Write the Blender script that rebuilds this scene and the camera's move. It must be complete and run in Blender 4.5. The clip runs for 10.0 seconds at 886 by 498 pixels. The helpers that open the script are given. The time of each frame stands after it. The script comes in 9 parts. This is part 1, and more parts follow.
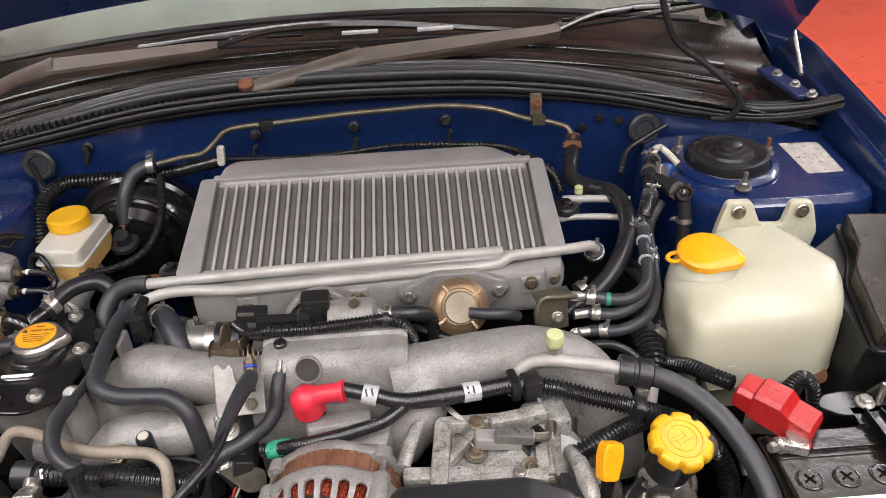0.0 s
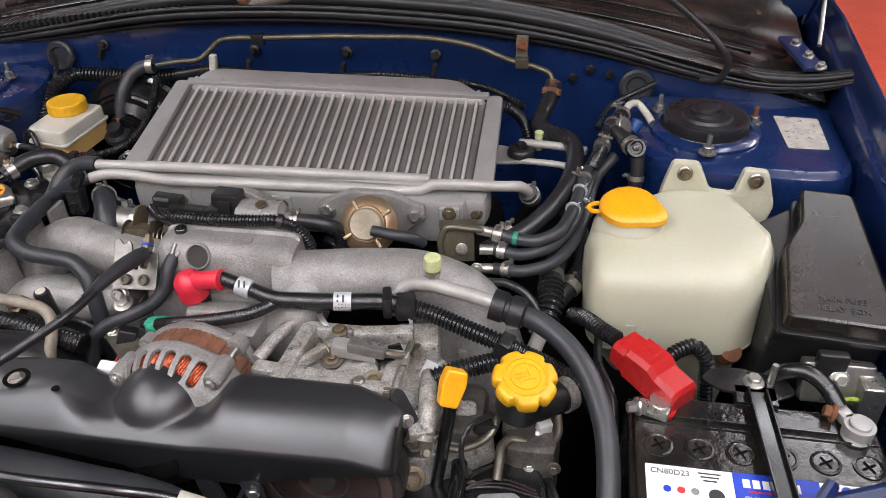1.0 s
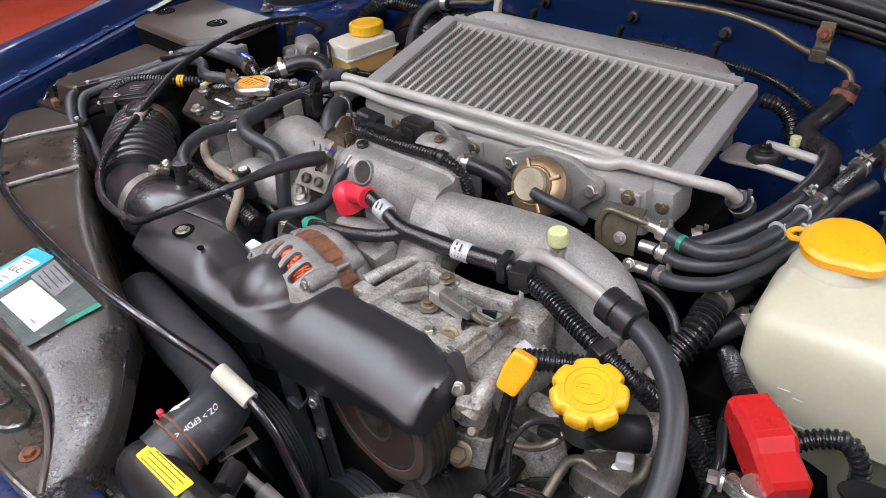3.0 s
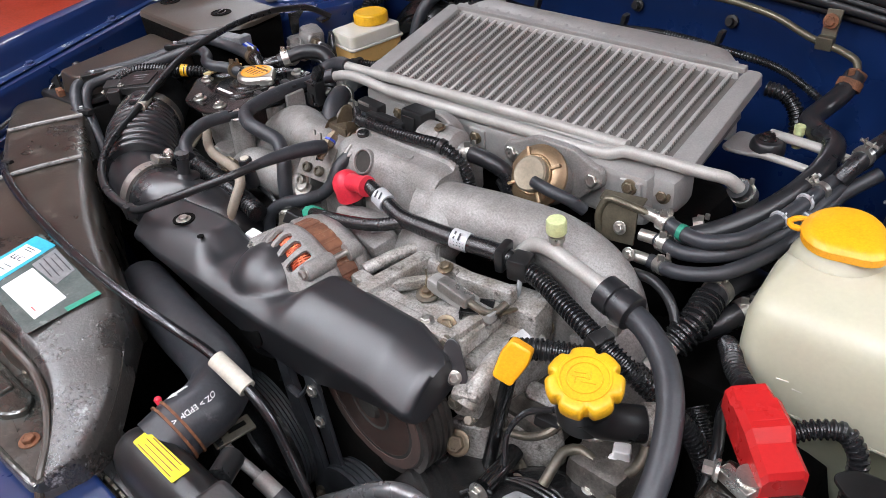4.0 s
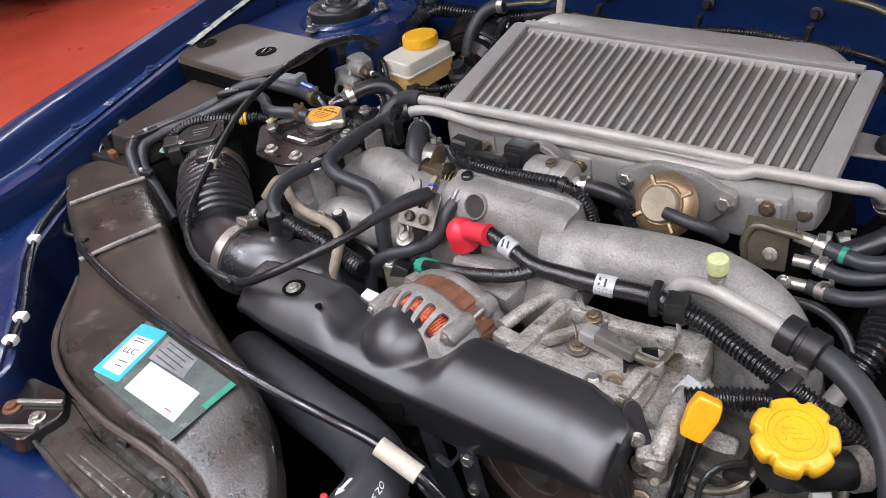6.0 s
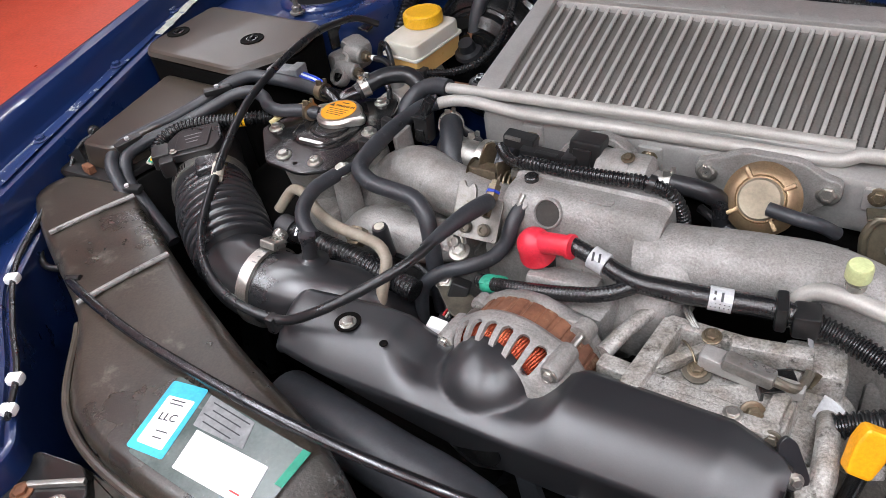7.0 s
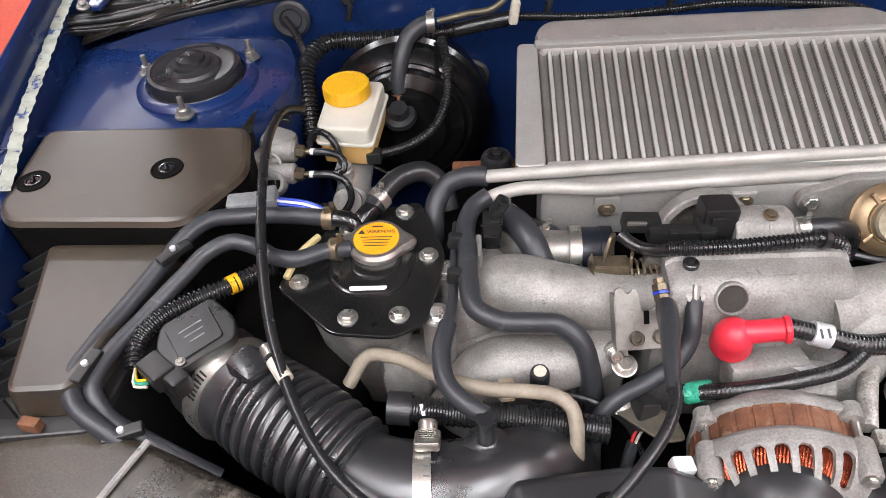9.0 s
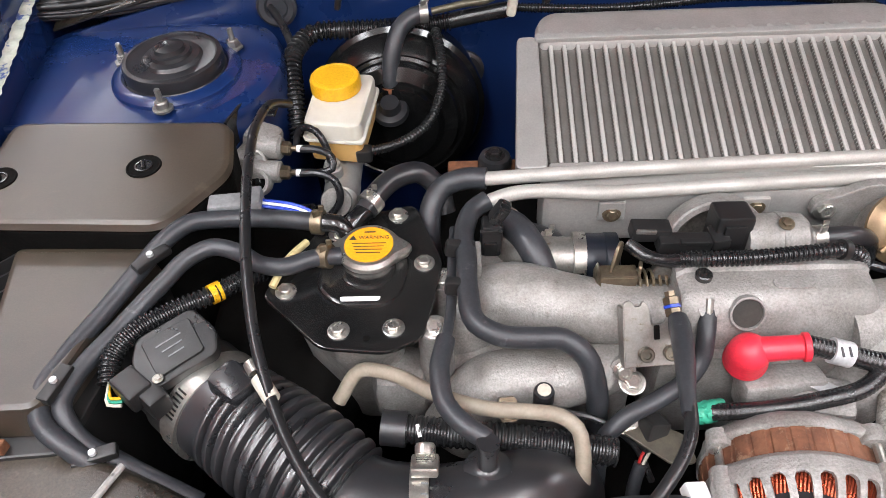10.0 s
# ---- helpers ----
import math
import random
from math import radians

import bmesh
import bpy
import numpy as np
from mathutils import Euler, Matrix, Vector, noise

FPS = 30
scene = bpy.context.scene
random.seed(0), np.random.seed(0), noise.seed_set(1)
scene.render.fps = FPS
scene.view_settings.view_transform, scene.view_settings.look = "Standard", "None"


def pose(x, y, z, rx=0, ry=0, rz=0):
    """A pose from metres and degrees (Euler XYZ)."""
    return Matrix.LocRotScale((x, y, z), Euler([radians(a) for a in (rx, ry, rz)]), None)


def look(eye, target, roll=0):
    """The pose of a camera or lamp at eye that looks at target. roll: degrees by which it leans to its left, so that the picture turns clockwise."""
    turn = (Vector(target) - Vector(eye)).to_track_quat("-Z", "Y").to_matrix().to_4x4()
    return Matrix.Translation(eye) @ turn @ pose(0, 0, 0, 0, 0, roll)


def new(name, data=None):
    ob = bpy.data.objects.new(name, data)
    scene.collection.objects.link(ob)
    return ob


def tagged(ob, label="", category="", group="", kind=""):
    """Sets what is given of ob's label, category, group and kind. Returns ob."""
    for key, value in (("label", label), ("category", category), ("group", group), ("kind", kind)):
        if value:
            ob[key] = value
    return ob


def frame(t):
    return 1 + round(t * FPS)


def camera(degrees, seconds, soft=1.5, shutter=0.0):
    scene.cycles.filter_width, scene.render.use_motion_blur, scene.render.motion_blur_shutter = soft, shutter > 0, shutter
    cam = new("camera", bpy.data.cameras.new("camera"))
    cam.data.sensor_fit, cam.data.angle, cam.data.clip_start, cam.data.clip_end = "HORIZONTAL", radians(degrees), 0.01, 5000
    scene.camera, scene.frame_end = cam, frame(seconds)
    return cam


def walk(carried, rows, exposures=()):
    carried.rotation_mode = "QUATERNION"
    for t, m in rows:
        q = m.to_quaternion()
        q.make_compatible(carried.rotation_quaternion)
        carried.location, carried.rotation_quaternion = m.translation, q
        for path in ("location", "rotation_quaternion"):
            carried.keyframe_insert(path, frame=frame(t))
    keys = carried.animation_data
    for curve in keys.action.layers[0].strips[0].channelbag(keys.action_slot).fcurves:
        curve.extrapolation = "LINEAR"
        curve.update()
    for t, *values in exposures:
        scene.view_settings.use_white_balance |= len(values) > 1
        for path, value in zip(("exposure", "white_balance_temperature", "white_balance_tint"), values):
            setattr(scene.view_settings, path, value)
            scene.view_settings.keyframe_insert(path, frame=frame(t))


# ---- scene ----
cam = camera(59.7, 10.0, 0.2)
PATH = [
    (0, (0.121, -0.012, 1.403), (0.164, 1.651, 0.292), -3.1),
    (0.5, (0.187, 0.012, 1.36), (0.21, 1.644, 0.205), -3.2),
    (1, (0.374, -0.034, 1.343), (0.087, 1.577, 0.192), -1.3),
    (1.5, (0.461, 0.003, 1.305), (-0.183, 1.52, 0.17), -4.2),
    (2, (0.509, 0.059, 1.281), (-0.385, 1.443, 0.146), -4.9),
    (2.5, (0.563, 0.092, 1.272), (-0.553, 1.316, 0.151), -3.5),
    (4, (0.595, 0.118, 1.262), (-0.578, 1.266, 0.12), -4.7),
    (4.5, (0.593, 0.115, 1.262), (-0.58, 1.256, 0.112), -4.7),
    (5, (0.592, 0.112, 1.259), (-0.582, 1.245, 0.102), -4.5),
    (5.5, (0.568, 0.11, 1.287), (-0.603, 1.241, 0.124), -6.1),
    (6, (0.438, 0.078, 1.305), (-0.692, 1.237, 0.131), -10.0),
    (6.2, (0.384, 0.072, 1.302), (-0.685, 1.263, 0.103), -11.1),
    (7.3, (0.214, 0.127, 1.299), (-0.727, 1.34, 0.017), -10.0),
    (7.5, (0.171, 0.154, 1.3), (-0.739, 1.377, 0.005), -9.4),
    (8, (0.039, 0.165, 1.321), (-0.618, 1.486, -0.028), -7.6),
    (8.5, (-0.143, 0.142, 1.353), (-0.377, 1.557, -0.04), -8.0),
    (9, (-0.213, 0.158, 1.357), (-0.339, 1.582, -0.042), -5.3),
    (9.5, (-0.232, 0.181, 1.347), (-0.321, 1.596, -0.063), -4.0),
    (10, (-0.229, 0.201, 1.34), (-0.307, 1.602, -0.084), -3.6),
]
walk(cam, [(t, look(eye, target, roll)) for t, eye, target, roll in PATH],
     [(0.0, -0.03, 6650, 10), (1.0, -0.22, 6400, 10), (2.5, -0.06, 6200, 10), (4.5, 0.04, 6200, 10), (6.0, -0.03, 6200, 10), (7.5, 0.05, 6350, 10), (9.0, 0.27, 6500, 10), (10.0, 0.36, 6500, 10)])

# ---- world, lamps, exposure ----
world = bpy.data.worlds.new("world")
scene.world = world
world.use_nodes = True
world.node_tree.nodes["Background"].inputs[0].default_value = (0.8, 0.85, 0.9, 1)
world.node_tree.nodes["Background"].inputs[1].default_value = 0.02
scene.view_settings.exposure = 0.0

LAMPS = [(x, -2.6, 0.28, 1.5, 9.0, 0.3) for x in (-1.8, -0.6, 0.6, 1.8)]
LAMPS += [(x, -0.85, 0.28, 1.5, 26.0, 0.3) for x in (-1.8, -0.6, 0.6, 1.8)]
# last three are added out of view for left floor, lid gloss, right side
LAMPS += [(-1.35, 0.65, 0.28, 1.5, 17.0, 0.3), (1.35, 0.65, 0.28, 1.5, 14.0, 0.3), (-5.6, 4.4, 0.6, 1.5, 46.0, 0.3), (-2.9, 5.2, 0.5, 1.5, 52.0, 0.3), (3.3, 2.6, 0.5, 1.5, 70.0, 0.3)]
LAMPS += [(-1.5, 2.35, 2.4, 0.12, 14.0, 1.3), (1.1, 2.35, 2.4, 0.12, 14.0, 1.3)]
for lx, ly, sx, sy, watts, up in LAMPS:
    lamp = bpy.data.lights.new("panel_light", "AREA")
    lamp.shape, lamp.size, lamp.size_y = "RECTANGLE", sx, sy
    lamp.energy, lamp.color = watts, (0.87, 0.918, 0.99)
    new("panel_light", lamp).matrix_world = pose(lx, ly, 2.70)
    # added fill that brightens the ceiling mirrored in the windscreen
    lamp = bpy.data.lights.new("ceiling_fill_light", "AREA")
    lamp.shape, lamp.size, lamp.size_y = "RECTANGLE", sx, sy
    lamp.energy, lamp.color = watts * up, (0.87, 0.918, 0.99)
    new("ceiling_fill_light", lamp).matrix_world = pose(lx, ly, 2.82, 180)


# ---- geometry helpers: every one gives (vertices, faces) ----
def add(*geos):
    verts, faces = [], []
    for v, f in geos:
        k = len(verts)
        verts += [tuple(p) for p in v]
        faces += [tuple(i + k for i in q) for q in f]
    return verts, faces


def moved(geo, m):
    return [tuple(m @ Vector(p)) for p in geo[0]], geo[1]


def aim(at, axis, spin=0.0):
    """A matrix whose z looks along axis, at a place."""
    q = Vector(axis).normalized().to_track_quat("Z", "Y")
    return Matrix.Translation(at) @ q.to_matrix().to_4x4() @ Matrix.Rotation(radians(spin), 4, "Z")


def smooth_line(pts, step):
    """A rounded line through the points, in even steps, with the place along the points."""
    P = [Vector(p) for p in pts]
    if len(P) == 2:
        n = max(2, int((P[1] - P[0]).length / step))
        return [(P[0].lerp(P[1], i / n), i / n) for i in range(n + 1)]
    P = [P[0] * 2 - P[1]] + P + [P[-1] * 2 - P[-2]]
    out = []
    for k in range(1, len(P) - 2):
        a, b, c, d = P[k - 1], P[k], P[k + 1], P[k + 2]
        n = max(2, int((c - b).length / step))
        for i in range(n):
            u = i / n
            m0, m1 = (c - a) * 0.5, (d - b) * 0.5
            la, lb, lc = max((b - a).length, 1e-6), max((c - b).length, 1e-6), max((d - c).length, 1e-6)
            m0 = ((b - a) / la - (c - a) / (la + lb) + (c - b) / lb) * lb
            m1 = ((c - b) / lb - (d - b) / (lb + lc) + (d - c) / lc) * lb
            h = (2 * u**3 - 3 * u * u + 1) * b + (u**3 - 2 * u * u + u) * m0 + (3 * u * u - 2 * u**3) * c + (u**3 - u * u) * m1
            out.append((h, k - 1 + u))
    out.append((P[-2], len(P) - 3))
    return out


def sweep(pts, r, n=14, step=0.006, rib=None, cap=True, flat=1.0):
    """A round bar along a line; r: a radius, or one for each point; rib: (pitch, depth) for a ribbed sleeve."""
    if rib:
        step = rib[0] / (10 if len(rib) > 2 else 4)
    line = smooth_line(pts, step)
    if rib:
        even, run = [line[0]], 0.0
        for a, b in zip(line[:-1], line[1:]):
            run += (b[0] - a[0]).length
            if run >= step * 0.98:
                even.append(b)
                run = 0.0
        line = even
    verts, faces, side = [], [], None
    for i, (p, u) in enumerate(line):
        ahead = (line[min(i + 1, len(line) - 1)][0] - line[max(i - 1, 0)][0]).normalized()
        if side is None:
            side = ahead.orthogonal().normalized()
        side = (side - ahead * side.dot(ahead)).normalized()
        up = ahead.cross(side)
        if isinstance(r, (int, float)):
            rad = r
        else:
            k = min(int(u), len(r) - 2)
            rad = r[k] + (r[k + 1] - r[k]) * (u - k)
        if rib:
            rad += rib[1] * 0.5 * ((0.95, 1.0, 1.0, 1.0, 0.85, 0.2, -1.1, -1.3, -1.1, 0.3)[i % 10] if len(rib) > 2 else (1, 1, -1, -1)[i % 4])
        for j in range(n):
            a = math.tau * j / n
            verts.append(p + (side * math.cos(a) + up * math.sin(a) * flat) * rad)
    for i in range(len(line) - 1):
        for j in range(n):
            faces.append((i * n + j, i * n + (j + 1) % n, (i + 1) * n + (j + 1) % n, (i + 1) * n + j))
    if cap:
        faces += [tuple(range(n))[::-1], tuple(range((len(line) - 1) * n, len(line) * n))]
    return [tuple(v) for v in verts], faces


def lathe(profile, n=28, at=(0, 0, 0), axis=(0, 0, 1), shape=None):
    """Turned round an axis; profile: (radius, height) rows. shape: a factor on the radius by angle and row."""
    verts, faces = [], []
    for k, (rad, h) in enumerate(profile):
        for j in range(n):
            a = math.tau * j / n
            f = shape(a, k) if shape else 1.0
            verts.append((rad * f * math.cos(a), rad * f * math.sin(a), h))
    for k in range(len(profile) - 1):
        for j in range(n):
            faces.append((k * n + j, k * n + (j + 1) % n, (k + 1) * n + (j + 1) % n, (k + 1) * n + j))
    faces += [tuple(range(n))[::-1], tuple(range((len(profile) - 1) * n, len(profile) * n))]
    return moved((verts, faces), aim(at, axis))


def boxy(c, d, bev=0.002, rot=(0, 0, 0), seg=2):
    bm = bmesh.new()
    bmesh.ops.create_cube(bm, size=1.0)
    bmesh.ops.scale(bm, vec=d, verts=bm.verts)
    if bev:
        bmesh.ops.bevel(bm, geom=list(bm.edges), offset=min(bev, min(d) * 0.45), segments=seg, affect="EDGES", profile=0.5)
    bm.verts.index_update()
    geo = [tuple(v.co) for v in bm.verts], [tuple(v.index for v in f.verts) for f in bm.faces]
    bm.free()
    return moved(geo, pose(*c, *rot))


def rounded(poly, rad, n=5):
    """A flat outline with its corners rounded off."""
    out = []
    P = [Vector(p) for p in poly]
    for i, p in enumerate(P):
        a, b = P[i - 1] - p, P[(i + 1) % len(P)] - p
        r = rad[i] if isinstance(rad, (list, tuple)) else rad
        cut = min(r, a.length * 0.45, b.length * 0.45)
        s, e = p + a.normalized() * cut, p + b.normalized() * cut
        for k in range(n + 1):
            u = k / n
            out.append(s * (1 - u) ** 2 + p * 2 * u * (1 - u) + e * u * u)
    return out


def shrink(ring, d):
    n = len(ring)
    area = sum(ring[i - 1].x * ring[i].y - ring[i].x * ring[i - 1].y for i in range(n))
    s = 1 if area > 0 else -1
    out = []
    for i in range(n):
        t = ring[(i + 1) % n] - ring[i - 1]
        t = t.normalized() if t.length > 1e-9 else Vector((1, 0))
        out.append(ring[i] + Vector((-t.y, t.x)) * s * d)
    return out


def slab(poly, z0, z1, rad=0.01, bev=0.003, draft=0.0, m=None, both=False):
    """A plate of a rounded outline; draft: how far it spreads towards its foot."""
    ring = rounded(poly, rad)
    layers = [(shrink(ring, bev), z0), (ring, z0 + bev)] if both else [(shrink(ring, -draft), z0)]
    layers += [(ring, z1 - bev), (shrink(ring, bev * 0.3), z1 - bev * 0.3), (shrink(ring, bev), z1), (shrink(ring, bev * 1.4), z1)]
    rings = [[(p.x, p.y, z) for p in r] for r, z in layers]
    geo = loft(rings)
    return moved(geo, m) if m else geo


def loft(rings, cap=True, closed=True):
    n = len(rings[0])
    verts = [tuple(p) for r in rings for p in r]
    faces = []
    for k in range(len(rings) - 1):
        for j in range(n if closed else n - 1):
            faces.append((k * n + j, k * n + (j + 1) % n, (k + 1) * n + (j + 1) % n, (k + 1) * n + j))
    if cap:
        faces += [tuple(range(n))[::-1], tuple(range((len(rings) - 1) * n, len(rings) * n))]
    return verts, faces


def sheet(nx, ny, where):
    """A bent sheet, u and v from 0 to 1."""
    verts = [where(i / nx, j / ny) for j in range(ny + 1) for i in range(nx + 1)]
    faces = [(j * (nx + 1) + i, j * (nx + 1) + i + 1, (j + 1) * (nx + 1) + i + 1, (j + 1) * (nx + 1) + i) for j in range(ny) for i in range(nx)]
    return verts, faces


def ease(a, b, x):
    u = min(1.0, max(0.0, (x - a) / (b - a)))
    return u * u * (3 - 2 * u)


def bolt_geo(at, axis=(0, 0, 1), r=0.006, h=0.006):
    flange = lathe([(r * 1.5, 0), (r * 1.5, h * 0.2), (r * 1.2, h * 0.35)], 16, at, axis)
    head = lathe([(r, h * 0.3), (r, h * 0.9), (r * 0.85, h), (r * 0.6, h), (r * 0.55, h * 0.92)], 6, at, axis)
    return add(flange, head)


def mesh_of(name, geo, material, sharp=35, thick=0.0):
    me = bpy.data.meshes.new(name)
    me.from_pydata([tuple(v) for v in geo[0]], [], geo[1])
    bm = bmesh.new()
    bm.from_mesh(me)
    if thick:
        bmesh.ops.solidify(bm, geom=list(bm.faces), thickness=thick)
    bmesh.ops.recalc_face_normals(bm, faces=bm.faces)
    bm.to_mesh(me)
    bm.free()
    me.polygons.foreach_set("use_smooth", [True] * len(me.polygons))
    me.set_sharp_from_angle(angle=radians(sharp))
    me.materials.append(material)
    return me


def part(name, geo, material, parent=None, label="", sharp=35, thick=0.0):
    ob = new(name, mesh_of(name, geo, material, sharp, thick))
    if parent is not None:
        ob.parent = parent
        ob.matrix_parent_inverse = Matrix.Translation(-parent.location)
    even = ob.modifiers.new("even_shading", "WEIGHTED_NORMAL")
    even.keep_sharp = True
    return tagged(ob, label)


def thing(name, at, label, category, group="", kind=""):
    ob = new(name)
    ob.empty_display_size = 0.02
    ob.location = at
    return tagged(ob, label, category, group, kind)


def solo(name, geo, material, label, category, group="", kind="", sharp=35, thick=0.0):
    return tagged(part(name, geo, material, None, "", sharp, thick), label, category, group, kind)


def bolts(parent, places, material, axis=(0, 0, 1), r=0.006, h=0.006, name="bolt"):
    for p in places:
        part(name, bolt_geo(p, axis, r, h), material, parent)


def writing(parent, words, size, m, material, name="lettering", depth=0.0002, bend=None):
    curve = bpy.data.curves.new(name, "FONT")
    curve.body, curve.size, curve.extrude = words, size, depth
    curve.align_x, curve.align_y = "CENTER", "CENTER"
    curve.resolution_u = 3
    tmp = bpy.data.objects.new(name, curve)
    me = bpy.data.meshes.new_from_object(tmp)
    geo = [tuple(v.co) for v in me.vertices], [tuple(p.vertices) for p in me.polygons]
    bpy.data.objects.remove(tmp)
    if bend:
        return part(name, ([bend(*v) for v in geo[0]], geo[1]), material, parent)
    return part(name, moved(geo, m), material, parent)


# ---- materials ----
def surf(name, col, rough=0.5, metal=0.0, col2=None, vscale=25.0, bump=0.15, bscale=350.0, rvar=0.12, coat=0.0,
         fine=0.12, sss=0.0, trans=0.0, mottle=0.5, spots=None, spec=0.5, lump=0.0, lscale=70.0):
    mt = bpy.data.materials.new(name)
    mt.use_nodes = True
    nt = mt.node_tree
    N, L = nt.nodes, nt.links
    b = N["Principled BSDF"]
    tc = N.new("ShaderNodeTexCoord")
    big, small = N.new("ShaderNodeTexNoise"), N.new("ShaderNodeTexNoise")
    for node, sc, det in ((big, vscale, 6.0), (small, bscale, 4.0)):
        node.inputs["Scale"].default_value, node.inputs["Detail"].default_value = sc, det
        node.inputs["Roughness"].default_value = 0.62
        L.new(tc.outputs["Object"], node.inputs["Vector"])
    ramp = N.new("ShaderNodeMapRange")
    ramp.inputs["From Min"].default_value, ramp.inputs["From Max"].default_value = 0.5 - 0.25 * mottle, 0.5 + 0.25 * mottle
    L.new(big.outputs["Fac"], ramp.inputs["Value"])
    mix = N.new("ShaderNodeMix")
    mix.data_type = "RGBA"
    c2 = col2 or tuple(c * 0.72 for c in col)
    mix.inputs["A"].default_value, mix.inputs["B"].default_value = (*col, 1), (*c2, 1)
    L.new(ramp.outputs["Result"], mix.inputs["Factor"])
    grain = N.new("ShaderNodeMapRange")
    grain.inputs["From Min"].default_value, grain.inputs["From Max"].default_value = 0.3, 0.7
    grain.inputs["To Min"].default_value, grain.inputs["To Max"].default_value = 1 - fine, 1 + fine
    L.new(small.outputs["Fac"], grain.inputs["Value"])
    mul = N.new("ShaderNodeMix")
    mul.data_type, mul.blend_type = "RGBA", "MULTIPLY"
    mul.inputs["Factor"].default_value = 1.0
    L.new(mix.outputs["Result"], mul.inputs["A"])
    L.new(grain.outputs["Result"], mul.inputs["B"])
    out = mul.outputs["Result"]
    if spots:
        sp = N.new("ShaderNodeTexNoise")
        sp.inputs["Scale"].default_value, sp.inputs["Detail"].default_value = spots[1], 8.0
        sp.inputs["Roughness"].default_value = 0.7
        L.new(tc.outputs["Object"], sp.inputs["Vector"])
        cut = N.new("ShaderNodeMapRange")
        cut.inputs["From Min"].default_value, cut.inputs["From Max"].default_value = spots[2], spots[2] + spots[3]
        L.new(sp.outputs["Fac"], cut.inputs["Value"])
        m2 = N.new("ShaderNodeMix")
        m2.data_type = "RGBA"
        m2.inputs["B"].default_value = (*spots[0], 1)
        L.new(cut.outputs["Result"], m2.inputs["Factor"])
        L.new(out, m2.inputs["A"])
        out = m2.outputs["Result"]
    L.new(out, b.inputs["Base Color"])
    rr = N.new("ShaderNodeMapRange")
    rr.inputs["From Min"].default_value, rr.inputs["From Max"].default_value = 0.3, 0.7
    rr.inputs["To Min"].default_value, rr.inputs["To Max"].default_value = max(rough - rvar, 0.02), min(rough + rvar, 1)
    L.new(big.outputs["Fac"], rr.inputs["Value"])
    L.new(rr.outputs["Result"], b.inputs["Roughness"])
    b.inputs["Metallic"].default_value = metal
    b.inputs["Coat Weight"].default_value = coat
    b.inputs["Coat Roughness"].default_value = 0.06
    b.inputs["Specular IOR Level"].default_value = spec
    if sss:
        b.inputs["Subsurface Weight"].default_value = sss
        b.inputs["Subsurface Radius"].default_value = (0.03, 0.028, 0.02)
        b.inputs["Subsurface Scale"].default_value = 1.0
    b.inputs["Transmission Weight"].default_value = trans
    if bump:
        bn = N.new("ShaderNodeBump")
        bn.inputs["Strength"].default_value, bn.inputs["Distance"].default_value = bump, 0.0015
        L.new(small.outputs["Fac"], bn.inputs["Height"])
        L.new(bn.outputs["Normal"], b.inputs["Normal"])
        if lump:
            mid = N.new("ShaderNodeTexNoise")
            mid.inputs["Scale"].default_value, mid.inputs["Detail"].default_value = lscale, 3.0
            L.new(tc.outputs["Object"], mid.inputs["Vector"])
            b2 = N.new("ShaderNodeBump")
            b2.inputs["Strength"].default_value, b2.inputs["Distance"].default_value = lump, 0.006
            L.new(mid.outputs["Fac"], b2.inputs["Height"])
            L.new(b2.outputs["Normal"], bn.inputs["Normal"])
    return mt


PAINT = surf("blue_paint", (0.0066, 0.0215, 0.090), 0.29, 0.0, (0.0052, 0.017, 0.073), 6, 0.03, 500, 0.06, 0.6, 0.06)
PAINT_WORN = surf("worn_blue_paint", (0.010, 0.030, 0.115), 0.36, 0.0, None, 6, 0.04, 300, 0.1, 0.5, 0.05, spots=((0.45, 0.46, 0.42), 70, 0.585, 0.02))
PAINT_CHIPPED = surf("chipped_seam_paint", (0.33, 0.34, 0.29), 0.6, 0.0, (0.25, 0.26, 0.22), 30, 0.3, 200, spots=((0.012, 0.035, 0.14), 60, 0.57, 0.04), lump=0.3)
CAST = surf("cast_aluminium", (0.325, 0.312, 0.295), 0.46, 0.3, (0.225, 0.213, 0.197), 26, 0.45, 520, 0.12, fine=0.20, spots=((0.12, 0.11, 0.094), 120, 0.62, 0.12), lump=0.25)
CAST_ROUGH = surf("rough_cast_aluminium", (0.325, 0.312, 0.297), 0.5, 0.28, (0.225, 0.214, 0.199), 22, 0.55, 470, 0.12, fine=0.24, spots=((0.12, 0.11, 0.094), 120, 0.62, 0.12), lump=0.28)
COOLER = surf("brushed_aluminium", (0.445, 0.435, 0.415), 0.42, 0.5, (0.375, 0.365, 0.345), 15, 0.06, 500, 0.08, fine=0.09)
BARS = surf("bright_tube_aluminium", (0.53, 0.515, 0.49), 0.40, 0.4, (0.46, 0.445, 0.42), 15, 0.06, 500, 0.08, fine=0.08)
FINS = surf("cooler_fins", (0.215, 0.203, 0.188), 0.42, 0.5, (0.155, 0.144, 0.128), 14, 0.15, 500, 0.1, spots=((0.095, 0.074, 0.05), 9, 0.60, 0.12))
TUBE_METAL = surf("dull_tube_aluminium", (0.44, 0.425, 0.395), 0.5, 0.25, (0.37, 0.355, 0.325), 25, 0.06, 600, 0.08, fine=0.1)
WORNRUBBER = surf("worn_pulley_steel", (0.075, 0.066, 0.060), 0.36, 0.4, (0.045, 0.04, 0.036), 30, 0.1, 300, 0.1, spots=((0.15, 0.09, 0.07), 22, 0.60, 0.14))
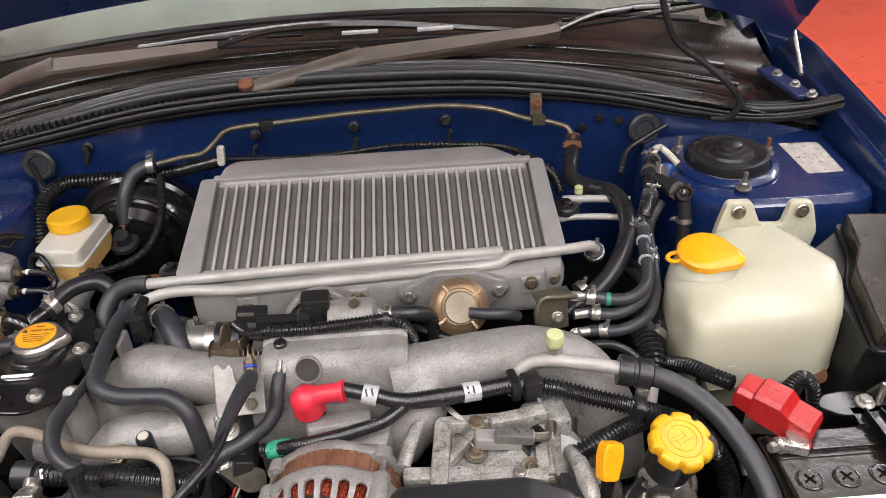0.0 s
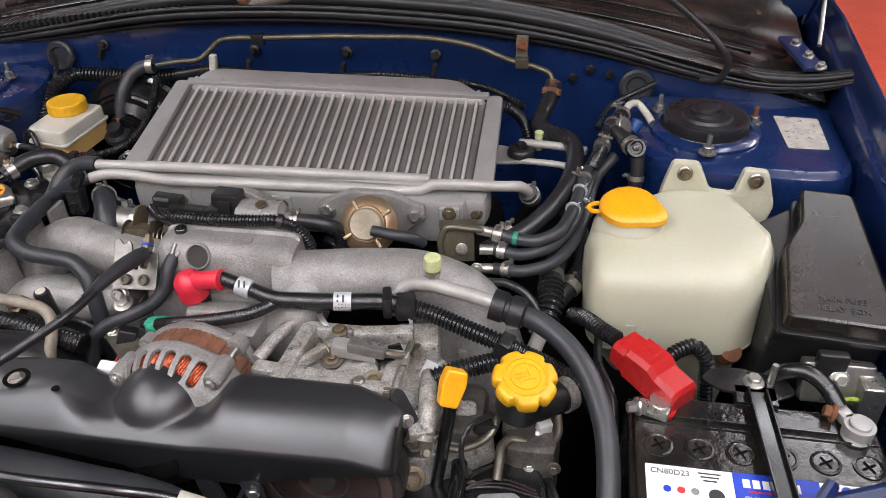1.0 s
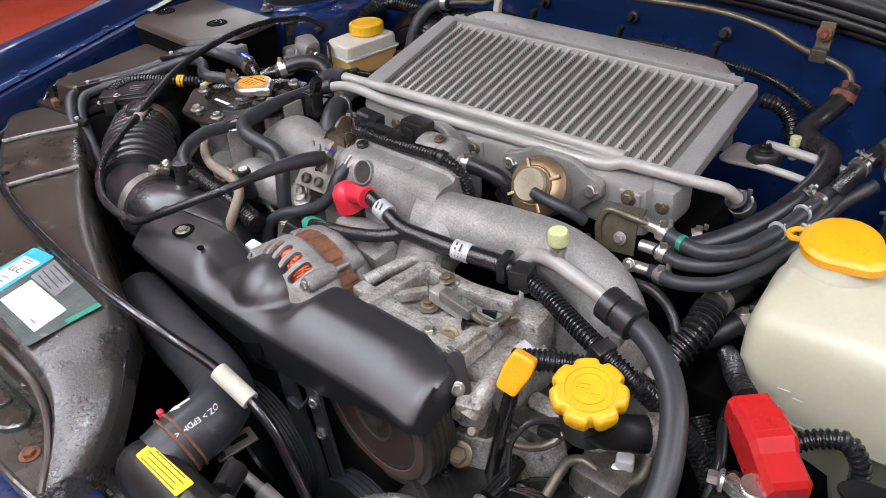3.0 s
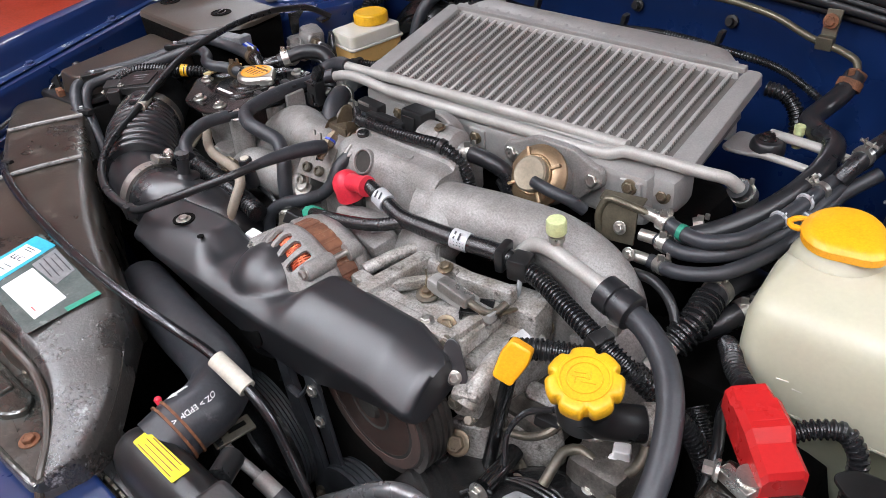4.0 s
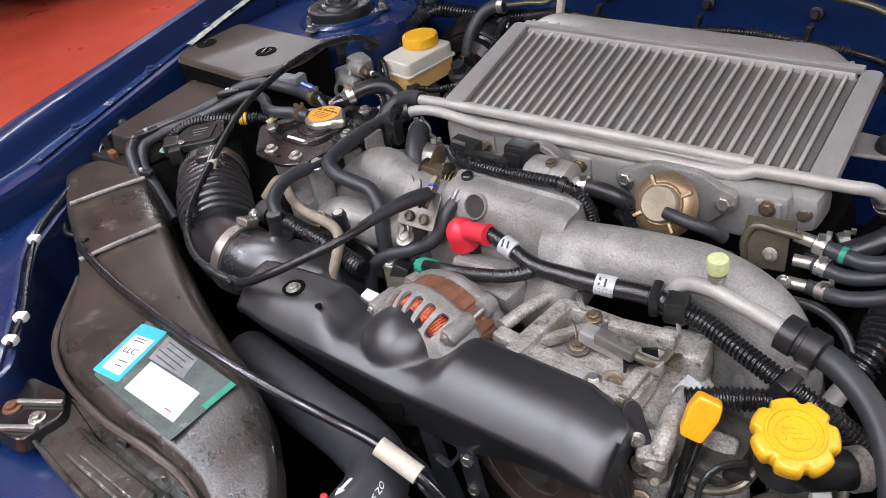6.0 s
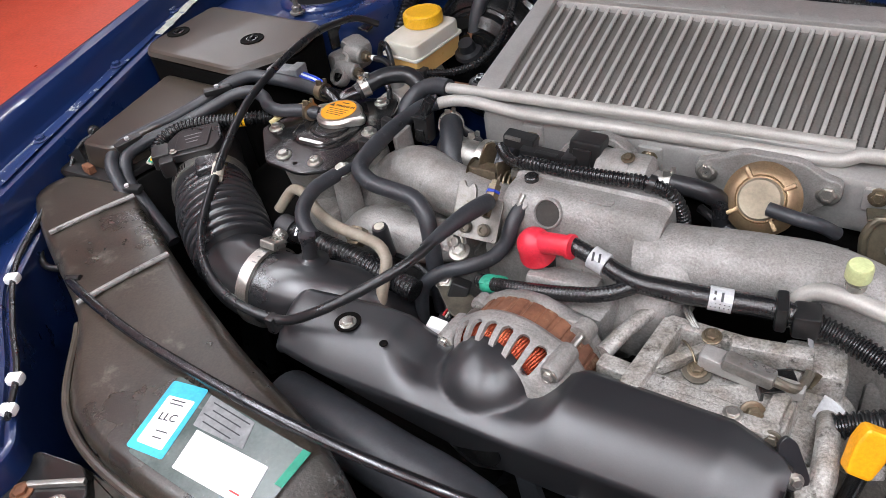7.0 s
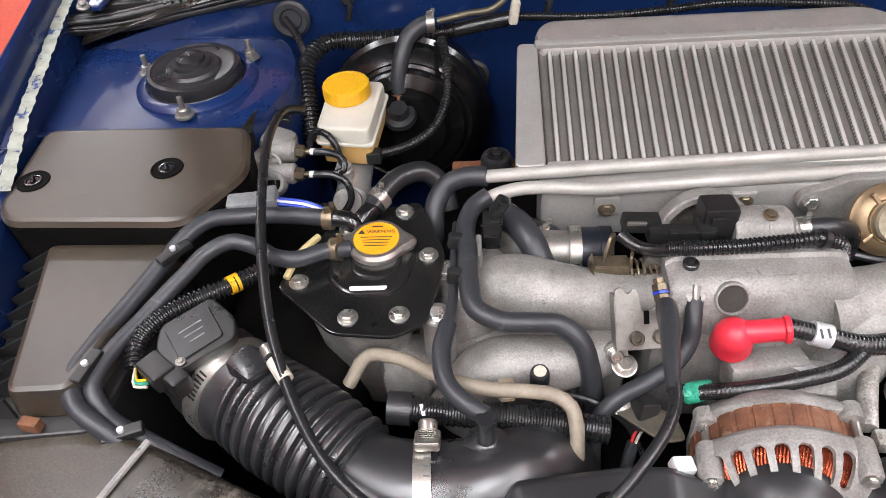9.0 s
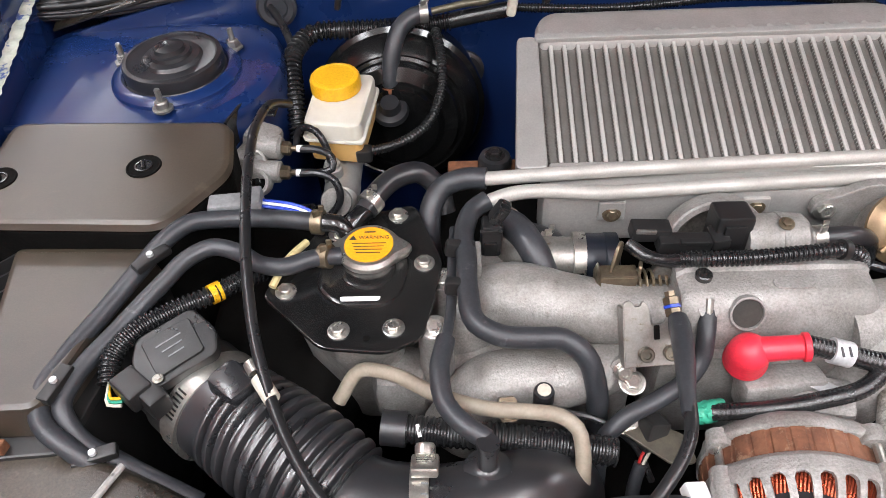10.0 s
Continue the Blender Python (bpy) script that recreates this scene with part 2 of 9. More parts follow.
WORNRUST = surf("worn_rusty_steel", (0.085, 0.062, 0.054), 0.42, 0.3, (0.14, 0.092, 0.078), 30, 0.15, 300, 0.1)
GREYPIPE = surf("grey_plated_pipe", (0.24, 0.24, 0.242), 0.28, 0.6, (0.17, 0.17, 0.172), 30, 0.05, 400, 0.08)
STEEL = surf("zinc_steel", (0.55, 0.54, 0.5), 0.33, 0.9, (0.42, 0.4, 0.36), 60, 0.08, 600, 0.1)
BRACKET = surf("pale_steel_bracket", (0.31, 0.30, 0.28), 0.36, 0.7, (0.23, 0.22, 0.20), 60, 0.08, 500, 0.1, spots=((0.17, 0.135, 0.095), 90, 0.60, 0.08))
BRASS = surf("yellow_zinc", (0.22, 0.178, 0.118), 0.4, 0.75, (0.15, 0.12, 0.085), 60, 0.08, 500, 0.12)
CAST_DIRTY = surf("dirty_cast_aluminium", (0.42, 0.405, 0.38), 0.5, 0.3, (0.22, 0.20, 0.17), 40, 0.6, 420, 0.12, fine=0.42, spots=((0.055, 0.047, 0.038), 85, 0.56, 0.12))
BOOSTER = surf("booster_enamel", (0.005, 0.005, 0.005), 0.16, 0, (0.008, 0.008, 0.008), 18, 0.04, 300, spec=0.6)
ARM = surf("faded_wiper_arm", (0.070, 0.053, 0.041), 0.4, 0, (0.095, 0.073, 0.056), 20, 0.06, 400, spots=((0.14, 0.11, 0.085), 60, 0.62, 0.1))
OILY = surf("oily_dark_metal", (0.15, 0.138, 0.122), 0.4, 0.4, (0.07, 0.062, 0.054), 40, 0.4, 420, 0.12, fine=0.25, spots=((0.28, 0.26, 0.23), 60, 0.6, 0.1))
ROD = surf("black_plated_rod", (0.10, 0.10, 0.105), 0.24, 0.9, (0.06, 0.06, 0.063), 30, 0.03, 400, 0.06, spec=0.9)
DASH = surf("dashboard_plastic", (0.075, 0.064, 0.054), 0.6, 0, (0.06, 0.052, 0.044), 5, 0.1, 200)
INTAKE = surf("shiny_black_rubber", (0.015, 0.015, 0.0165), 0.29, 0, (0.022, 0.022, 0.024), 9, 0.04, 500, 0.06, fine=0.12, spec=1.0)
# dark tone carries the shade of a recess; the pulley face shares it
BORE = surf("recess_shade_metal", (0.05, 0.047, 0.042), 0.55, 0.2, spec=0.3)
GOLD = surf("gold_zinc", (0.36, 0.255, 0.145), 0.38, 0.7, (0.29, 0.205, 0.125), 40, 0.06, 500, 0.1)
RUST = surf("rusty_steel", (0.22, 0.09, 0.04), 0.75, 0.2, (0.12, 0.05, 0.025), 80, 0.4, 400)
DARKLID = surf("black_lid_plastic", (0.016, 0.0135, 0.0115), 0.24, 0, (0.028, 0.0225, 0.0175), 8, 0.08, 500, 0.06, fine=0.16, spots=((0.06, 0.047, 0.034), 30, 0.62, 0.12), spec=0.5)
LAMINATION = surf("rusty_laminations", (0.21, 0.090, 0.047), 0.6, 0.15, (0.115, 0.046, 0.025), 45, 0.3, 300, spots=((0.30, 0.19, 0.12), 50, 0.57, 0.08))
COPPER = surf("copper_windings", (0.46, 0.105, 0.05), 0.3, 0.85, (0.26, 0.05, 0.025), 120, 0.2, 500)
RUBBER = surf("black_rubber", (0.014, 0.014, 0.0155), 0.32, 0, (0.021, 0.021, 0.023), 20, 0.08, 500, 0.08, fine=0.14)
RUBBER_GREY = surf("greyed_rubber", (0.034, 0.036, 0.041), 0.42, 0, (0.024, 0.0255, 0.029), 25, 0.10, 420, 0.08, fine=0.16, spots=((0.085, 0.088, 0.092), 60, 0.64, 0.08))
OLIVE_STEEL = surf("dark_plated_steel", (0.17, 0.15, 0.115), 0.42, 0.6, (0.11, 0.1, 0.08), 50, 0.08, 500)
CABLE = surf("black_cable", (0.016, 0.016, 0.017), 0.3, 0, None, 30, 0.04, 500, 0.08)
SLEEVE = surf("ribbed_sleeve_plastic", (0.011, 0.011, 0.012), 0.26, 0, (0.016, 0.016, 0.016), 30, 0.03, 500, 0.08)
TAPE = surf("braided_tape", (0.011, 0.011, 0.012), 0.22, 0, (0.018, 0.018, 0.018), 120, 0.12, 700, 0.08, spec=0.7)
PLASTIC = surf("black_plastic", (0.013, 0.013, 0.0135), 0.34, 0, (0.019, 0.018, 0.0175), 14, 0.08, 450, 0.1, spots=((0.06, 0.056, 0.05), 30, 0.65, 0.12))
SATIN = surf("satin_black_cover", (0.016, 0.016, 0.018), 0.37, 0, (0.022, 0.022, 0.0245), 7, 0.04, 700, 0.05, fine=0.10, spec=0.95)
DUSTY = surf("dusty_black_plastic", (0.021, 0.0175, 0.014), 0.30, 0, (0.042, 0.033, 0.024), 7, 0.2, 420, 0.1, fine=0.4, spots=((0.115, 0.102, 0.084), 26, 0.575, 0.12), spec=0.75, mottle=0.35)
SCUFFED = surf("scuffed_black_plastic", (0.026, 0.024, 0.022), 0.27, 0, (0.050, 0.046, 0.041), 14, 0.3, 420, 0.1, fine=0.4, spots=((0.36, 0.36, 0.36), 55, 0.60, 0.14), spec=0.9)
LIDBROWN = surf("faded_black_lid", (0.028, 0.022, 0.0165), 0.35, 0, (0.050, 0.038, 0.0265), 5, 0.08, 600, 0.06, fine=0.16, spots=((0.09, 0.07, 0.05), 22, 0.60, 0.14), spec=0.8)
BLACKMETAL = surf("black_enamel", (0.0078, 0.0078, 0.008), 0.17, 0.0, (0.0145, 0.014, 0.0135), 18, 0.06, 300, 0.08, spec=0.8)
PANELBLACK = surf("glossy_dirty_enamel", (0.030, 0.030, 0.026), 0.16, 0.0, (0.055, 0.053, 0.045), 16, 0.12, 120, 0.08, spec=0.9, spots=((0.10, 0.09, 0.07), 60, 0.62, 0.1), lump=0.2)
# near black, hardly any gloss: the shade of gaps and holes put into colour
GRIME_SHADE = surf("grimy_gap_shade", (0.0035, 0.0033, 0.0031), 0.75, 0.0, (0.0062, 0.0056, 0.005), 20, 0.4, 200, spec=0.06)
SEALRUBBER = surf("weatherstrip_rubber", (0.012, 0.012, 0.013), 0.42, 0, (0.02, 0.02, 0.021), 15, 0.08, 300)
COWL = surf("wet_cowl_plastic", (0.0085, 0.0075, 0.0065), 0.20, 0, (0.020, 0.016, 0.012), 9, 0.05, 200, 0.06, spec=0.45, spots=((0.08, 0.062, 0.045), 30, 0.63, 0.1))
YELLOW = surf("yellow_plastic", (0.74, 0.41, 0.014), 0.36, 0, (0.68, 0.36, 0.012), 20, 0.04, 400, 0.06, sss=0.0)
ORANGEY = surf("orange_yellow_plastic", (0.88, 0.40, 0.008), 0.33, 0, (0.82, 0.36, 0.008), 25, 0.04, 400, 0.06)
ORANGE = surf("orange_sticker", (0.88, 0.36, 0.015), 0.4, 0, (0.82, 0.32, 0.012), 30, 0.02, 400, 0.05)
RED = surf("red_plastic", (0.45, 0.016, 0.016), 0.28, 0, (0.39, 0.013, 0.013), 9, 0.02, 300, 0.05, fine=0.05)
REDBOOT = surf("red_rubber", (0.70, 0.035, 0.065), 0.4, 0, (0.66, 0.025, 0.045), 30, 0.05, 400, 0.06)
TANK = surf("milky_plastic", (0.535, 0.522, 0.41), 0.27, 0, (0.475, 0.462, 0.345), 4, 0.04, 200, 0.06, fine=0.03, sss=0.35)
TANK_FLUID = surf("fluid_behind_milky_plastic", (0.44, 0.45, 0.335), 0.33, 0, (0.385, 0.39, 0.275), 4, 0.04, 200, 0.06, fine=0.03, sss=0.35)
TANK_WHITE = surf("milky_white_plastic", (0.58, 0.56, 0.49), 0.34, 0, (0.52, 0.49, 0.41), 12, 0.04, 200, 0.06, fine=0.03, sss=0.25)
AMBER = surf("amber_fluid_plastic", (0.68, 0.42, 0.15), 0.32, 0, (0.60, 0.35, 0.11), 12, 0.04, 200, 0.05, fine=0.03, sss=0.2)
BEIGE = surf("beige_pipe", (0.29, 0.25, 0.195), 0.5, 0, (0.23, 0.19, 0.145), 20, 0.06, 300)
IVORY = surf("ivory_sleeve", (0.55, 0.52, 0.44), 0.5, 0, (0.48, 0.45, 0.37), 25, 0.06, 300)
PALEGREEN = surf("pale_green_cap", (0.62, 0.68, 0.34), 0.4, 0, None, 25, 0.05, 300)
WHITE = surf("white_paper", (0.8, 0.8, 0.79), 0.55, 0, (0.74, 0.74, 0.73), 15, 0.02, 300, fine=0.03)
SILVERTAPE = surf("silver_label", (0.6, 0.61, 0.62), 0.42, 0.2, None, 40, 0.04, 400)
YELLOWLABEL = surf("yellow_label", (0.9, 0.72, 0.01), 0.4, 0, None, 20, 0.02, 300)
CYAN = surf("cyan_label", (0.05, 0.5, 0.68), 0.4, 0, None, 20, 0.02, 300)
TEAL = surf("teal_film", (0.075, 0.098, 0.092), 0.2, 0, (0.115, 0.138, 0.13), 25, 0.03, 300, spots=((0.20, 0.22, 0.21), 60, 0.59, 0.1))
GREYLABEL = surf("grey_label", (0.24, 0.245, 0.25), 0.45, 0.1, (0.18, 0.185, 0.19), 60, 0.03, 300)
BLUEPRINT = surf("blue_print", (0.02, 0.06, 0.52), 0.35, 0, None, 20, 0.01, 300)
INK = surf("dark_ink", (0.03, 0.03, 0.035), 0.5, 0, None, 20, 0.0, 300)
REDINK = surf("red_ink", (0.6, 0.03, 0.03), 0.5, 0, None, 20, 0.0, 300)
GREENTAPE = surf("green_tape", (0.03, 0.30, 0.19), 0.5, 0, None, 40, 0.05, 300)
BATTERY = surf("battery_case", (0.0085, 0.0082, 0.008), 0.19, 0, (0.022, 0.018, 0.014), 14, 0.12, 90, 0.12, spots=((0.09, 0.07, 0.05), 40, 0.62, 0.12), spec=0.8, lump=0.15)
FLOORRED = surf("red_floor_paint", (0.74, 0.112, 0.06), 0.35, 0, (0.66, 0.098, 0.052), 2.0, 0.05, 60, 0.1, spots=((0.42, 0.075, 0.05), 3, 0.62, 0.1))
WALLPAINT = surf("white_wall_paint", (0.58, 0.57, 0.55), 0.7, 0, (0.52, 0.51, 0.49), 2, 0.05, 80)
STONEGREY = surf("ceiling_board", (0.62, 0.62, 0.61), 0.8, 0, None, 2, 0.05, 80)
PALEPAPER = surf("worn_sticker", (0.50, 0.47, 0.42), 0.45, 0, (0.38, 0.35, 0.31), 45, 0.05, 300, spots=((0.14, 0.12, 0.1), 120, 0.56, 0.06))


def plain_glass(name, tint):
    mt = bpy.data.materials.new(name)
    mt.use_nodes = True
    b = mt.node_tree.nodes["Principled BSDF"]
    b.inputs["Base Color"].default_value = (*tint, 1)
    b.inputs["Roughness"].default_value = 0.03
    b.inputs["Transmission Weight"].default_value = 1.0
    b.inputs["IOR"].default_value = 1.7
    b.inputs["Coat Weight"].default_value = 1.0
    b.inputs["Coat IOR"].default_value = 2.4
    b.inputs["Coat Roughness"].default_value = 0.02
    b.inputs["Coat Tint"].default_value = (0.88, 1.0, 0.88, 1)
    return mt


def glow(name, col, strength):
    mt = bpy.data.materials.new(name)
    mt.use_nodes = True
    b = mt.node_tree.nodes["Principled BSDF"]
    b.inputs["Base Color"].default_value = (0.8, 0.8, 0.8, 1)
    b.inputs["Emission Color"].default_value, b.inputs["Emission Strength"].default_value = (*col, 1), strength
    return mt


GLASS = plain_glass("windscreen_glass", (0.72, 0.80, 0.76))
TUBEGLOW = glow("tube_glow", (1.0, 0.97, 0.92), 6.0)


# ---- the garage ----
solo("floor", boxy((0, 0, -0.05), (14, 14, 0.1), 0), FLOORRED, "red painted concrete garage floor", "floor", kind="structure")
solo("ceiling", boxy((0, 0, 3.25), (14, 14, 0.1), 0), STONEGREY, "grey board garage ceiling", "ceiling", kind="structure")
for wname, c, d in (("wall_north", (0, 7.05, 1.6), (14, 0.1, 3.2)), ("wall_south", (0, -7.05, 1.6), (14, 0.1, 3.2)),
                    ("wall_east", (7.05, 0, 1.6), (0.1, 14, 3.2)), ("wall_west", (-7.05, 0, 1.6), (0.1, 14, 3.2))):
    solo(wname, boxy(c, d, 0), WALLPAINT, "plain white painted garage wall", "wall", kind="structure")
for lx, ly, sx, sy, watts, up in LAMPS:
    fit_ = thing("assumed_ceiling_light", (lx, ly, 3.2), "white hanging ceiling light with a lit panel, assumed out of view", "ceiling light", "ceiling lights")
    part("frame", boxy((lx, ly, 2.76), (sx + 0.06, sy + 0.1, 0.06), 0.01), WALLPAINT, fit_)
    for k in (-1, 1):
        part("hanger", sweep([(lx, ly + k * 0.4, 2.78), (lx, ly + k * 0.4, 3.21)], 0.006, 8, 0.2), STEEL, fit_)
    part("diffuser", boxy((lx, ly, 2.72), (sx, sy, 0.02), 0.004), TUBEGLOW, fit_)

# a dark car parked across the garage
far = thing("parked_car", (-5.35, 4.0, 0), "dark parked car standing on the red floor", "car")
FAR = [(-6.18, 2.05), (-5.8, 1.88), (-4.9, 1.88), (-4.52, 2.05), (-4.50, 5.95), (-6.20, 5.95)]
part("body", slab(FAR, 0.20, 0.86, 0.16, 0.08, 0.02), PLASTIC, far)
part("cabin", slab([(-6.00, 3.1), (-4.7, 3.1), (-4.75, 5.3), (-5.95, 5.3)], 0.86, 1.38, 0.18, 0.10, 0.12), BLACKMETAL, far)
for sx_ in (-6.10, -4.60):
    for wy in (2.75, 5.15):
        fw_ = part("wheel", lathe([(0.19, -0.07), (0.19, 0.06), (0.05, 0.07)], 28, (sx_, wy, 0.30), (1 if sx_ > -5.3 else -1, 0, 0)), COOLER, far)
        part("tyre", lathe([(0.19, -0.09), (0.28, -0.09), (0.30, -0.07), (0.30, 0.07), (0.28, 0.09), (0.19, 0.09)], 32, (sx_, wy, 0.30), (1, 0, 0)), RUBBER, fw_)

# ---- the car: wings, towers, firewall, cowl, screen, raised bonnet ----
car = thing("car", (0, 1.0, 0), "dark blue car with its bonnet raised over the engine bay", "car")


def wall_x(y, s=-1):
    if s > 0:
        return float(np.interp(y, (-0.3, 0.3, 0.5, 0.85, 1.05, 1.3), (0.66, 0.70, 0.722, 0.735, 0.743, 0.752)))
    return float(np.interp(y, (-0.3, 0.2, 0.38, 0.5, 0.68, 0.85, 1.05, 1.3), (0.56, 0.60, 0.624, 0.650, 0.686, 0.720, 0.743, 0.752)))


def rim_z(y):
    return 0.842 + 0.085 * min(1.0, max(0.0, (y - 0.40) / 0.75))


def wing(s):
    """Profile of the wing from the bay wall over its flange and crest and down outside."""
    prof = [(-0.01, -0.45), (0.0, -0.10), (0.0, -0.012), (0.004, -0.003), (0.014, 0.0), (0.032, 0.0), (0.037, 0.006), (0.043, 0.026),
            (0.050, 0.036), (0.062, 0.040), (0.078, 0.036), (0.10, 0.02), (0.115, -0.01), (0.13, -0.08), (0.15, -0.25), (0.15, -0.5)]

    def where(u, v):
        y = -0.25 + 1.75 * v
        k = u * (len(prof) - 1)
        i = min(int(k), len(prof) - 2)
        a, b = prof[i], prof[i + 1]
        f = k - i
        dx, dz = a[0] + (b[0] - a[0]) * f, a[1] + (b[1] - a[1]) * f
        taper = min(1.3, max(0.2, (0.768 - wall_x(y, s)) / 0.10))
        return (s * (wall_x(y, s) + dx * taper), y, rim_z(y) + dz)
    return sheet((len(prof) - 1) * 2, 40, where)


for s in (-1, 1):
    wg = part("wing", wing(s), PAINT, car, "dark blue wing with a folded inner flange")
    # chipped seam along the flange
    flange = sheet(4, 60, lambda u, v, s=s: (s * (wall_x(0.42 + 0.42 * v, s) + 0.012 * (0.5 if s > 0 else 1) + (0.008 if s > 0 else 0.018) * u), 0.42 + 0.42 * v, rim_z(0.42 + 0.42 * v) + 0.0025))
    part("flange", flange, PAINT if s > 0 else PAINT_WORN, wg, "chipped paint along the flange")
    if s < 0:
        part("seam", sheet(6, 160, lambda u, v, s=s: (s * (wall_x(0.74 + 0.34 * v, s) - 0.006 + 0.016 * u + 0.0007 * math.sin(v * 61 + u) + 0.0006 * math.sin(v * 137)), 0.74 + 0.34 * v, rim_z(0.74 + 0.34 * v) + 0.005 + 0.0015 * math.sin(v * 90) * u * (1 - u) * 4)), PAINT_CHIPPED, wg)
    for y in (0.50, 0.66, 0.80):
        part("bolt", bolt_geo((s * (wall_x(y, s) + (0.022 if s < 0 else 0.010)), y, rim_z(y) + 0.003), (0, 0, 1), 0.006, 0.006), PAINT_WORN, wg)
    # strut tower shelf
    top = [(s * 0.735, 0.835), (s * 0.52, 0.838), (s * 0.455, 0.90), (s * 0.437, 0.98), (s * 0.47, 1.075), (s * 0.745, 1.085)]
    tower = part("strut_tower", slab(top, 0.40, 0.868, 0.06, 0.016, 0.02), PAINT, car)
    if s < 0:
        part("ridge", sweep([(s * 0.73, 0.86, 0.866), (s * 0.66, 0.852, 0.870), (s * 0.58, 0.850, 0.868), (s * 0.50, 0.862, 0.862)], 0.0045, 10), PAINT, tower)
    part("raised_ring", lathe([(0.074, 0.860), (0.072, 0.872), (0.067, 0.876), (0.060, 0.877), (0.056, 0.872)], 44, (s * 0.56, 0.955, 0)), PAINT, tower)
    dome = [(0.0565, 0.868), (0.0575, 0.874), (0.0560, 0.876), (0.0560, 0.8865), (0.0545, 0.8905), (0.050, 0.8915), (0.047, 0.8895), (0.034, 0.8890), (0.031, 0.8925), (0.0235, 0.894),
            (0.022, 0.898), (0.0175, 0.899), (0.016, 0.9035), (0.010, 0.9062), (0.003, 0.907)]
    mount = thing("strut_mount", (s * 0.56, 0.955, 0.868), "round black rubber strut top mount on a blue tower", "strut mount", "strut mounts")
    part("rubber_cap", lathe(dome, 40, (s * 0.56, 0.955, 0)), RUBBER, mount)
    studs = [(s * 0.555, 0.880), (s * 0.626, 0.975), (s * 0.503, 1.0)]
    for k, (bx, by) in enumerate(studs):
        nut = part("nut", lathe([(0.0110, 0.872), (0.0110, 0.8745), (0.0072, 0.875), (0.0072, 0.8815), (0.006, 0.883)], 6 if k else 24, (bx, by, 0)), BRACKET, mount)
        part("stud", lathe([(0.0034, 0.88), (0.0034, 0.8955), (0.0027, 0.897)], 10, (bx, by, 0)), RUST if (s > 0 and k == 1) else BRACKET, mount)

solo("sticker", slab([(0.658, 1.010), (0.716, 1.006), (0.711, 0.915), (0.660, 0.914)], 0.8685, 0.8692, 0.003, 0.0002), PALEPAPER,
     "worn pale paper sticker on the blue tower", "sticker")

# firewall: a rolled blue panel
def fire_y(x, z):
    return 1.10 + 0.02 * math.cos(x * 4.0) - 0.05 * max(0.0, 0.84 - z) * 2 - 0.10 * max(0.0, abs(x) - 0.42)


fw = part("firewall", sheet(40, 24, lambda u, v: ((u - 0.5) * 1.52, fire_y((u - 0.5) * 1.52, 0.35 + 0.615 * v), 0.35 + (0.595 - 0.16 * abs((u - 0.5) * 1.52) ** 2.2) * v)), PAINT, car, "", 35, 0.004)
for gx, gz, gr in ((-0.465, 0.878, 0.025), (0.475, 0.872, 0.026), (-0.235, 0.77, 0.026), (-0.28, 0.80, 0.016)):
    part("grommet", lathe([(gr, 0), (gr, 0.006), (gr * 0.85, 0.009), (gr * 0.6, 0.008), (gr * 0.5, 0.004)], 24, (gx, fire_y(gx, gz) - 0.004, gz), (0, -1, 0.15)), RUBBER_GREY if gz > 0.8 else SEALRUBBER, fw)
for gx, gz in ((0.405, 0.89), (0.435, 0.885), (0.38, 0.875)):
    part("plug", lathe([(0.007, 0), (0.007, 0.003), (0.004, 0.004)], 14, (gx, fire_y(gx, gz) - 0.003, gz), (0, -1, 0.1)), BLACKMETAL, fw)

# cowl, rubber seal, windscreen
SEAL = [(-0.775, 1.035, 0.905), (-0.70, 1.055, 0.897), (-0.60, 1.07, 0.905), (-0.45, 1.085, 0.928), (-0.28, 1.095, 0.955), (-0.08, 1.10, 0.967), (0.10, 1.10, 0.966),
        (0.25, 1.098, 0.958), (0.42, 1.088, 0.935), (0.55, 1.072, 0.908), (0.64, 1.058, 0.896), (0.71, 1.04, 0.905), (0.765, 1.02, 0.925)]
seal = thing("bonnet_seal", (0, 1.1, 0.95), "black ribbed rubber weatherstrip along the cowl edge", "weatherstrip")
TAPER = (0.4, 0.5, 0.65, 0.85, 1, 1, 1, 1, 0.9, 0.75, 0.6, 0.5, 0.4)
for nm, dy, dz, r0, flat_, mt_ in (("upper_lip", 0.012, 0.010, 0.010, 1.0, SEALRUBBER), ("lower_lip", -0.004, -0.008, 0.007, 1.0, SEALRUBBER), ("gutter", 0.028, 0.002, 0.024, 0.5, PLASTIC),
                                   ("clip_rail", 0.006, -0.022, 0.0045, 1.0, SEALRUBBER), ("edge_bead", -0.010, 0.003, 0.0035, 1.0, SEALRUBBER), ("top_bead", 0.022, 0.017, 0.0042, 1.0, SEALRUBBER)):
    part(nm, sweep([(x, y + dy * k, z + dz * k) for (x, y, z), k in zip(SEAL, TAPER)], [r0 * k for k in TAPER], 18, 0.008, flat=flat_), mt_, seal)


def cowl_at(u, v):
    x = (u - 0.5) * 1.46
    q = (2 * u - 1) ** 2
    y = (1.108 - 0.07 * q) * (1 - v) + (1.441 - 0.096 * q) * v
    z = (0.962 - 0.16 * abs(x) ** 2.2) * (1 - v * v) + (0.975 - 0.03 * q) * v * v
    return (x, y, z + 0.0045 * math.sin(v * 22) * (1 - v))


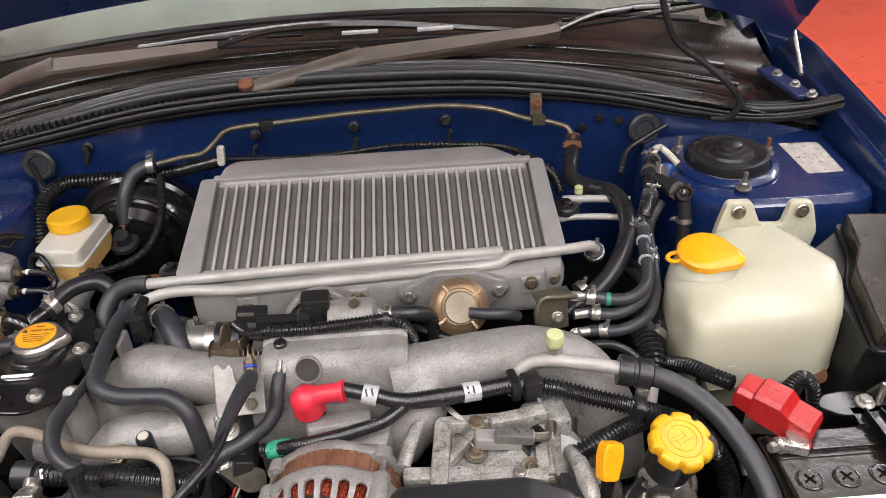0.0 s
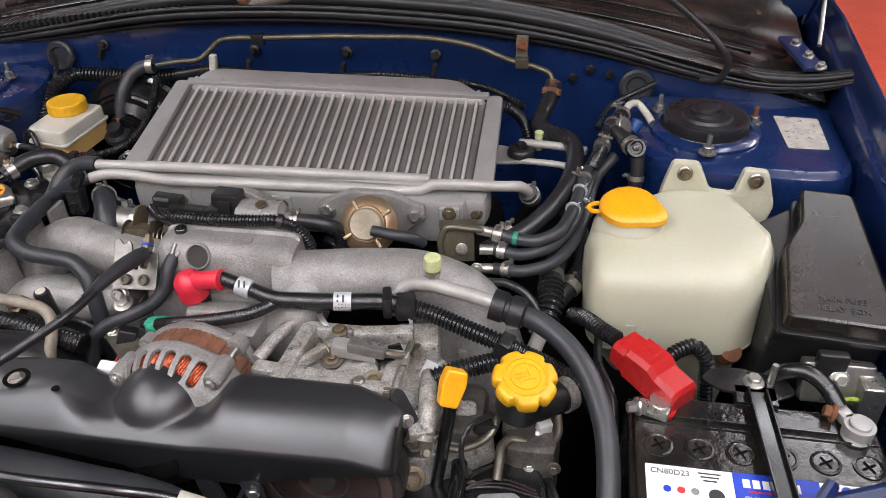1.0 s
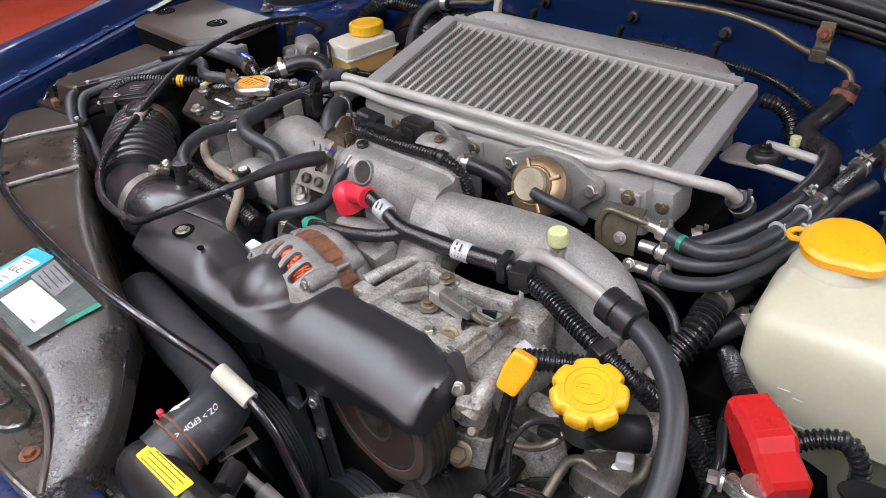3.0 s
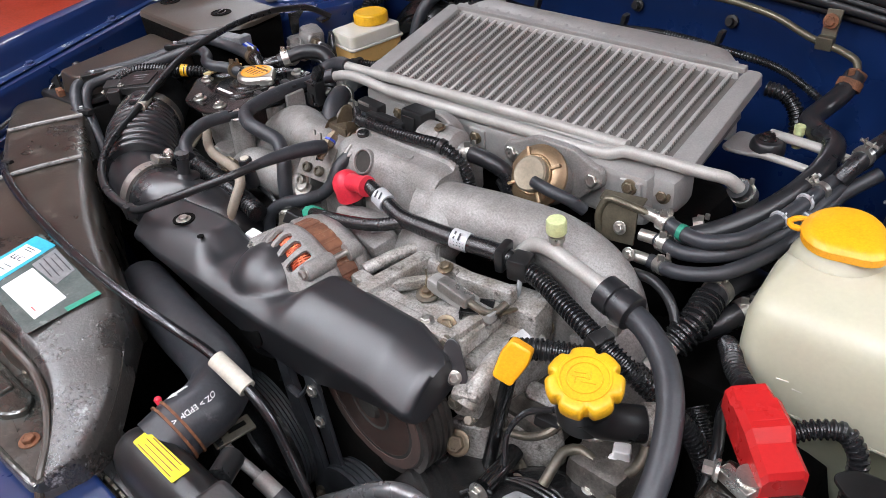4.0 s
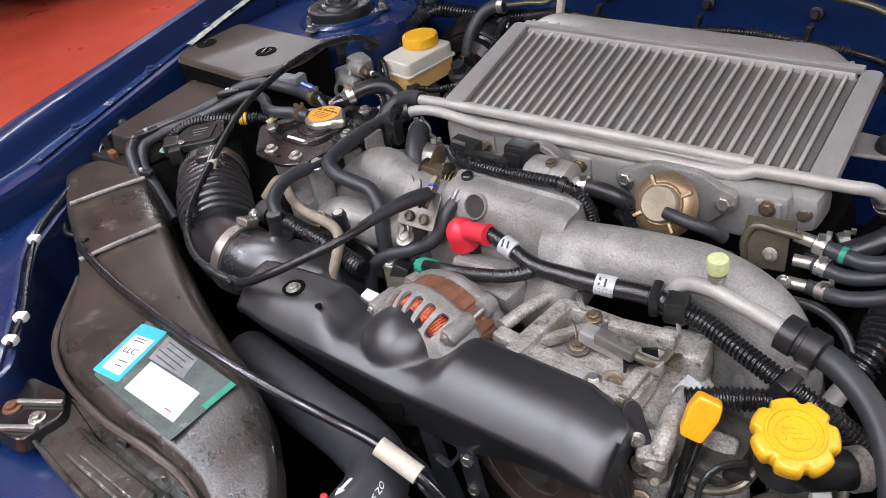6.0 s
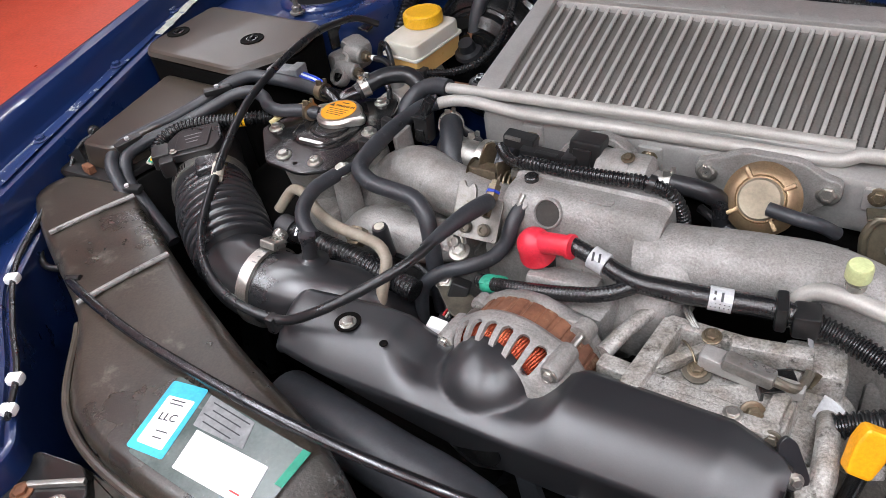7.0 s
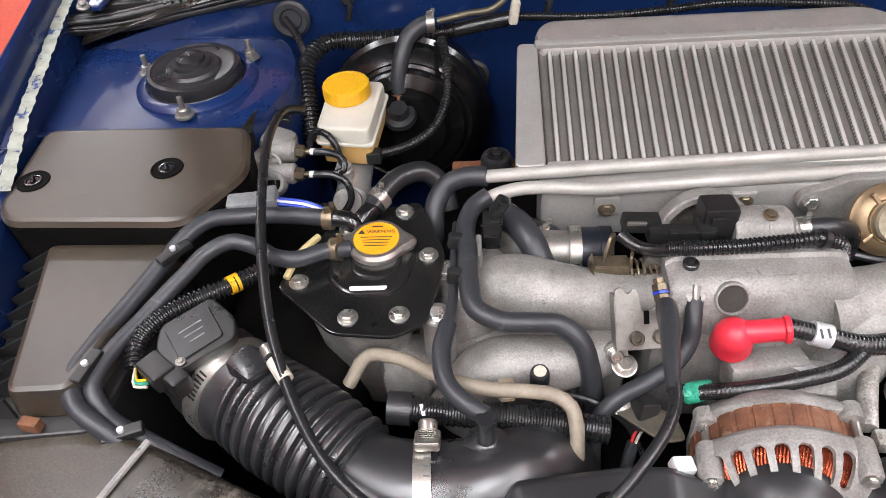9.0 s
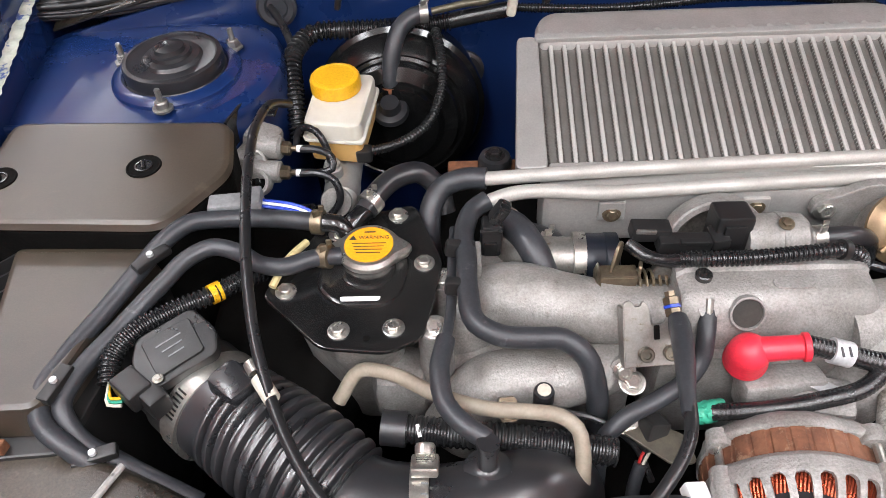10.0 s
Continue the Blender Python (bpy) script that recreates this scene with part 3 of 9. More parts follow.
cw = part("cowl_panel", sheet(40, 40, cowl_at), COWL, car, "glossy black plastic cowl panel", 35, 0.003)
for v0, r0 in ((0.30, 0.004), (0.52, 0.005), (0.97, 0.006)):
    part("ledge", sweep([tuple(Vector(cowl_at(u, v0)) + Vector((0, 0, 0.003))) for u in (0.06, 0.2, 0.35, 0.5, 0.65, 0.8, 0.94)], r0, 8, 0.03, flat=0.6), COWL if v0 < 0.9 else SEALRUBBER, cw)
grille = [(-0.62 + 0.0105 * i) for i in range(38)]
for gx in grille:
    part("slat", boxy((gx, 1.13 - 0.06 * abs(gx), 0.965 - 0.16 * abs(gx) ** 2.2), (0.0035, 0.045, 0.012), 0), PLASTIC, cw)
part("grille_mesh", slab([(-0.74, 1.07), (-0.56, 1.085), (-0.56, 1.13), (-0.74, 1.12)], 0.902, 0.915, 0.01, 0.002), PLASTIC, cw)
part("side_panel", slab([(0.60, 1.085), (0.735, 1.06), (0.745, 1.20), (0.63, 1.16)], 0.86, 0.900, 0.01, 0.004), COWL, cw)
screen = part("windscreen", sheet(24, 12, lambda u, v: ((u - 0.5) * (1.38 - 0.12 * v), 1.405 + 0.72 * v - 0.11 * abs(u - 0.5) ** 2 * 4 * (1 - 0.2 * v), 0.950 + 0.40 * v - 0.03 * abs(u - 0.5) ** 2 * 4)), GLASS, car, "tinted windscreen glass", 60, 0.004)
screen.visible_shadow = False
part("screen_frit", sheet(24, 2, lambda u, v: ((u - 0.5) * 1.37, 1.398 + 0.05 * v - 0.11 * abs(u - 0.5) ** 2 * 4, 0.938 + 0.028 * v - 0.03 * abs(u - 0.5) ** 2 * 4)), BLACKMETAL, screen)
part("dashboard", slab([(-0.68, 1.34), (0.68, 1.34), (0.7, 2.36), (-0.7, 2.36)], 0.6, 0.90, 0.05, 0.03), DASH, car)
# near-black boxes added to close off the cabin behind the glass
part("cabin_back", boxy((0, 2.4, 0.95), (1.45, 0.1, 1.0), 0.02), GRIME_SHADE, car)
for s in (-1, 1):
    part("cabin_side", boxy((s * 0.735, 1.95, 0.80), (0.04, 1.10, 0.80), 0.02), GRIME_SHADE, car)
    door_ = part("door", boxy((s * 0.79, 2.15, 0.60), (0.05, 1.35, 0.74), 0.03), PAINT, car)
    part("door_handle", boxy((s * 0.822, 2.6, 0.80), (0.02, 0.16, 0.03), 0.006), PAINT, door_)
    part("pillar", sweep([(s * 0.735, 1.33, 0.93), (s * 0.70, 1.62, 1.10), (s * 0.64, 2.10, 1.38)], [0.028, 0.026, 0.026], 26, 0.03), PAINT, car)
    for wy in (0.93, 3.45):
        wheel = part("wheel", lathe([(0.20, -0.08), (0.195, 0.06), (0.06, 0.07), (0.02, 0.075)], 32, (s * 0.68, wy, 0.305), (s, 0, 0)), COOLER, car)
        part("tyre", lathe([(0.195, -0.09), (0.28, -0.095), (0.303, -0.08), (0.306, 0.0), (0.303, 0.08), (0.28, 0.095), (0.195, 0.09)], 40, (s * 0.68, wy, 0.305), (s, 0, 0)), RUBBER, wheel)
part("rear_body", boxy((0, 3.25, 0.62), (1.62, 1.6, 0.76), 0.06), PAINT, car)
part("roof", boxy((0, 2.75, 1.39), (1.3, 1.4, 0.05), 0.02), PAINT, car)


def wiper(cap, elbow, knee, tip, blade_a, blade_b, label, wrist):
    w = thing("wiper", cap, label, "wiper", "windscreen wipers")
    part("arm", sweep([cap, elbow, knee], [0.012, 0.013, 0.016], 18, 0.006, flat=0.55), ARM, w)
    k, e = Vector(knee), Vector(wrist)
    side = (e - k).cross(Vector((0, -0.5, 1))).normalized()
    lift = side.cross(e - k).normalized()
    part("channel", loft([[tuple(p + side * a * hw + lift * b) for a, b in ((-1, -0.012), (-1, 0.0), (-0.8, 0.004), (0.8, 0.004), (1, 0.0), (1, -0.012))] for p, hw in ((k - (e - k) * 0.03, 0.017), (k.lerp(e, 0.1), 0.0175), (k.lerp(e, 0.9), 0.012), (e, 0.009))]), ARM, w)
    part("rod", sweep([wrist, tuple(e.lerp(Vector(tip), 0.4) + Vector((0, 0.01, 0.006))), tip], 0.0055, 8, 0.02, flat=0.6), BLACKMETAL, w)
    part("pivot_cap", lathe([(0.012, 0), (0.012, 0.006), (0.008, 0.010), (0.002, 0.011)], 18, (cap[0], cap[1], cap[2] + 0.005), (0, -0.4, 1)), RUST, w)
    blade = part("blade", sweep([blade_a, tip, blade_b], [0.004, 0.008, 0.004], 8, 0.02), BLACKMETAL, w)
    for f in (0.25, 0.4, 0.6, 0.8):
        q = Vector(blade_a).lerp(Vector(blade_b), f)
        part("yoke", boxy((q.x, q.y, q.z + 0.008), (0.06, 0.008, 0.005), 0.001), SILVERTAPE if f > 0.5 else BLACKMETAL, blade)
    part("rubber_edge", sweep([(blade_a[0], blade_a[1] + 0.004, blade_a[2] - 0.008), (blade_b[0], blade_b[1] + 0.004, blade_b[2] - 0.008)], 0.003, 6, 0.05), RUBBER, blade)


wiper((-0.131, 1.10, 0.972), (-0.05, 1.115, 0.985), (0.042, 1.147, 0.995), (0.522, 1.269, 1.008), (0.313, 1.242, 0.985), (0.66, 1.264, 1.015), "faded brown wiper arm with a rusty pivot cap on the cowl", (0.36, 1.215, 0.995))
wiper((-0.60, 1.20, 0.935), (-0.53, 1.215, 0.965), (-0.457, 1.219, 0.985), (-0.01, 1.291, 1.002), (-0.34, 1.289, 0.985), (0.286, 1.244, 0.99), "faded brown wiper arm and black blade across the cowl", (-0.192, 1.223, 1.0))

# raised bonnet: hinge side low, front edge high
def bonnet_at(u, v):
    x = (u - 0.5) * 1.44
    y = 1.20 - 0.56 * v - 0.05 * abs(u - 0.5) ** 2 * 4 - 0.03
    z = 1.105 + 0.92 * v - 0.082 * abs(u - 0.5) ** 2 * 4
    return (x, y, z)


bn = part("bonnet", sheet(20, 14, bonnet_at), PAINT, car, "raised dark blue bonnet seen from below", 35, 0.02)
part("bonnet_liner", sheet(12, 8, lambda u, v: tuple(Vector(bonnet_at(0.08 + 0.84 * u, 0.10 + 0.8 * v)) + Vector((0, -0.02, -0.012)))), GRIME_SHADE, bn, "dark bonnet liner", 35, 0.006)
for s in (-1, 1):
    hinge = part("bonnet_hinge", sweep([(s * 0.735, 1.24, 0.93), (s * 0.73, 1.20, 0.98), (s * 0.715, 1.165, 1.03), (s * 0.70, 1.13, 1.09)], 0.011, 16, 0.006, flat=0.5), PAINT, car)
    edge_ = [(0.47, 1.062, 1.105), (0.49, 1.062, 1.082), (0.56, 1.080, 1.055), (0.628, 1.10, 1.030), (0.672, 1.145, 0.985), (0.705, 1.186, 0.950), (0.714, 1.168, 0.962), (0.712, 1.133, 1.000), (0.745, 1.110, 1.075)]
    part("bonnet_corner", loft([[(s * x, y + d, z) for x, y, z in edge_] for d in (0.0, 0.010)]), PAINT, hinge)
    part("hinge_base", boxy((s * 0.703, 1.115, 0.921), (0.030, 0.125, 0.008), 0.003, (0, 0, s * 6)), PAINT, hinge)
    for p in ((s * 0.700, 1.140, 0.925), (s * 0.708, 1.092, 0.925), (s * 0.716, 1.052, 0.925)):
        part("bolt", bolt_geo(p, (-s * 0.2, -0.2, 1), 0.0055, 0.008), BRACKET, hinge)
    part("hinge_link", sweep([(s * 0.742, 1.205, 0.985), (s * 0.732, 1.15, 0.955), (s * 0.724, 1.11, 0.935)], 0.0032, 10), STEEL, hinge)

# underside of the bay: near-black sheets added to hide the floor and darken gaps
part("undertray", boxy((0, 0.55, 0.28), (1.72, 1.6, 0.05), 0.01), GRIME_SHADE, car)
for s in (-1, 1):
    part("splash_liner", boxy((s * (0.66 if s < 0 else 0.735), 0.45, 0.50), (0.02, 1.0, 0.50), 0.004), GRIME_SHADE, car)
part("splash_liner", boxy((0, 0.02, 0.45), (1.6, 0.03, 0.45), 0.004), GRIME_SHADE, car)
rs = part("radiator_support", boxy((0, 0.165, 0.66), (1.34, 0.05, 0.14), 0.01), PAINT, car, "blue painted radiator support panel")
part("lower_panel", boxy((0, 0.10, 0.45), (1.34, 0.05, 0.35), 0.01), PAINT, rs)
part("support_lip", slab([(-0.68, 0.10), (0.68, 0.10), (0.68, 0.210), (-0.68, 0.210)], 0.725, 0.735, 0.01, 0.003), PAINT, rs)

for s in (-1, 1):
    corner = part("front_corner", slab([(s * 0.70, 0.46), (s * 0.60, 0.42), (s * 0.535, 0.335), (s * 0.40, 0.25), (s * 0.33, 0.20), (s * 0.33, 0.12), (s * 0.70, 0.12)], 0.60, 0.795, 0.02, 0.006, 0.01), PAINT, car, "blue inner wing corner panel")
    part("fold", sweep([(s * 0.62, 0.43, 0.80), (s * 0.552, 0.335, 0.798), (s * 0.42, 0.245, 0.797), (s * 0.345, 0.19, 0.795)], 0.006, 10), PAINT, corner)
wire_ = thing("wing_wire", (-0.53, 0.33, 0.80), "thin black wire held by white clips on the blue panel", "wire")
part("wire", sweep([(-0.60, 0.43, 0.815), (-0.535, 0.345, 0.812), (-0.47, 0.295, 0.805), (-0.394, 0.247, 0.803), (-0.36, 0.215, 0.802)], 0.0032, 8), CABLE, wire_)
for p in ((-0.525, 0.335, 0.811), (-0.396, 0.248, 0.803), (-0.37, 0.222, 0.801)):
    part("clip", boxy(p, (0.016, 0.012, 0.010), 0.003, (0, 0, 30)), WHITE, wire_)
fpan = thing("front_panel", (-0.18, 0.19, 0.75), "glossy black pressed front panel before the air duct", "panel")
part("panel", slab([(-0.285, 0.225), (-0.19, 0.226), (-0.04, 0.220), (0.006, 0.205), (0.026, 0.190), (0.041, 0.174), (0.040, 0.166), (0.030, 0.162), (-0.05, 0.158), (-0.14, 0.160), (-0.25, 0.168)], 0.747, 0.757, 0.003, 0.0015, 0.001), PANELBLACK, fpan)
part("rim", sweep([(-0.27, 0.172, 0.757), (-0.14, 0.163, 0.757), (-0.05, 0.161, 0.757), (0.0, 0.163, 0.757), (0.040, 0.167, 0.755)], 0.003, 8), PANELBLACK, fpan)
part("pressing", slab([(-0.235, 0.208), (-0.06, 0.210), (-0.045, 0.196), (-0.06, 0.176), (-0.215, 0.178)], 0.757, 0.763, 0.010, 0.003), PANELBLACK, fpan)
part("pressing", slab([(-0.205, 0.202), (-0.085, 0.203), (-0.085, 0.185), (-0.195, 0.185)], 0.763, 0.766, 0.006, 0.002), PANELBLACK, fpan)
for bx, by in ((-0.16, 0.2175), (-0.10, 0.2165)):
    part("stud", lathe([(0.005, 0.757), (0.005, 0.764), (0.0035, 0.765)], 12, (bx, by + 0.004, 0)), OLIVE_STEEL, fpan)
part("bolt", bolt_geo((-0.014, 0.184, 0.757), (0, 0, 1), 0.0062, 0.006), RUST, fpan)
lb = thing("latch_bracket", (-0.30, 0.18, 0.77), "dark steel bracket bolted to the radiator support", "bracket")
part("plate", slab([(-0.345, 0.215), (-0.285, 0.225), (-0.255, 0.205), (-0.262, 0.160), (-0.335, 0.150)], 0.752, 0.766, 0.010, 0.002, 0.004), BLACKMETAL, lb)
part("upper_rail", boxy((-0.292, 0.200, 0.7685), (0.055, 0.006, 0.006), 0.0015, (0, 0, 30)), BRACKET, lb)
part("upper_rail", boxy((-0.280, 0.168, 0.7685), (0.045, 0.006, 0.006), 0.0015, (0, 0, 30)), BRACKET, lb)
part("bolt", bolt_geo((-0.276, 0.187, 0.766), (0, 0, 1), 0.006, 0.006), STEEL, lb)
part("bolt", bolt_geo((-0.316, 0.180, 0.766), (0, 0, 1), 0.007, 0.006), RUST, lb)

# ---- intercooler ----
IC = Matrix.Translation((0, 0.778, 0.866)) @ Matrix.Rotation(math.atan2(0.28, 1.0), 4, "X")

cooler = thing("intercooler", (0.05, 0.85, 0.80), "silver aluminium intercooler with upright fin rows", "intercooler")
CX0, CX1, CD = -0.157, 0.2688, 0.150
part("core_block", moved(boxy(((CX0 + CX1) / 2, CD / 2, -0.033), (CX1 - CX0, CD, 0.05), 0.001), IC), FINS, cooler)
NT = 29
pitch = (CX1 - CX0) / (NT + 1)
bar = mesh_of("tube_bar", boxy((0, CD / 2, -0.003), (0.0042, CD, 0.010), 0.0010), BARS)
fold_n = 70
half = pitch / 2 - 0.0019
fv, ff = [], []
for i in range(fold_n):
    up, down = (0.0008, -0.0062) if i % 2 else (-0.0062, 0.0008)
    for y in (CD * (i + 0.06) / fold_n, CD * (i + 0.94) / fold_n):
        for k, hgt in ((-1, up), (-0.62, -0.0020), (-0.25, -0.0026), (0.25, -0.0026), (0.62, -0.0020), (1, down)):
            fv.append((k * half, y, hgt))
for i in range(2 * fold_n - 1):
    for k in range(5):
        ff.append((i * 6 + k, i * 6 + k + 1, i * 6 + 7 + k, i * 6 + 6 + k))
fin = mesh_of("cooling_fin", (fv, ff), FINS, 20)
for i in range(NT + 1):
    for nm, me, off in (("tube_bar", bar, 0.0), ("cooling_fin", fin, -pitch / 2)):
        if nm == "tube_bar" and i == NT:
            continue
        ob = new(nm, me)
        ob.parent = cooler
        ob.matrix_parent_inverse = Matrix.Translation(-cooler.location)
        ob.matrix_basis = IC @ Matrix.Translation((CX0 + pitch * (i + 1) + off, 0, 0))
# side plates
part("side_plate", moved(slab([(-0.187, -0.008), (-0.156, -0.008), (-0.156, 0.160), (-0.178, 0.160)], -0.010, 0.005, 0.007, 0.002, both=True), IC), COOLER, cooler)
part("side_plate", moved(slab([(0.268, -0.008), (0.294, -0.006), (0.289, 0.160), (0.268, 0.160)], -0.010, 0.005, 0.008, 0.002, both=True), IC), COOLER, cooler)
# rear tank with a cut corner, and its crimped lip
rear = part("rear_tank", slab([(-0.158, 0.920), (0.268, 0.920), (0.262, 0.938), (0.226, 0.980), (0.205, 0.987), (-0.140, 0.987), (-0.156, 0.968)], 0.83, 0.9135, 0.014, 0.010, 0.004), COOLER, cooler)
part("crimped_lip", moved(boxy(((CX0 + CX1) / 2, 0.156, 0.006), (CX1 - CX0 + 0.004, 0.009, 0.008), 0.002), IC), COOLER, rear)
for i in range(22):
    part("crimp", moved(boxy((CX0 + 0.010 + 0.0192 * i, 0.1595, 0.0088), (0.0052, 0.0075, 0.0022), 0.0008, (0, -8, 25)), IC), COOLER, rear)
front = part("front_tank", add(boxy((0.05, 0.757, 0.828), (0.43, 0.036, 0.062), 0.010), moved(boxy((0.05, -0.006, -0.004), (0.41, 0.014, 0.012), 0.003), IC)), COOLER, cooler)
part("end_tank", boxy((0.268, 0.775, 0.836), (0.045, 0.05, 0.046), 0.014), COOLER, cooler)
# near-black block keeps the space under the core dark
part("dark_under_block", boxy((0.06, 0.86, 0.83), (0.38, 0.11, 0.05), 0.012), GRIME_SHADE, cooler)
bolts(front, [(-0.098, 0.737, 0.838), (0.035, 0.737, 0.842), (0.245, 0.737, 0.845), (0.275, 0.753, 0.838)], BRASS, (0, -1, 0.2), 0.006, 0.006)
for bx in (-0.098, 0.035, 0.245):
    part("lug", boxy((bx, 0.739, 0.84), (0.026, 0.006, 0.024), 0.003), COOLER, front)
# mounts
mr = part("mount_ear", slab([(0.275, 0.875), (0.30, 0.876), (0.328, 0.882), (0.332, 0.912), (0.30, 0.922), (0.275, 0.925)], 0.838, 0.844, 0.010, 0.002, both=True), COOLER, cooler)
part("bushing", lathe([(0.019, 0.838), (0.019, 0.848), (0.017, 0.853), (0.014, 0.855)], 24, (0.318, 0.900, 0)), RUBBER, mr)
part("bolt", bolt_geo((0.318, 0.900, 0.854), (0, 0, 1), 0.007, 0.007), BLACKMETAL, mr)
ml = part("mount_ear", boxy((-0.218, 0.808, 0.835), (0.07, 0.03, 0.005), 0.002), RUST, cooler, "brown rusty mounting strap")
part("bushing", lathe([(0.017, 0.836), (0.017, 0.846), (0.015, 0.851), (0.012, 0.852)], 24, (-0.205, 0.812, 0)), RUBBER, ml)
part("bolt", bolt_geo((-0.205, 0.812, 0.851), (0, 0, 1), 0.007, 0.007), BLACKMETAL, ml)
part("clip", lathe([(0.005, 0.84), (0.005, 0.856), (0.006, 0.857), (0.006, 0.866), (0.0045, 0.867)], 16, (0.340, 0.925, 0)), PALEGREEN, mr)

# the two silver pipes in front of the cooler
p1 = thing("coolant_pipe", (0, 0.76, 0.86), "dull silver metal pipe along the front of the intercooler", "pipe", "pipes before the intercooler")
part("pipe", sweep([(-0.224, 0.756, 0.868), (-0.10, 0.764, 0.868), (0.10, 0.772, 0.868), (0.215, 0.778, 0.866)], 0.0068, 14), TUBE_METAL, p1)
p2 = thing("coolant_pipe", (0, 0.74, 0.86), "dull silver metal pipe with a kink, in front of the intercooler", "pipe", "pipes before the intercooler")
part("pipe", sweep([(-0.226, 0.726, 0.858), (-0.21, 0.731, 0.864), (-0.10, 0.737, 0.864), (0.10, 0.748, 0.864), (0.196, 0.753, 0.864), (0.208, 0.754, 0.865), (0.222, 0.760, 0.870), (0.235, 0.762, 0.870), (0.31, 0.779, 0.863), (0.325, 0.786, 0.86), (0.336, 0.797, 0.846)], 0.0068, 14), TUBE_METAL, p2)

# bypass valve
bv = thing("bypass_valve", (0.153, 0.72, 0.85), "gold zinc-plated round bypass valve bolted to the intercooler", "valve")
AX = (0.03, -0.80, 0.55)
part("flange", slab([(0.083, 0.836), (0.084, 0.853), (0.100, 0.858), (0.128, 0.872), (0.178, 0.872), (0.200, 0.860), (0.216, 0.856), (0.217, 0.836), (0.204, 0.829), (0.182, 0.806), (0.125, 0.806), (0.098, 0.828)], -0.005, 0.006, 0.007, 0.002, m=pose(0, 0.735, 0, 90, 0, 0), both=True), CAST, bv)
part("body", lathe([(0.026, -0.03), (0.030, -0.012), (0.030, 0.0)], 32, (0.155, 0.706, 0.840), AX), CAST, bv)
part("diaphragm_can", lathe([(0.030, 0.0), (0.0345, 0.001), (0.0345, 0.005), (0.031, 0.008), (0.028, 0.012), (0.0225, 0.014), (0.0215, 0.013), (0.021, 0.015)], 40, (0.155, 0.703, 0.843), AX), GOLD, bv)
part("drum", lathe([(0.0195, 0.012), (0.0195, 0.022), (0.0175, 0.0245), (0.002, 0.0245)], 36, (0.155, 0.703, 0.843), AX), surf("dull_drum", (0.34, 0.29, 0.21), 0.5, 0.5), bv)
for a in range(4):
    ang = a * math.pi / 2 + 0.6
    m = aim((0.155, 0.703, 0.843), AX)
    part("rib", moved(boxy((0.026 * math.cos(ang), 0.026 * math.sin(ang), 0.0125), (0.012, 0.004, 0.006), 0.001, (0, 0, math.degrees(ang))), m), GOLD, bv)
part("nozzle_hose", sweep([(0.165, 0.680, 0.851), (0.188, 0.676, 0.850), (0.208, 0.68, 0.845), (0.222, 0.69, 0.832)], 0.0065, 12), RUBBER_GREY, bv)
bolts(bv, [(0.096, 0.731, 0.843), (0.205, 0.731, 0.843)], STEEL, (0, -1, 0.25), 0.0075, 0.008)

# ---- inlet manifold and castings ----
manifold = thing("inlet_manifold", (0.05, 0.62, 0.75), "rough grey cast aluminium inlet manifold with curved runners", "manifold")


def plen(x0, x1, zt):
    prof = [(0.588, 0.790), (0.592, 0.832), (0.597, 0.850), (0.603, 0.860), (0.610, 0.8645), (0.616, zt - 0.0035), (0.634, zt - 0.0035), (0.6365, zt), (0.650, zt), (0.6535, zt - 0.006), (0.656, 0.80)]
    rings = []
    for x, k in ((x0, 0.92), (x0 + 0.006, 0.98), (x0 + 0.014, 1.0), (x1 - 0.014, 1.0), (x1 - 0.006, 0.98), (x1, 0.92)):
        rings.append([(x, 0.622 + (y - 0.622) * k, 0.80 + (z - 0.80) * k) for y, z in prof])
    return loft(rings)


pl = part("plenum", plen(-0.062, 0.094, 0.8695), CAST_ROUGH, manifold)
part("boss_ring", lathe([(0.0148, -0.004), (0.0145, 0.0016), (0.0138, 0.0024), (0.0130, 0.0024), (0.0124, 0.0016), (0.0122, -0.001)], 40, (-0.0115, 0.5985, 0.8545), (0, -0.86, 0.5)), CAST_ROUGH, pl)
# shallow disc, its dark colour painting the shade of a deeper bore
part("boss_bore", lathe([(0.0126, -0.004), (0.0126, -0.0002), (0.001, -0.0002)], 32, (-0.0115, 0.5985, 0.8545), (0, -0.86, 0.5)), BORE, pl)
part("pad", slab([(0.012, 0.614), (0.045, 0.614), (0.045, 0.626), (0.012, 0.626)], 0.8655, 0.8675, 0.006, 0.0006), CAST_ROUGH, pl)
part("dowel", lathe([(0.007, 0.866), (0.007, 0.870), (0.006, 0.871), (0.004, 0.871)], 18, (-0.042, 0.628, 0)), BLACKMETAL, pl)
part("stub_boss", lathe([(0.009, -0.006), (0.009, 0.001), (0.0075, 0.002)], 20, (-0.0415, 0.603, 0.857), (0, -0.6, 0.8)), CAST_ROUGH, pl)
part("runner", sweep([(0.075, 0.612, 0.818), (0.12, 0.618, 0.823), (0.18, 0.630, 0.825), (0.235, 0.640, 0.818), (0.285, 0.635, 0.795), (0.315, 0.612, 0.745), (0.325, 0.595, 0.68)],
     [0.036, 0.033, 0.031, 0.031, 0.033, 0.035, 0.036], 26), CAST_ROUGH, manifold)
part("runner", sweep([(0.075, 0.575, 0.76), (0.10, 0.585, 0.80), (0.11, 0.61, 0.82)], [0.03, 0.032, 0.03], 18), CAST_ROUGH, manifold)
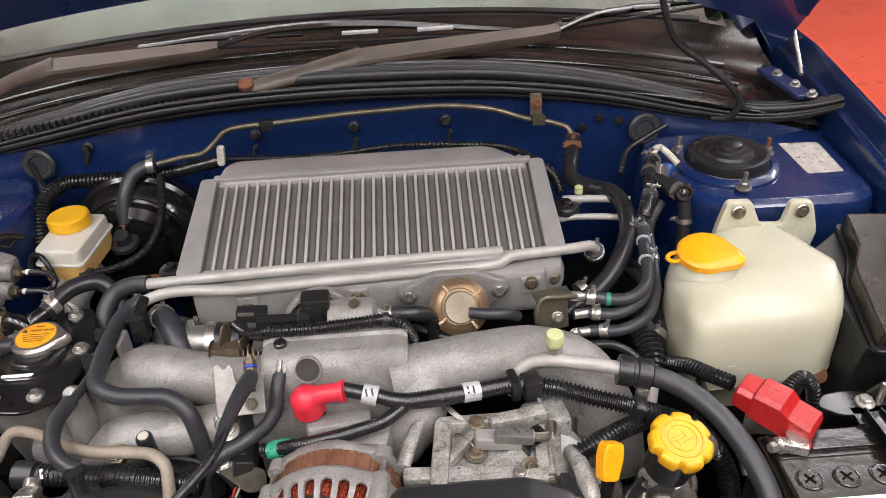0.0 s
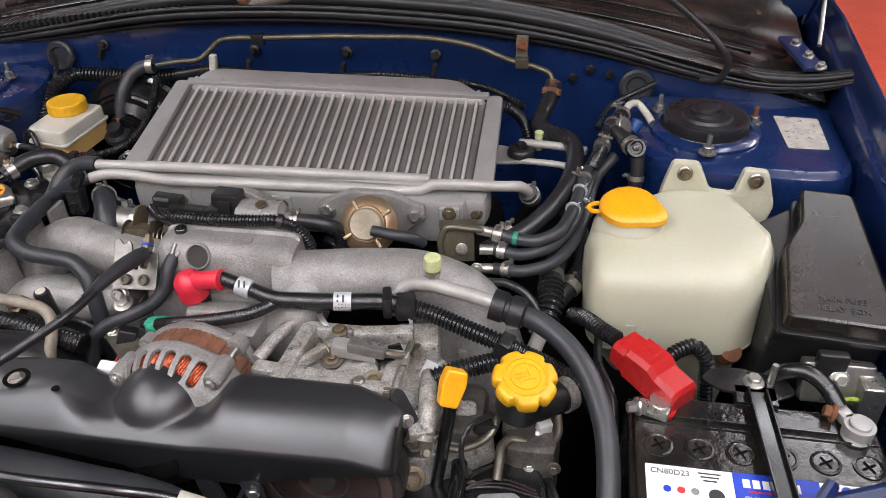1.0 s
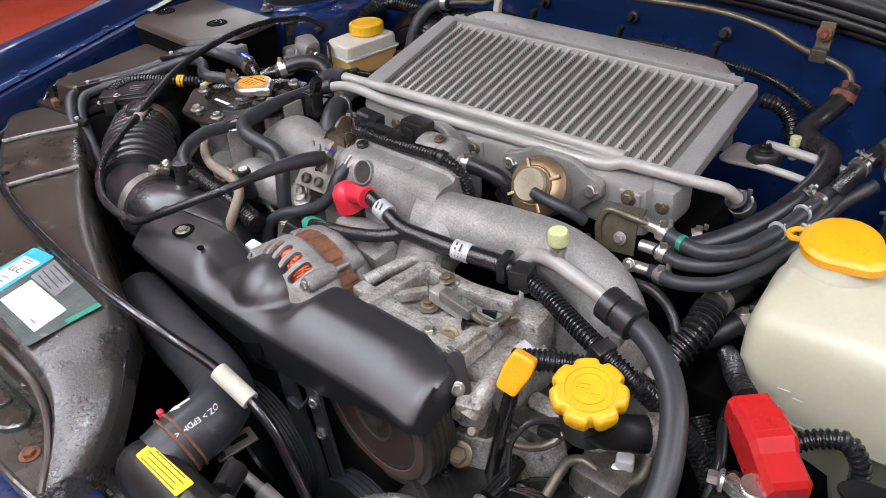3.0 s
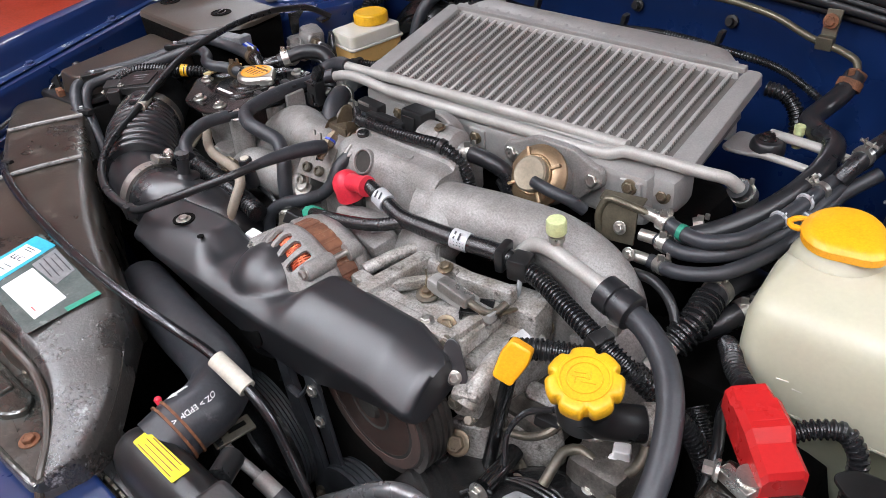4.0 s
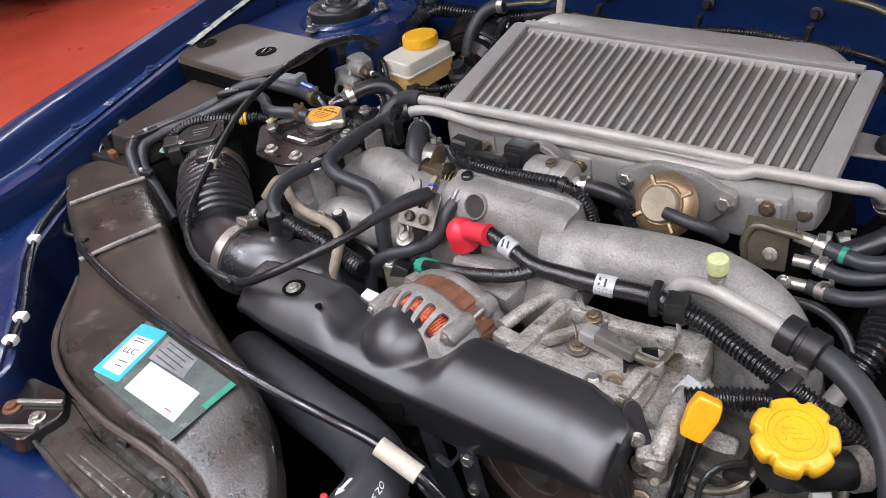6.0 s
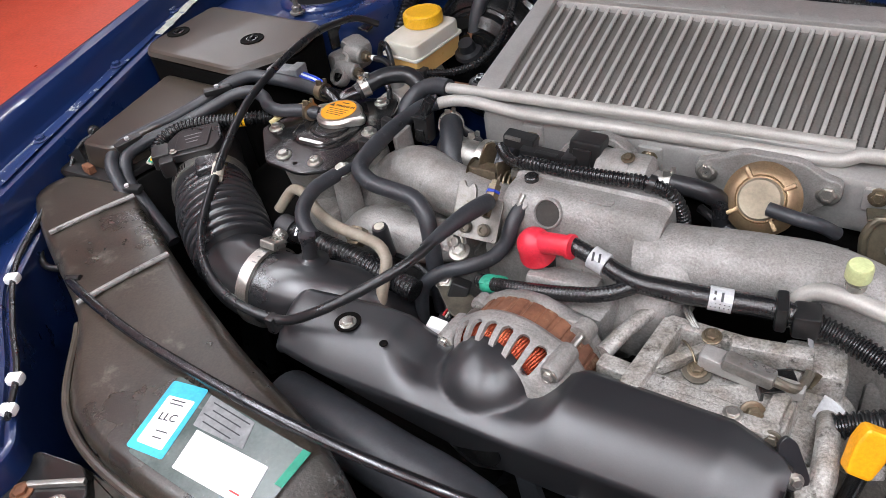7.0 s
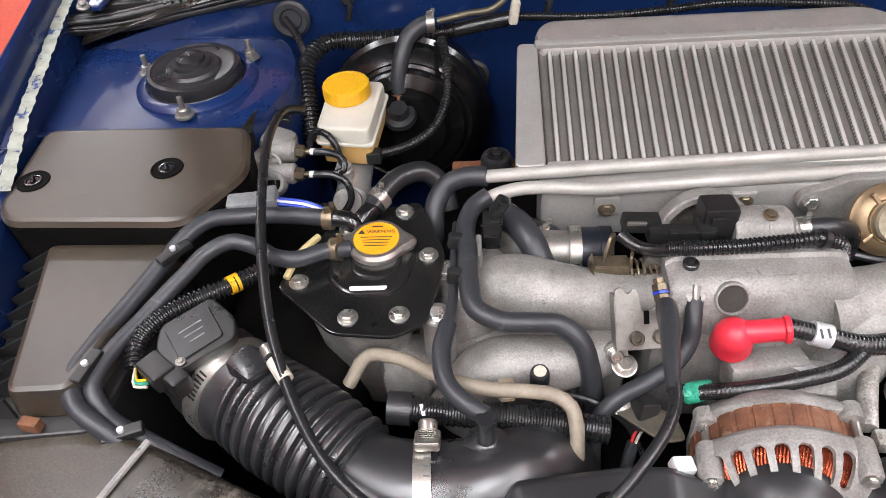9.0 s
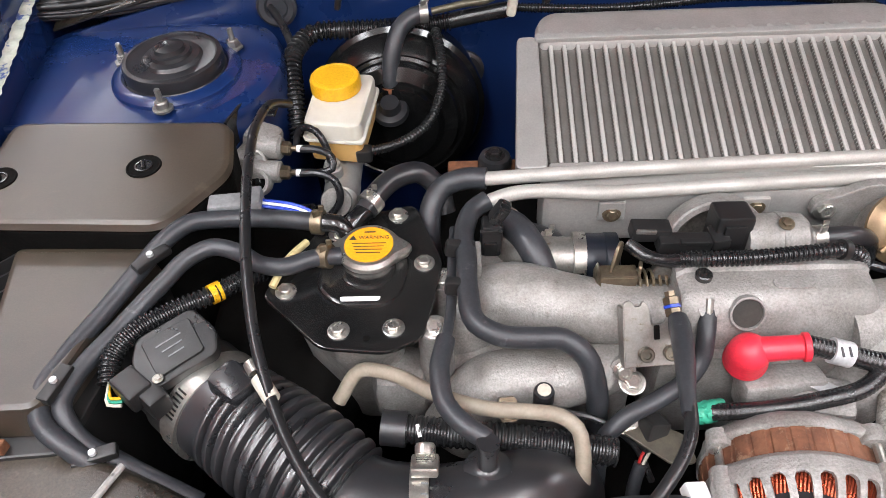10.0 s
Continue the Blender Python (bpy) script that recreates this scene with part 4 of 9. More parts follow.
part("runner", sweep([(-0.055, 0.625, 0.822), (-0.10, 0.628, 0.820), (-0.15, 0.636, 0.824), (-0.20, 0.650, 0.820), (-0.245, 0.645, 0.785), (-0.26, 0.62, 0.72)],
     [0.027, 0.027, 0.029, 0.032, 0.034, 0.034], 26), CAST, manifold)
part("runner", sweep([(-0.10, 0.60, 0.79), (-0.16, 0.585, 0.788), (-0.215, 0.58, 0.785), (-0.25, 0.565, 0.74)], [0.022, 0.026, 0.03, 0.03], 22), CAST, manifold)
part("lower_casting", add(boxy((-0.19, 0.635, 0.74), (0.20, 0.10, 0.10), 0.02), boxy((0.0, 0.615, 0.76), (0.16, 0.07, 0.12), 0.015)), CAST, manifold)
part("side_boss", boxy((-0.295, 0.60, 0.765), (0.05, 0.05, 0.06), 0.015), CAST, manifold)
part("web", boxy((-0.225, 0.668, 0.845), (0.006, 0.03, 0.03), 0.002), CAST, manifold)
bolts(manifold, [(-0.262, 0.60, 0.842), (-0.10, 0.572, 0.80), (-0.255, 0.655, 0.84)], STEEL, (0, -0.3, 1), 0.0075, 0.007)
for p in ((-0.262, 0.60, 0.80), (-0.255, 0.655, 0.80)):
    part("bolt_boss", lathe([(0.016, -0.04), (0.014, 0.03), (0.013, 0.041)], 20, p), CAST, manifold)
part("stub", lathe([(0.0085, -0.02), (0.0085, 0.016), (0.0075, 0.019), (0.004, 0.0195)], 20, (-0.176, 0.548, 0.81), (0, -0.1, 1)), RUBBER, manifold)
part("stub_tip", lathe([(0.0055, 0.0), (0.0055, 0.001), (0.002, 0.0012)], 12, (-0.176, 0.546, 0.8293), (0, -0.1, 1)), IVORY, manifold)
part("sensor", lathe([(0.011, 0), (0.011, 0.014), (0.008, 0.015), (0.008, 0.021), (0.003, 0.022)], 6, (-0.205, 0.545, 0.806), (0.05, -0.6, 0.8)), BRASS, manifold)

flg = part("port_flange", boxy((0.262, 0.612, 0.745), (0.075, 0.036, 0.085), 0.008, (-12, 0, 6)), CAST_ROUGH, manifold)
part("bolt", bolt_geo((0.250, 0.590, 0.757), (0, -0.9, 0.4), 0.006, 0.007), BRASS, flg)
part("port_pad", boxy((0.285, 0.592, 0.735), (0.02, 0.012, 0.05), 0.004, (-12, 0, 6)), CAST_ROUGH, flg)

# throttle body behind the manifold
tb = thing("throttle_valve", (0.0, 0.70, 0.80), "grey throttle motor with black plugs under the intercooler", "throttle")
part("housing", lathe([(0.020, -0.03), (0.023, -0.026), (0.024, 0.0), (0.0235, 0.02), (0.020, 0.024), (0.012, 0.026), (0.011, 0.034)], 28, (0.034, 0.682, 0.853), (1, 0.05, -0.06)), CAST, tb)
part("housing_seam", lathe([(0.0245, -0.002), (0.0252, -0.001), (0.0252, 0.002), (0.0245, 0.003)], 28, (0.034, 0.682, 0.853), (1, 0.05, -0.06)), CAST_ROUGH, tb)
part("screw", bolt_geo((0.036, 0.676, 0.878), (0, -0.2, 1), 0.0045, 0.004), BRASS, tb)
part("valve_body", boxy((0.0, 0.712, 0.80), (0.10, 0.05, 0.06), 0.012), CAST, tb)
part("sensor_box", boxy((-0.0085, 0.684, 0.864), (0.033, 0.028, 0.046), 0.004, (-6, 3, 3)), PLASTIC, tb, "black throttle sensor")
part("sensor_rib", boxy((-0.0085, 0.6685, 0.872), (0.018, 0.003, 0.020), 0.001, (-6, 3, 3)), PLASTIC, tb)
part("sensor_lug", boxy((-0.020, 0.672, 0.868), (0.016, 0.022, 0.012), 0.003, (0, -4, 4)), PLASTIC, tb)
part("inlet_ring", lathe([(0.047, -0.010), (0.048, 0.0), (0.048, 0.008), (0.0465, 0.010), (0.0415, 0.010), (0.0405, 0.008), (0.0405, -0.006), (0.001, -0.006)], 56, (-0.008, 0.708, 0.824), (0.02, -1, 0.28)), CAST, tb)
part("inlet_disc", lathe([(0.0403, -0.0055), (0.0403, 0.001), (0.034, 0.002), (0.033, -0.001), (0.001, -0.001)], 48, (-0.008, 0.708, 0.824), (0.02, -1, 0.28)), OILY, tb)
plug = part("plug", boxy((-0.050, 0.668, 0.866), (0.046, 0.014, 0.014), 0.002, (0, 4, 3)), PLASTIC, tb, "black wiring plug")
part("latch", boxy((-0.043, 0.663, 0.872), (0.024, 0.006, 0.004), 0.001, (0, 4, 3)), PLASTIC, plug)
plug2 = part("plug", boxy((-0.078, 0.676, 0.874), (0.034, 0.016, 0.014), 0.002, (0, 6, 3)), PLASTIC, tb, "black wiring plug")
part("latch", boxy((-0.083, 0.670, 0.8795), (0.018, 0.006, 0.004), 0.001, (0, 6, 3)), BRACKET, plug2)
part("plug_lead", sweep([(-0.098, 0.668, 0.868), (-0.085, 0.658, 0.863), (-0.070, 0.648, 0.866), (-0.055, 0.640, 0.874)], 0.006, 12), TAPE, tb)
part("linkage", lathe([(0.004, -0.006), (0.004, 0.0), (0.0075, 0.0), (0.0075, 0.006), (0.0095, 0.0065), (0.0095, 0.020), (0.008, 0.021), (0.008, 0.034), (0.0065, 0.035), (0.0065, 0.066)], 20, (-0.126, 0.650, 0.832), (1, 0, -0.02)), BRASS, tb, "brass-plated throttle shaft")
part("lever", slab([(-0.008, -0.012), (0.007, -0.010), (0.010, 0.022), (0.004, 0.032), (-0.006, 0.030), (-0.010, 0.012)], -0.0015, 0.0015, 0.006, 0.0005, m=pose(-0.110, 0.652, 0.846, 90, 20, 60), both=True), BRASS, tb)
part("lever", slab([(-0.010, -0.016), (0.010, -0.014), (0.012, 0.014), (-0.004, 0.024)], -0.0015, 0.0015, 0.006, 0.0005, m=pose(-0.088, 0.650, 0.842, 90, -10, 75), both=True), BRASS, tb)
part("channel", add(boxy((-0.108, 0.648, 0.853), (0.034, 0.014, 0.003), 0.001), boxy((-0.108, 0.6415, 0.846), (0.034, 0.003, 0.014), 0.001)), BRASS, tb)
part("sector", lathe([(0.010, -0.0015), (0.015, 0.0015), (0.006, 0.0025)], 26, (-0.124, 0.648, 0.844), (1, 0, 0)), BRASS, tb)
part("tang", boxy((-0.066, 0.652, 0.850), (0.022, 0.012, 0.016), 0.003, (0, 10, 0)), OILY, tb)
spring = [(-0.090 + 0.0008 * i, 0.649 + 0.0115 * math.cos(i * 0.9), 0.838 + 0.0115 * math.sin(i * 0.9)) for i in range(36)]
part("spring", sweep(spring, 0.0014, 6, 0.004), BRASS, tb)
part("air_hose", lathe([(0.0225, 0.0), (0.0245, 0.001), (0.0245, 0.012), (0.0235, 0.013), (0.0235, 0.04), (0.021, 0.041)], 28, (-0.098, 0.693, 0.822), (-1, 0.02, 0.02)), surf("blue_black_silicone", (0.012, 0.016, 0.024), 0.36), tb, "blue-black silicone hose")
part("hose_band", lathe([(0.0238, 0), (0.0250, 0), (0.0250, 0.011), (0.0238, 0.011)], 28, (-0.128, 0.6935, 0.8226), (-1, 0.02, 0.02)), STEEL, tb)
for k in range(5):
    part("band_slot", boxy((-0.134, 0.6695 - 0.0006 * k, 0.824 + 0.0035 * k - 0.008), (0.006, 0.0012, 0.0014), 0.0002), BLACKMETAL, tb)
part("air_pipe", sweep([(-0.138, 0.694, 0.823), (-0.155, 0.694, 0.824), (-0.176, 0.700, 0.822), (-0.192, 0.716, 0.815), (-0.20, 0.74, 0.80)], 0.0200, 22), BRACKET, tb)

sc = thing("sensor_connector", (-0.212, 0.695, 0.84), "black clip-on connector beside the coolant hose", "connector")
part("shell", boxy((-0.2125, 0.695, 0.853), (0.019, 0.018, 0.036), 0.003, (0, 4, 0)), PLASTIC, sc)
part("neck", boxy((-0.205, 0.697, 0.880), (0.012, 0.014, 0.022), 0.003, (0, 30, 0)), PLASTIC, sc)
part("latch", boxy((-0.2135, 0.6852, 0.846), (0.012, 0.003, 0.016), 0.001), BLACKMETAL, sc)
part("rib", boxy((-0.2125, 0.6855, 0.868), (0.020, 0.003, 0.003), 0.0008), PLASTIC, sc)
solo("bracket_ear", slab([(-0.226, 0.684), (-0.182, 0.690), (-0.180, 0.706), (-0.222, 0.708)], 0.813, 0.819, 0.006, 0.001, both=True), CAST, "cast aluminium ear behind the manifold", "bracket")
# cable bracket on the manifold
cb = thing("cable_bracket", (-0.08, 0.59, 0.80), "pale steel throttle cable bracket bolted to the manifold", "bracket")
PM = pose(-0.083, 0.589, 0.839, -37, 0, 4)
part("plate", moved(slab([(-0.026, -0.024), (0.024, -0.024), (0.025, 0.018), (0.012, 0.020), (0.006, 0.010), (-0.004, 0.010), (-0.006, 0.026), (-0.010, 0.031), (-0.013, 0.026), (-0.017, 0.026), (-0.020, 0.032), (-0.026, 0.030)], -0.0018, 0.0018, 0.003, 0.0005, m=pose(0, 0, 0, 90, 0, 0), both=True), PM), BRACKET, cb)
part("side_fold", moved(boxy((-0.0255, 0.008, 0.0), (0.003, 0.018, 0.05), 0.001), PM), BRACKET, cb)
part("slot", moved(boxy((0.0, -0.0015, 0.004), (0.005, 0.002, 0.012), 0.0015), PM), GRIME_SHADE, cb)
for bx in (-0.0095, 0.0105):
    part("bolt", moved(lathe([(0.0062, 0.0), (0.0062, 0.005), (0.0052, 0.0062), (0.0034, 0.0062), (0.003, 0.004), (0.0005, 0.004)], 20, (bx, -0.0018, -0.013), (0, -1, 0)), PM), OLIVE_STEEL, cb)
part("bolt", lathe([(0.0085, 0.0), (0.0085, 0.002), (0.0062, 0.0025), (0.0062, 0.008), (0.005, 0.009), (0.003, 0.009), (0.0025, 0.007)], 24, (-0.107, 0.580, 0.806), (0, -0.85, 0.5)), STEEL, cb)
part("spacer", lathe([(0.011, -0.03), (0.011, 0.0)], 24, (-0.107, 0.580, 0.806), (0, -0.85, 0.5)), CAST, cb)
adj = part("adjuster", lathe([(0.0042, -0.02), (0.0042, -0.002), (0.0068, -0.002), (0.0068, 0.004), (0.0055, 0.0045), (0.0055, 0.007), (0.0068, 0.0075), (0.0068, 0.013), (0.0045, 0.014), (0.0045, 0.018)], 6, (-0.0705, 0.597, 0.858), (-0.1, 0.72, 0.45)), BRASS, cb)
part("lock_nut", lathe([(0.0072, 0.0046), (0.0072, 0.007)], 6, (-0.0705, 0.597, 0.858), (-0.1, 0.72, 0.45)), BLUEPRINT, adj)
bk = thing("earth_bracket", (-0.105, 0.56, 0.79), "dark steel bracket with a bolt below the manifold", "bracket")
part("plate", slab([(-0.118, 0.545), (-0.100, 0.556), (-0.06, 0.535), (-0.055, 0.51), (-0.075, 0.508)], 0.776, 0.779, 0.006, 0.0008, both=True), OLIVE_STEEL, bk)
part("bolt", bolt_geo((-0.106, 0.5475, 0.779), (0.1, -0.3, 1), 0.0075, 0.007), STEEL, bk)

# ---- coolant header with its plate and pressure cap ----
header = thing("coolant_header", (-0.33, 0.65, 0.74), "cast coolant header with a black bolted top plate", "coolant tank")
part("body", slab([(-0.345, 0.705), (-0.292, 0.722), (-0.278, 0.672), (-0.286, 0.600), (-0.306, 0.586), (-0.345, 0.588), (-0.396, 0.634)], 0.70, 0.844, 0.014, 0.004, -0.02), CAST, header)
plate = part("top_plate", slab([(-0.366, 0.722), (-0.283, 0.745), (-0.2555, 0.668), (-0.270, 0.586), (-0.299, 0.570), (-0.354, 0.576), (-0.411, 0.633)], 0.8445, 0.8490, 0.010, 0.0012, both=True), BLACKMETAL, header)
part("plate_step", slab([(-0.358, 0.690), (-0.300, 0.706), (-0.284, 0.668), (-0.289, 0.634), (-0.302, 0.617), (-0.345, 0.617), (-0.366, 0.640)], 0.8490, 0.8528, 0.014, 0.0034, 0.002), BLACKMETAL, plate)
part("plate_step", slab([(-0.346, 0.690), (-0.300, 0.696), (-0.295, 0.650), (-0.312, 0.632), (-0.342, 0.638)], 0.8528, 0.8560, 0.014, 0.003, 0.002), BLACKMETAL, plate)
# white bar paints the glint along the step's front edge; no print here
part("print_and_glint_bar", slab([(-0.341, 0.6215), (-0.309, 0.6215), (-0.307, 0.6265), (-0.342, 0.6265)], 0.8526, 0.8532, 0.002, 0.0002), WHITE, plate)
part("hole", lathe([(0.0028, 0.8488), (0.0028, 0.8493), (0.0005, 0.8493)], 14, (-0.3165, 0.585, 0)), GRIME_SHADE, plate)
bolts(plate, [(-0.340, 0.593, 0.849), (-0.295, 0.595, 0.849), (-0.390, 0.637, 0.849), (-0.298, 0.729, 0.849), (-0.272, 0.667, 0.849), (-0.352, 0.706, 0.849)], STEEL, (0, 0, 1), 0.0062, 0.006)
part("wire_tag", sweep([(-0.402, 0.64, 0.852), (-0.392, 0.665, 0.858), (-0.378, 0.690, 0.856)], 0.0035, 8), surf("cream_wire", (0.6, 0.5, 0.25), 0.5), header)


def cap_lobe(a, k):
    return 1.0 + (0.36 * max(0.0, math.cos(2 * a)) ** 6 if 1 <= k <= 4 else 0)


rc = thing("pressure_cap", (-0.320, 0.676, 0.855), "silver pressure cap with an orange warning sticker", "radiator cap")
part("cap", lathe([(0.018, 0.850), (0.026, 0.853), (0.0275, 0.857), (0.0275, 0.861), (0.025, 0.8645), (0.0235, 0.8648), (0.001, 0.8648)], 48, (-0.320, 0.676, 0), (0, 0, 1), cap_lobe), STEEL, rc)
part("sticker", lathe([(0.0215, 0.865), (0.0215, 0.8654), (0.001, 0.8655)], 40, (-0.320, 0.676, 0)), ORANGE, rc)
writing(rc, "WARNING", 0.0056, pose(-0.316, 0.6840, 0.8657), INK)
part("warning_mark", slab([(-0.3380, 0.6815), (-0.3310, 0.6815), (-0.3345, 0.6872)], 0.8655, 0.8658, 0.0004, 0.0001), INK, rc)
for i in range(4):
    part("print_and_glint_bar", boxy((-0.320, 0.677 - 0.0038 * i, 0.8657), (0.030 - 0.003 * i, 0.0008, 0.0003), 0), INK, rc)
part("print_and_glint_bar", boxy((-0.320, 0.691, 0.8657), (0.010, 0.0014, 0.0003), 0), INK, rc)
part("filler_neck", lathe([(0.02, 0.845), (0.02, 0.853)], 28, (-0.320, 0.676, 0)), STEEL, rc)

# ---- hoses and cables ----
def hose(name, pts, r, material, label, category="hose", n=14, rib=None, bands=(), group=""):
    h = thing(name, pts[0], label, category, group)
    part("tube", sweep(pts, r, n, 0.006, rib), material, h)
    for at, ax, br, mt_ in bands:
        b = part("clamp", lathe([(br, -0.005), (br + 0.0012, -0.005), (br + 0.0012, 0.005), (br, 0.005)], 24, at, ax), mt_, h)
        part("clamp_ear", boxy((at[0], at[1] - 0.003, at[2] + br + 0.003), (0.007, 0.003, 0.008), 0.001, (0, 0, 20)), mt_, b)
        part("clamp_ear", boxy((at[0] + 0.004, at[1] + 0.004, at[2] + br + 0.003), (0.005, 0.003, 0.007), 0.001), mt_, b)
    return h


ch = hose("coolant_hose", [(-0.215, 0.731, 0.864), (-0.228, 0.722, 0.861), (-0.236, 0.70, 0.859), (-0.235, 0.66, 0.862), (-0.234, 0.62, 0.861), (-0.228, 0.592, 0.858), (-0.210, 0.582, 0.854), (-0.18, 0.583, 0.848), (-0.158, 0.586, 0.842), (-0.14, 0.578, 0.83), (-0.131, 0.568, 0.805), (-0.127, 0.562, 0.77), (-0.126, 0.56, 0.72)], 0.0092, RUBBER_GREY, "thick black rubber coolant hose with a stepped bend")
for cy, cz in ((0.672, 0.8615), (0.628, 0.8610)):
    part("clip", boxy((-0.2405, cy, cz), (0.026, 0.010, 0.016), 0.003, (0, 8, 0)), PLASTIC, ch)
hose("coolant_hose", [(-0.215, 0.757, 0.868), (-0.235, 0.760, 0.866), (-0.257, 0.757, 0.858), (-0.268, 0.742, 0.846), (-0.27, 0.728, 0.826), (-0.268, 0.722, 0.79)], 0.0105, RUBBER_GREY, "black rubber hose end on the silver pipe")
hose("breather_hose", [(-0.246, 0.712, 0.846), (-0.248, 0.66, 0.846), (-0.249, 0.61, 0.848), (-0.253, 0.575, 0.852)], 0.0045, RUBBER_GREY, "thin grey rubber vacuum hose")
hose("breather_hose", [(-0.2525, 0.580, 0.852), (-0.257, 0.548, 0.853), (-0.252, 0.522, 0.848), (-0.237, 0.505, 0.845), (-0.222, 0.498, 0.838)], 0.008, RUBBER_GREY, "short black rubber breather hose")
hose("fuel_pipe", [(-0.345, 0.565, 0.79), (-0.325, 0.578, 0.815), (-0.30, 0.57, 0.822), (-0.262, 0.548, 0.824), (-0.22, 0.532, 0.826), (-0.185, 0.530, 0.824), (-0.164, 0.527, 0.822), (-0.152, 0.520, 0.816), (-0.148, 0.508, 0.803), (-0.148, 0.496, 0.785), (-0.148, 0.485, 0.755), (-0.148, 0.48, 0.70)], 0.0062, BEIGE, "beige coated metal pipe bent over the engine", "pipe")
hose("breather_hose", [(-0.041, 0.604, 0.852), (-0.044, 0.588, 0.842), (-0.046, 0.578, 0.826), (-0.056, 0.568, 0.812), (-0.08, 0.556, 0.800), (-0.108, 0.545, 0.790), (-0.124, 0.536, 0.776), (-0.128, 0.53, 0.75), (-0.126, 0.525, 0.70)], 0.0075, RUBBER_GREY, "black rubber breather hose from the manifold boss")
solo("pipe_stub", sweep([(-0.0405, 0.608, 0.862), (-0.0415, 0.602, 0.857), (-0.0420, 0.595, 0.849)], 0.0036, 10), BRACKET, "short pale metal hose stub on the manifold", "pipe")

TH = [(-0.425, 0.90, 0.860), (-0.436, 0.875, 0.878), (-0.440, 0.83, 0.890), (-0.434, 0.758, 0.898), (-0.425, 0.69, 0.895), (-0.413, 0.622, 0.885), (-0.399, 0.565, 0.865), (-0.388, 0.536, 0.855), (-0.371, 0.50, 0.845), (-0.343, 0.458, 0.838), (-0.310, 0.428, 0.832), (-0.270, 0.408, 0.827), (-0.22, 0.400, 0.824), (-0.185, 0.403, 0.824), (-0.144, 0.415, 0.842), (-0.111, 0.442, 0.857), (-0.085, 0.477, 0.868), (-0.077, 0.526, 0.870)]
tc_ = hose("throttle_cable", TH, 0.0048, CABLE, "black throttle cable looping over the engine", "cable")
part("boot", sweep([(-0.0815, 0.497, 0.8692), (-0.0775, 0.526, 0.8695), (-0.0725, 0.560, 0.8665), (-0.0700, 0.580, 0.862), (-0.069, 0.590, 0.8595)], [0.0052, 0.0068, 0.0085, 0.0088, 0.0078], 20), RUBBER_GREY, tc_)
part("collar", sweep([(-0.396, 0.545, 0.8535), (-0.383, 0.527, 0.8505)], 0.0068, 12), IVORY, tc_)
part("collar", sweep([(-0.405, 0.558, 0.8555), (-0.399, 0.549, 0.854)], 0.0058, 12), STEEL, tc_)
part("clip", boxy((-0.195, 0.400, 0.819), (0.010, 0.012, 0.018), 0.002), PLASTIC, tc_)

t1 = hose("heater_hose", [(-0.362, 0.704, 0.866), (-0.41, 0.713, 0.864), (-0.455, 0.712, 0.866), (-0.485, 0.703, 0.870), (-0.503, 0.683, 0.868), (-0.518, 0.662, 0.860), (-0.542, 0.617, 0.850), (-0.563, 0.568, 0.846), (-0.570, 0.540, 0.845), (-0.562, 0.516, 0.838), (-0.540, 0.502, 0.825), (-0.515, 0.492, 0.800), (-0.48, 0.482, 0.77)], 0.0084, RUBBER_GREY, "black rubber hose clipped along the airbox", bands=[((-0.368, 0.7055, 0.8655), (1, -0.15, 0), 0.0102, BRASS)], group="hoses along the airbox")
hose("heater_hose", [(-0.345, 0.668, 0.860), (-0.366, 0.662, 0.864), (-0.392, 0.650, 0.866), (-0.412, 0.654, 0.866), (-0.432, 0.668, 0.866), (-0.458, 0.674, 0.868), (-0.478, 0.662, 0.866), (-0.494, 0.642, 0.860), (-0.525, 0.60, 0.848), (-0.549, 0.556, 0.842), (-0.553, 0.533, 0.838), (-0.541, 0.516, 0.822), (-0.505, 0.502, 0.800), (-0.45, 0.485, 0.77)], 0.0079, RUBBER_GREY, "black rubber hose clipped along the airbox", bands=[((-0.357, 0.6655, 0.8625), (1, -0.3, 0.15), 0.0096, BRASS)], group="hoses along the airbox")
for p, rz in (((-0.508, 0.662, 0.868), 50), ((-0.557, 0.545, 0.850), 75), ((-0.523, 0.500, 0.818), 20)):
    part("clip", boxy(p, (0.012, 0.035, 0.008), 0.002, (0, 0, rz - 90)), PLASTIC, t1)
    part("clip_stud", lathe([(0.003, 0), (0.003, 0.003)], 8, (p[0], p[1], p[2] + 0.004)), SILVERTAPE, t1)
hose("coolant_hose", [(-0.327, 0.722, 0.862), (-0.318, 0.737, 0.868), (-0.300, 0.757, 0.872), (-0.278, 0.768, 0.868), (-0.262, 0.765, 0.852), (-0.255, 0.752, 0.83)], 0.0105, RUBBER, "thick black coolant hose with a spring clamp", bands=[((-0.322, 0.731, 0.8655), (0.6, 0.8, 0.2), 0.011, STEEL)])
solo("coolant_stub", sweep([(-0.345, 0.700, 0.85), (-0.338, 0.708, 0.860), (-0.327, 0.722, 0.862)], 0.009, 14), BLACKMETAL, "black metal hose stub on the header", "pipe")
solo("coolant_stub", sweep([(-0.362, 0.704, 0.866), (-0.350, 0.702, 0.866), (-0.342, 0.700, 0.858)], 0.0085, 14), BLACKMETAL, "black hose stub on the header", "pipe")
